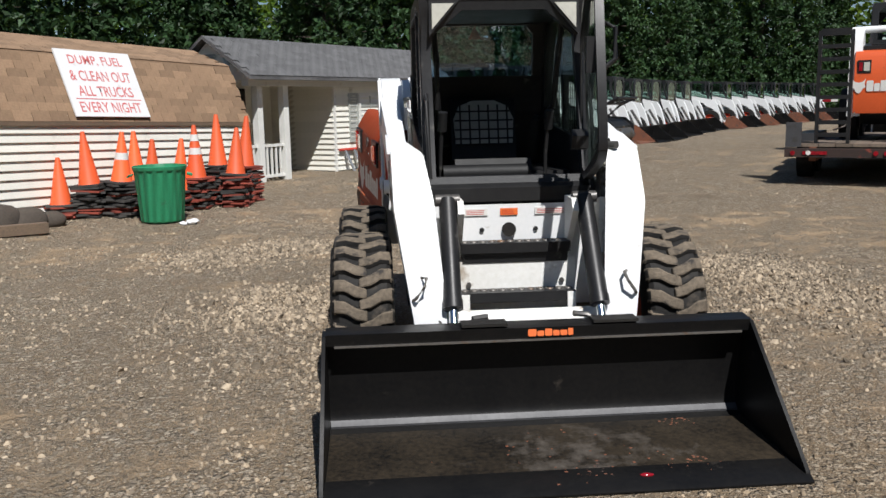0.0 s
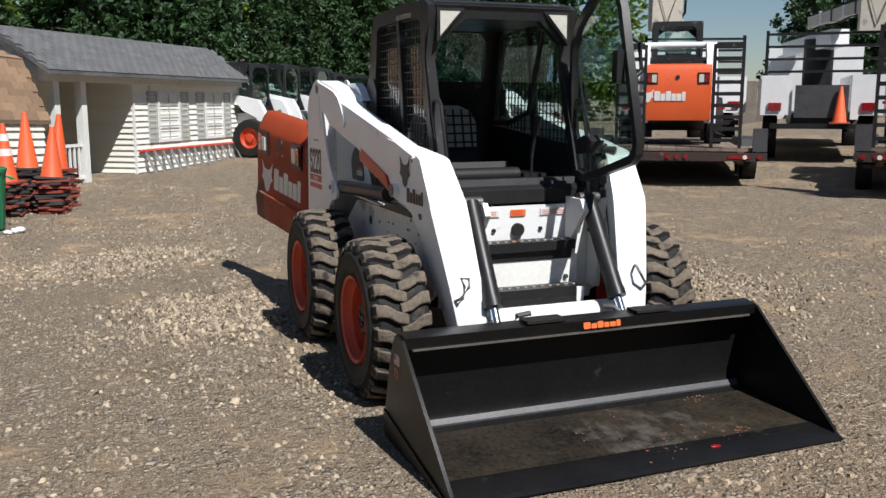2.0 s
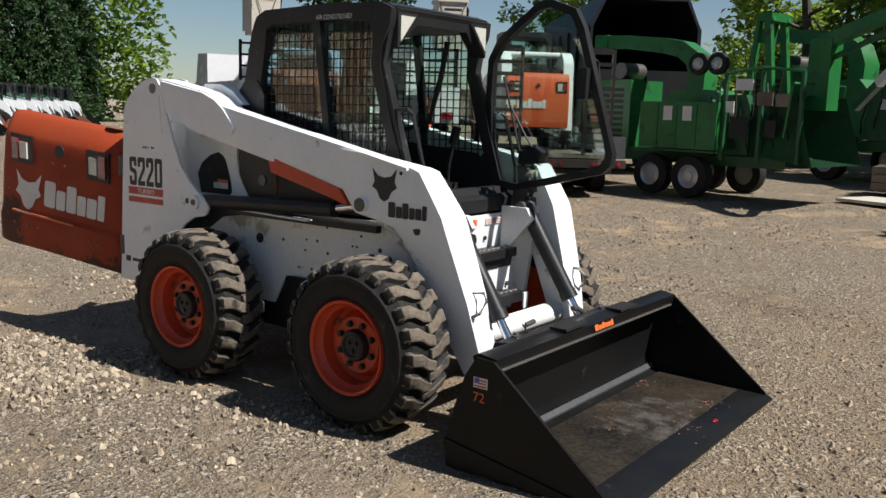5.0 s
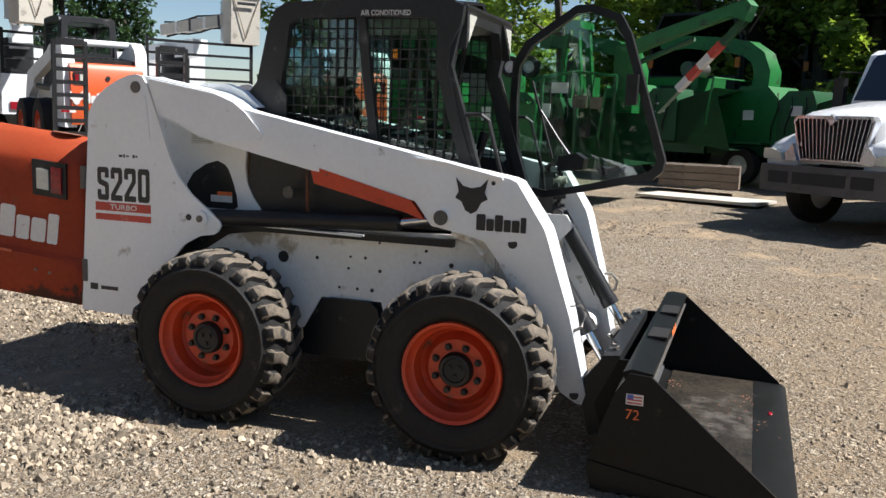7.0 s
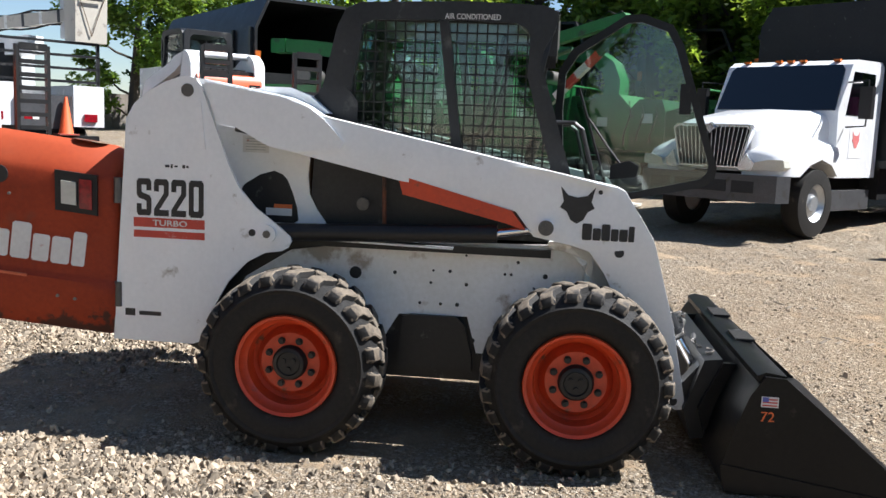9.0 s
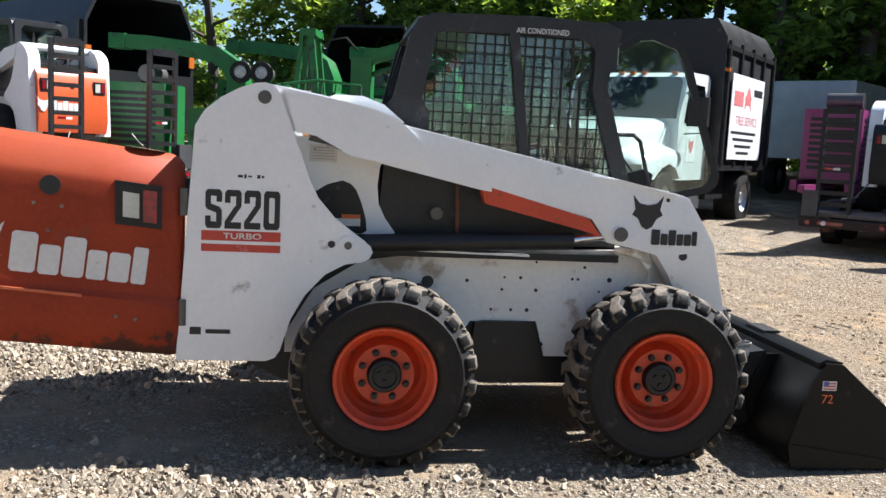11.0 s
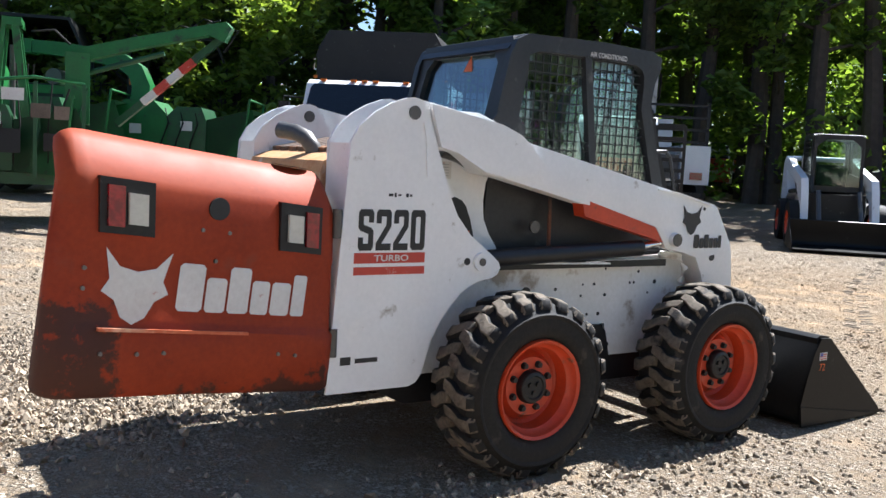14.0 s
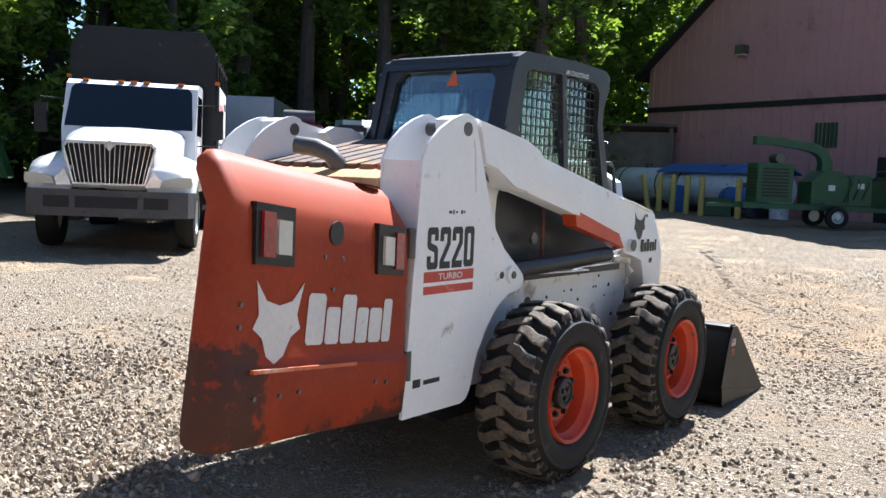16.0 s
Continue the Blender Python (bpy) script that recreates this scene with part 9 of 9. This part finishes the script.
# ---- far edge of the yard: building, tanks, bollards, fence ----
def red_building():
    e = Vector((-9.3, 3.25, 0)).normalized()
    m = frame_at(12.14, -27.7, 0.0, e.x, e.y)
    # x along the wall, y points away from it on its left: the building lies on the other side
    b = thing("red_building", "tall dusky red metal-clad gabled building", "building", m=m)
    W, Dp = 18.0, 14.0
    bm = bmesh.new()
    prism(bm, [(0, -1.0), (0, 5.95), (W / 2, 12.9), (W, 5.95), (W, -1.0)], "y", 0.0, 0.25)
    wl = part("wall_gable", bm, BRICK_RED, b, "dusky red gable wall")
    for k in range(46):
        x = 0.2 + k * 0.39
        top = 5.95 + 6.95 * (1 - abs(x - W / 2) / (W / 2))
        bm = bmesh.new()
        box(bm, x, x + 0.05, -0.025, 0.0, 0.0, top - 0.05)
        part("wall_rib", bm, BRICK_RED, wl)
    bm = bmesh.new()
    box(bm, 0, W, -0.045, -0.026, 4.30, 4.50)
    part("dark_band", bm, BLACK, b, "dark horizontal trim band")
    for x, y0 in ((0, 0), (W - 0.25, 0)):
        bm = bmesh.new()
        box(bm, x, x + 0.25, 0.25, Dp, -1, 5.9)
        part("wall_long", bm, BRICK_RED, b)
    for s in (0, 1):
        bm = bmesh.new()
        if s == 0:
            prism(bm, [(-0.5, 5.55), (W / 2, 12.95), (W / 2, 13.1), (-0.5, 5.72)], "y", -0.35, Dp)
        else:
            prism(bm, [(W + 0.5, 5.55), (W / 2, 12.95), (W / 2, 13.1), (W + 0.5, 5.72)], "y", -0.35, Dp)
        part("roof", bm, BLACK, b, "dark metal roof")
    bm = bmesh.new()
    box(bm, 4.25, 4.6, -0.35, -0.02, 6.15, 6.45)
    lp = part("wall_lamp", bm, STEEL, b, "grey wall lamp", 0.03, 2)
    bm = bmesh.new()
    box(bm, 4.28, 4.57, -0.30, -0.08, 6.10, 6.15)
    part("lamp_lens", bm, LENS_CLEAR, lp)
    vt = new("wall_vent")
    vt.parent = b
    for k in range(6):
        bm = bmesh.new()
        box(bm, 7.4 + k * 0.14, 7.48 + k * 0.14, -0.06, -0.02, 2.9, 3.7)
        part("vent_bar", bm, GREEN_DARK, vt)
    bm = bmesh.new()
    box(bm, 9.6, 11.6, -0.06, -0.03, 0.2, 2.6)
    part("door", bm, BLACK, b, "dark service door")


red_building()

for px, py in ((9.35, -22.9), (8.75, -22.6), (8.15, -22.3), (7.55, -22.0), (6.25, -21.6), (9.9, -23.3)):
    bm = bmesh.new()
    cyl(bm, (0, 0, 0), (0, 0, 1.15), 0.095, 14)
    bmesh.ops.create_uvsphere(bm, u_segments=14, v_segments=6, radius=0.095, matrix=Matrix.Translation((0, 0, 1.15)))
    lean = 12 if px > 9.8 else 0
    thing_mesh("bollard", bm, YELLOW, "faded yellow steel bollard by the tanks", "bollard", "bollards", m=on_ground(px, py) @ pose(0, 0, 0, 0, lean, 0))


def tank(x, y, length, r, mt, label, turn, straps=True):
    t = thing("storage_tank", label, "tank", "storage tanks", m=on_ground(x, y, turn))
    bm = bmesh.new()
    lathe(bm, [(-length / 2, 0.001), (-length / 2 + 0.01, r * 0.5), (-length / 2 + 0.1, r * 0.85), (-length / 2 + 0.25, r), (length / 2 - 0.25, r), (length / 2 - 0.1, r * 0.85), (length / 2 - 0.01, r * 0.5), (length / 2, 0.001)], 28, "x", (0, 0, r + 0.2), close=False)
    part("tank_shell", bm, mt, t)
    for sx in (-0.3, 0.3):
        bm = bmesh.new()
        box(bm, sx * length - 0.1, sx * length + 0.1, -r * 0.8, r * 0.8, 0, 0.35)
        part("saddle", bm, BUMPER, t)
        bm = bmesh.new()
        lathe(bm, [(sx * length - 0.03, r + 0.012), (sx * length + 0.03, r + 0.012), (sx * length + 0.03, r), (sx * length - 0.03, r)], 28, "x", (0, 0, r + 0.2))
        part("strap", bm, BUMPER, t)
    bm = bmesh.new()
    cyl(bm, (0, 0, 2 * r + 0.18), (0, 0, 2 * r + 0.34), 0.14, 12)
    part("filler_cap", bm, BUMPER, t)
    return t


tank(7.6, -24.0, 5.0, 0.62, TANK, "white horizontal storage tank behind bollards", -20)
tank(10.9, -25.4, 3.0, 0.6, TANK, "white horizontal storage tank behind bollards", -20)
tank(6.6, -23.0, 1.6, 0.36, TANK_BLUE, "small blue tank behind bollards", -20)
for x, y, sx, sz, mt, nm, lb in ((7.4, -22.75, 0.5, 0.55, GREEN_DARK, "green_crate", "dark green crate by the tanks"), (8.9, -23.4, 0.35, 0.8, TANK_BLUE, "blue_drum", "blue plastic drum by the tanks"), (5.4, -22.8, 0.4, 0.85, TANK, "white_drum", "white plastic drum by the tanks")):
    bm = bmesh.new()
    if "drum" in nm:
        lathe(bm, [(0, 0.001), (0, 0.28), (0.28, 0.29), (0.3, 0.31), (0.32, 0.29), (0.58, 0.29), (0.6, 0.31), (0.62, 0.29), (0.86, 0.28), (0.88, 0.001)], 20, "z", close=False)
    else:
        box(bm, -sx, sx, -0.4, 0.4, 0, sz)
        bev(bm, 0.03, 1)
    thing_mesh(nm, bm, mt, lb, "container", m=on_ground(x, y, 20))
# pitched tarpaulin on the tank and dark lean-to beyond
bm = bmesh.new()
for i in range(13):
    pass
prism(bm, [(-0.7, 1.35), (0, 1.62), (0.7, 1.35), (0.72, 1.30), (0, 1.56), (-0.72, 1.30)], "x", -2.4, 2.4)
thing_mesh("tarpaulin", bm, TANK_BLUE, "blue tarpaulin draped over the white tank", "tarpaulin", m=on_ground(7.6, -24.1, -20))
lt = thing("lean_to", "dark low shed roof under the trees", "shed", m=on_ground(14.0, -27.0, 20))
bm = bmesh.new()
prism(bm, [(-1.5, 2.0), (1.5, 2.9), (1.5, 3.0), (-1.5, 2.1)], "x", -3.2, 3.2)
part("roof", bm, FENCE, lt)
for x in (-3, 0, 3):
    for y, z in ((-1.3, 2.05), (1.3, 2.85)):
        bm = bmesh.new()
        box(bm, x - 0.07, x + 0.07, y - 0.07, y + 0.07, 0, z)
        part("post", bm, FENCE, lt)
bm = bmesh.new()
box(bm, -3.1, 3.1, 1.2, 1.26, 0, 2.7)
part("back_wall", bm, FENCE, lt)


# board fence beyond the trailers
def fence(x0, y0, x1, y1, hgt):
    d = Vector((x1 - x0, y1 - y0, 0))
    n = int(d.length / 0.62)
    f = thing("board_fence", "weathered brown board fence at the yard's edge", "fence")
    bm = bmesh.new()
    box(bm, 0.0, 0.60, -0.015, 0.015, 0, hgt)
    me = mesh_of("fence_board", bm, FENCE)
    bm = bmesh.new()
    box(bm, -0.05, 0.05, 0.0, 0.1, 0, hgt + 0.1)
    mp = mesh_of("fence_post", bm, FENCE)
    ang = math.degrees(math.atan2(d.y, d.x))
    for k in range(n):
        p = Vector((x0, y0, 0)) + d * (k / n)
        share("fence_board", me, f, pose(p.x, p.y, ground_z(p.x, p.y) - 0.05, 0, 0, ang))
        if k % 4 == 0:
            share("fence_post", mp, f, pose(p.x, p.y, ground_z(p.x, p.y) - 0.05, 0, 0, ang))


fence(24.5, 27.6, 44.0, 22.0, 1.9)

# parked silver van and pole with a notice
pl = thing("utility_pole", "tall grey wooden pole with a small white notice", "pole", m=on_ground(22.2, -2.35))
bm = bmesh.new()
cyl(bm, (0, 0, -0.3), (0.15, 0, 11), 0.22, 14, 0.16)
part("pole_shaft", bm, WOOD_OLD, pl)
bm = bmesh.new()
box(bm, -0.27, -0.23, -0.32, 0.32, 2.9, 3.5)
part("notice", bm, SIGN_WHITE, pl, "white notice with blurred print")
bm = bmesh.new()
for k in range(3):
    box(bm, -0.276, -0.271, -0.24, 0.24, 3.02 + k * 0.15, 3.08 + k * 0.15)
part("notice_print", bm, BLUE, pl)


def van(x, y, turn):
    v = thing("box_truck", "silver grey box truck parked in the shade", "truck", m=on_ground(x, y, turn))
    bm = bmesh.new()
    box(bm, -1.15, 1.15, 0.0, 4.2, 0.9, 2.7)
    part("cargo_box", bm, ALUMINIUM, v, "", 0.05, 2)
    bm = bmesh.new()
    prism(bm, [(-1.7, 0.6), (-1.7, 1.35), (-0.9, 1.5), (-0.4, 2.2), (0.0, 2.25), (0.0, 0.6)], "x", -1.0, 1.0)
    part("cab", bm, BUMPER, v, "", 0.06, 2)
    for s in (-1, 1):
        for yy in (-0.9, 3.2):
            simple_wheel(v, s * 0.9, yy, 0.42, 0.42, 0.26, ALUMINIUM, s, 20, False)


van(17.6, -12.6, 40)


# ---- trees ----
def limb(bm, p, d, length, r, n=6, bend=0.25):
    pts = [p]
    steps = 4
    for k in range(steps):
        d = (d + Vector((random.uniform(-bend, bend), random.uniform(-bend, bend), random.uniform(-0.05, bend)))).normalized()
        pts.append(pts[-1] + d * (length / steps))
    rings = []
    for k, q in enumerate(pts):
        rr = r * (1 - 0.82 * k / steps)
        t = (pts[min(k + 1, steps)] - pts[max(k - 1, 0)]).normalized().to_track_quat("Z", "Y")
        rings.append([bm.verts.new(q + t @ Vector((rr * math.cos(6.2832 * i / n), rr * math.sin(6.2832 * i / n), 0))) for i in range(n)])
    for a, b in zip(rings, rings[1:]):
        for i in range(n):
            bm.faces.new((a[i], a[(i + 1) % n], b[(i + 1) % n], b[i]))
    return pts


def leaves_mesh(name, centres, size, material, seed, droop=0.0, up=0.5):
    """Many small folded leaf clumps round the given points: (x, y, z, spread, count)."""
    rs = np.random.RandomState(seed)
    C = []
    for x, y, z, spread, count in centres:
        g = rs.randn(count, 3)
        g /= np.linalg.norm(g, axis=1)[:, None] + 1e-6
        rad = spread * rs.rand(count, 1) ** 0.45
        C.append(np.array((x, y, z)) + g * rad * np.array((1, 1, 0.75)))
    C = np.concatenate(C)
    n = len(C)
    a = rs.randn(n, 3)
    a[:, 2] *= 0.45
    a[:, 2] -= droop
    a /= np.linalg.norm(a, axis=1)[:, None]
    nrm = rs.randn(n, 3)
    nrm[:, 2] = np.abs(nrm[:, 2]) + up
    b = np.cross(nrm, a)
    b /= np.linalg.norm(b, axis=1)[:, None]
    s = size * (0.6 + 0.8 * rs.rand(n, 1))
    lift = np.cross(a, b) * s * 0.22
    V = np.stack([C - a * s * 0.5, C + b * s * 0.34 + lift * 0.4, C + a * s * 0.6 - lift, C - b * s * 0.34 + lift * 0.4], 1).reshape(-1, 3)
    F = np.arange(4 * n).reshape(-1, 4)
    me = bpy.data.meshes.new(name)
    me.from_pydata(V.tolist(), [], F.tolist())
    me.materials.append(material)
    return me


def broadleaf(seed, hgt, crown0, rad, material, count, size=0.32, label="tall broadleaf tree with dense dark green crown"):
    random.seed(seed)
    t = thing("broadleaf_tree", label, "tree", "woods round the yard")
    bm = bmesh.new()
    trunk = limb(bm, Vector((0, 0, -0.3)), Vector((0, 0, 1)), hgt * 0.85, 0.20 + hgt * 0.009, 9, 0.06)
    centres = []
    for k in range(15):
        f = crown0 + (1 - crown0) * (k + 0.5) / 15
        z = hgt * 0.85 * f
        j = min(3, int(f * 4))
        base = trunk[j].lerp(trunk[j + 1], f * 4 - j)
        ang = k * 2.4 + random.uniform(-0.4, 0.4)
        ln = rad * (0.55 + 0.6 * math.sin(math.pi * min(1, (f - crown0) / (1 - crown0) * 0.8 + 0.2))) * random.uniform(0.8, 1.1)
        pts = limb(bm, base, Vector((math.cos(ang), math.sin(ang), 0.35)), ln, 0.07, 5, 0.3)
        for q, sp in ((pts[2], 0.9), (pts[3], 1.0), (pts[4], 0.9)):
            centres.append((q.x, q.y, q.z, sp * random.uniform(0.6, 1.15) * rad / 3.2, int(count / 48 * random.uniform(0.6, 1.4))))
    top = trunk[-1]
    centres.append((top.x, top.y, top.z + 0.4, rad * 0.4, int(count / 12)))
    part("trunk", bm, BARK, t, "grey-brown trunk with limbs")
    me = leaves_mesh("crown", centres, size, material, seed)
    cr = new("crown", me)
    cr.parent = t
    return t


def conifer(seed, hgt, rad, count, material=None, label="tall dense dark green conifer in a screen"):
    random.seed(seed)
    rs = np.random.RandomState(seed)
    t = thing("conifer_tree", label, "tree", "conifer screen behind the sheds")
    bm = bmesh.new()
    trunk = limb(bm, Vector((0, 0, -0.3)), Vector((0, 0, 1)), hgt, 0.24, 8, 0.02)
    centres = []
    tiers = int(hgt / 0.55)
    for k in range(tiers):
        f = (k + 0.3) / tiers
        z = 0.25 + f * (hgt - 0.3)
        r = rad * (1 - f) ** 0.75 * random.uniform(0.82, 1.12)
        n = max(3, int(9 * (1 - f) + 3))
        for i in range(n):
            a = 6.2832 * i / n + k * 0.7 + random.uniform(-0.25, 0.25)
            rr = r * random.uniform(0.75, 1.1)
            if i % 2 == 0:
                limb(bm, Vector((0, 0, z)), Vector((math.cos(a), math.sin(a), 0.05)), rr * 0.9, 0.03, 4, 0.08)
            for q in (0.55, 0.95):
                centres.append((rr * q * math.cos(a), rr * q * math.sin(a), z - 0.22 * rr * q * q, 0.42, max(2, int(count / (tiers * 16)))))
    part("trunk", bm, BARK, t, "straight trunk with short boughs")
    cr = new("crown", leaves_mesh("crown", centres, 0.23, material or CONIFER, seed, droop=0.5, up=0.2))
    cr.parent = t
    return t


con = [conifer(21, 12.0, 2.6, 12000), conifer(22, 10.5, 2.3, 11000), conifer(23, 13.5, 2.9, 13500)]
places = []
random.seed(31)
for k in range(17):
    f = k / 16
    push = 5.0 * max(0.0, min(1.0, (f - 0.35) / 0.2))
    places.append((-18 + 50 * f - 0.6 * push + random.uniform(-0.5, 0.5), 17.5 + 29 * f + 3.0 * math.sin(f * 3.1) + push + random.uniform(-0.6, 0.6)))
for k in range(9):
    f = k / 8
    places.append((-19 + 44 * f, 23 + 27 * f + 6 * min(1.0, 2 * f) + random.uniform(-1, 1)))
places += [(33.5, 33.0), (35.5, 31.0), (46, 20), (48, 23), (-12, 9), (-14, 5)]
used = 0
for k, (x, y) in enumerate(places):
    m = on_ground(x, y, random.uniform(0, 360))
    if used < 3:
        con[used].matrix_world = m
        used += 1
    else:
        copy_thing(con[k % 3], m)

bro = [broadleaf(41, 13, 0.10, 3.4, LEAF, 6500, 0.29), broadleaf(42, 15, 0.14, 3.8, LEAF, 7000, 0.29), broadleaf(43, 11, 0.06, 3.2, LEAF_MID, 6500, 0.28),
       broadleaf(44, 16, 0.34, 3.4, LEAF, 5500, 0.29), broadleaf(45, 9, 0.05, 2.8, LEAF_LIGHT, 6500, 0.23, "smaller broadleaf tree with leaves coloured bright as sunlit"),
       broadleaf(46, 17, 0.52, 3.2, LEAF_MID, 4500, 0.28, "tall tree with a long bare trunk and sunlit crown")]
random.seed(51)
spots = []
# bearing clockwise from +y, distance from the machine
for b in np.linspace(79, 152, 17):
    # lighter leaf colours stand where the wood is sunlit, darker ones in shade
    kind = random.choice((2, 4, 2, 5)) if b < 110 else random.choice((5, 2, 2, 3, 5))
    spots.append((b + random.uniform(-1.5, 1.5), 27 + 3 * math.sin(b * 0.2) + random.uniform(-1.5, 1.5), kind))
for b in np.linspace(97, 168, 13):
    spots.append((b + random.uniform(-2, 2), 34 + random.uniform(-2, 2), int(random.choice((0, 2, 5)))))
for b in (62, 66, 76, 84):
    spots.append((b, 44 + random.uniform(-3, 3), int(random.choice((0, 1, 2)))))
for b in (95, 98, 101, 104.5, 88, 92, 107):
    spots.append((b + 1, 21.5 + random.uniform(-1, 1.5), 4))
for b in (118, 124, 129, 134):
    spots.append((b, 30 + random.uniform(-1, 1.5), 0))
for b in (109, 113, 121, 126, 131, 137, 141, 145, 149):
    spots.append((b, 24.5 + random.uniform(-1, 1.5), 5 if b < 135 else 3))
used = set()
for k, (b, d, i) in enumerate(spots):
    if 82 < b < 98 and k % 2:
        continue
    x, y = d * math.sin(radians(b)), 0.6 + d * math.cos(radians(b))
    m = on_ground(x, y, random.uniform(0, 360))
    if i not in used:
        bro[i].matrix_world = m
        used.add(i)
    else:
        copy_thing(bro[i], m)
for i in range(6):
    if i not in used:
        bro[i].matrix_world = on_ground(30 + 3 * i, -14, 0)
# trees added out of view, behind the red building and camera, for gloss only
for b, d in ((176, 46), (184, 48), (192, 46), (200, 44), (215, 36), (232, 34), (250, 32), (268, 30), (285, 30), (302, 28)):
    x, y = d * math.sin(radians(b)), 0.6 + d * math.cos(radians(b))
    copy_thing(bro[int(b) % 4], on_ground(x, y, b * 3))


def undergrowth():
    """Shrubs and low foliage along the wood's edge."""
    rs = np.random.RandomState(77)
    centres = []
    for b in np.linspace(72, 166, 150):
        for lay in range(3):
            d = 26.5 + lay * 3 + rs.uniform(-1.5, 1.5)
            bb = b + rs.uniform(-0.5, 0.5)
            x, y = d * math.sin(math.radians(bb)), 0.6 + d * math.cos(math.radians(bb))
            if 12.5 > x > -6 and y < -22:
                continue
            centres.append((x, y, ground_z(x, y) + rs.uniform(0.3, 2.4) + lay * 0.8, rs.uniform(0.7, 1.5), 55))
    me = leaves_mesh("undergrowth", centres, 0.26, LEAF_MID, 78)
    tagged(new("undergrowth", me), "dark tangled shrubs along the wood's edge", "shrubs", kind="stuff")


undergrowth()


def far_woods():
    """The closed wall of trees beyond the first rows."""
    rs = np.random.RandomState(79)
    centres = []
    for b in list(np.linspace(76, 170, 190)) + list(np.linspace(-48, 34, 150)):
        for lay in range(5 if b > 120 or b < 40 else 1):
            d = (43 if b > 40 else 61) + rs.uniform(-2, 4)
            x, y = d * math.sin(math.radians(b)), 0.6 + d * math.cos(math.radians(b))
            centres.append((x, y, 0.6 + rs.uniform(0.3, 2.6) + lay * 2.7, rs.uniform(1.6, 2.4), 60))
    me = leaves_mesh("far_woods", centres, 0.55, LEAF, 80)
    tagged(new("far_woods", me), "dense dark green woods behind the yard", "woods", kind="stuff")


far_woods()
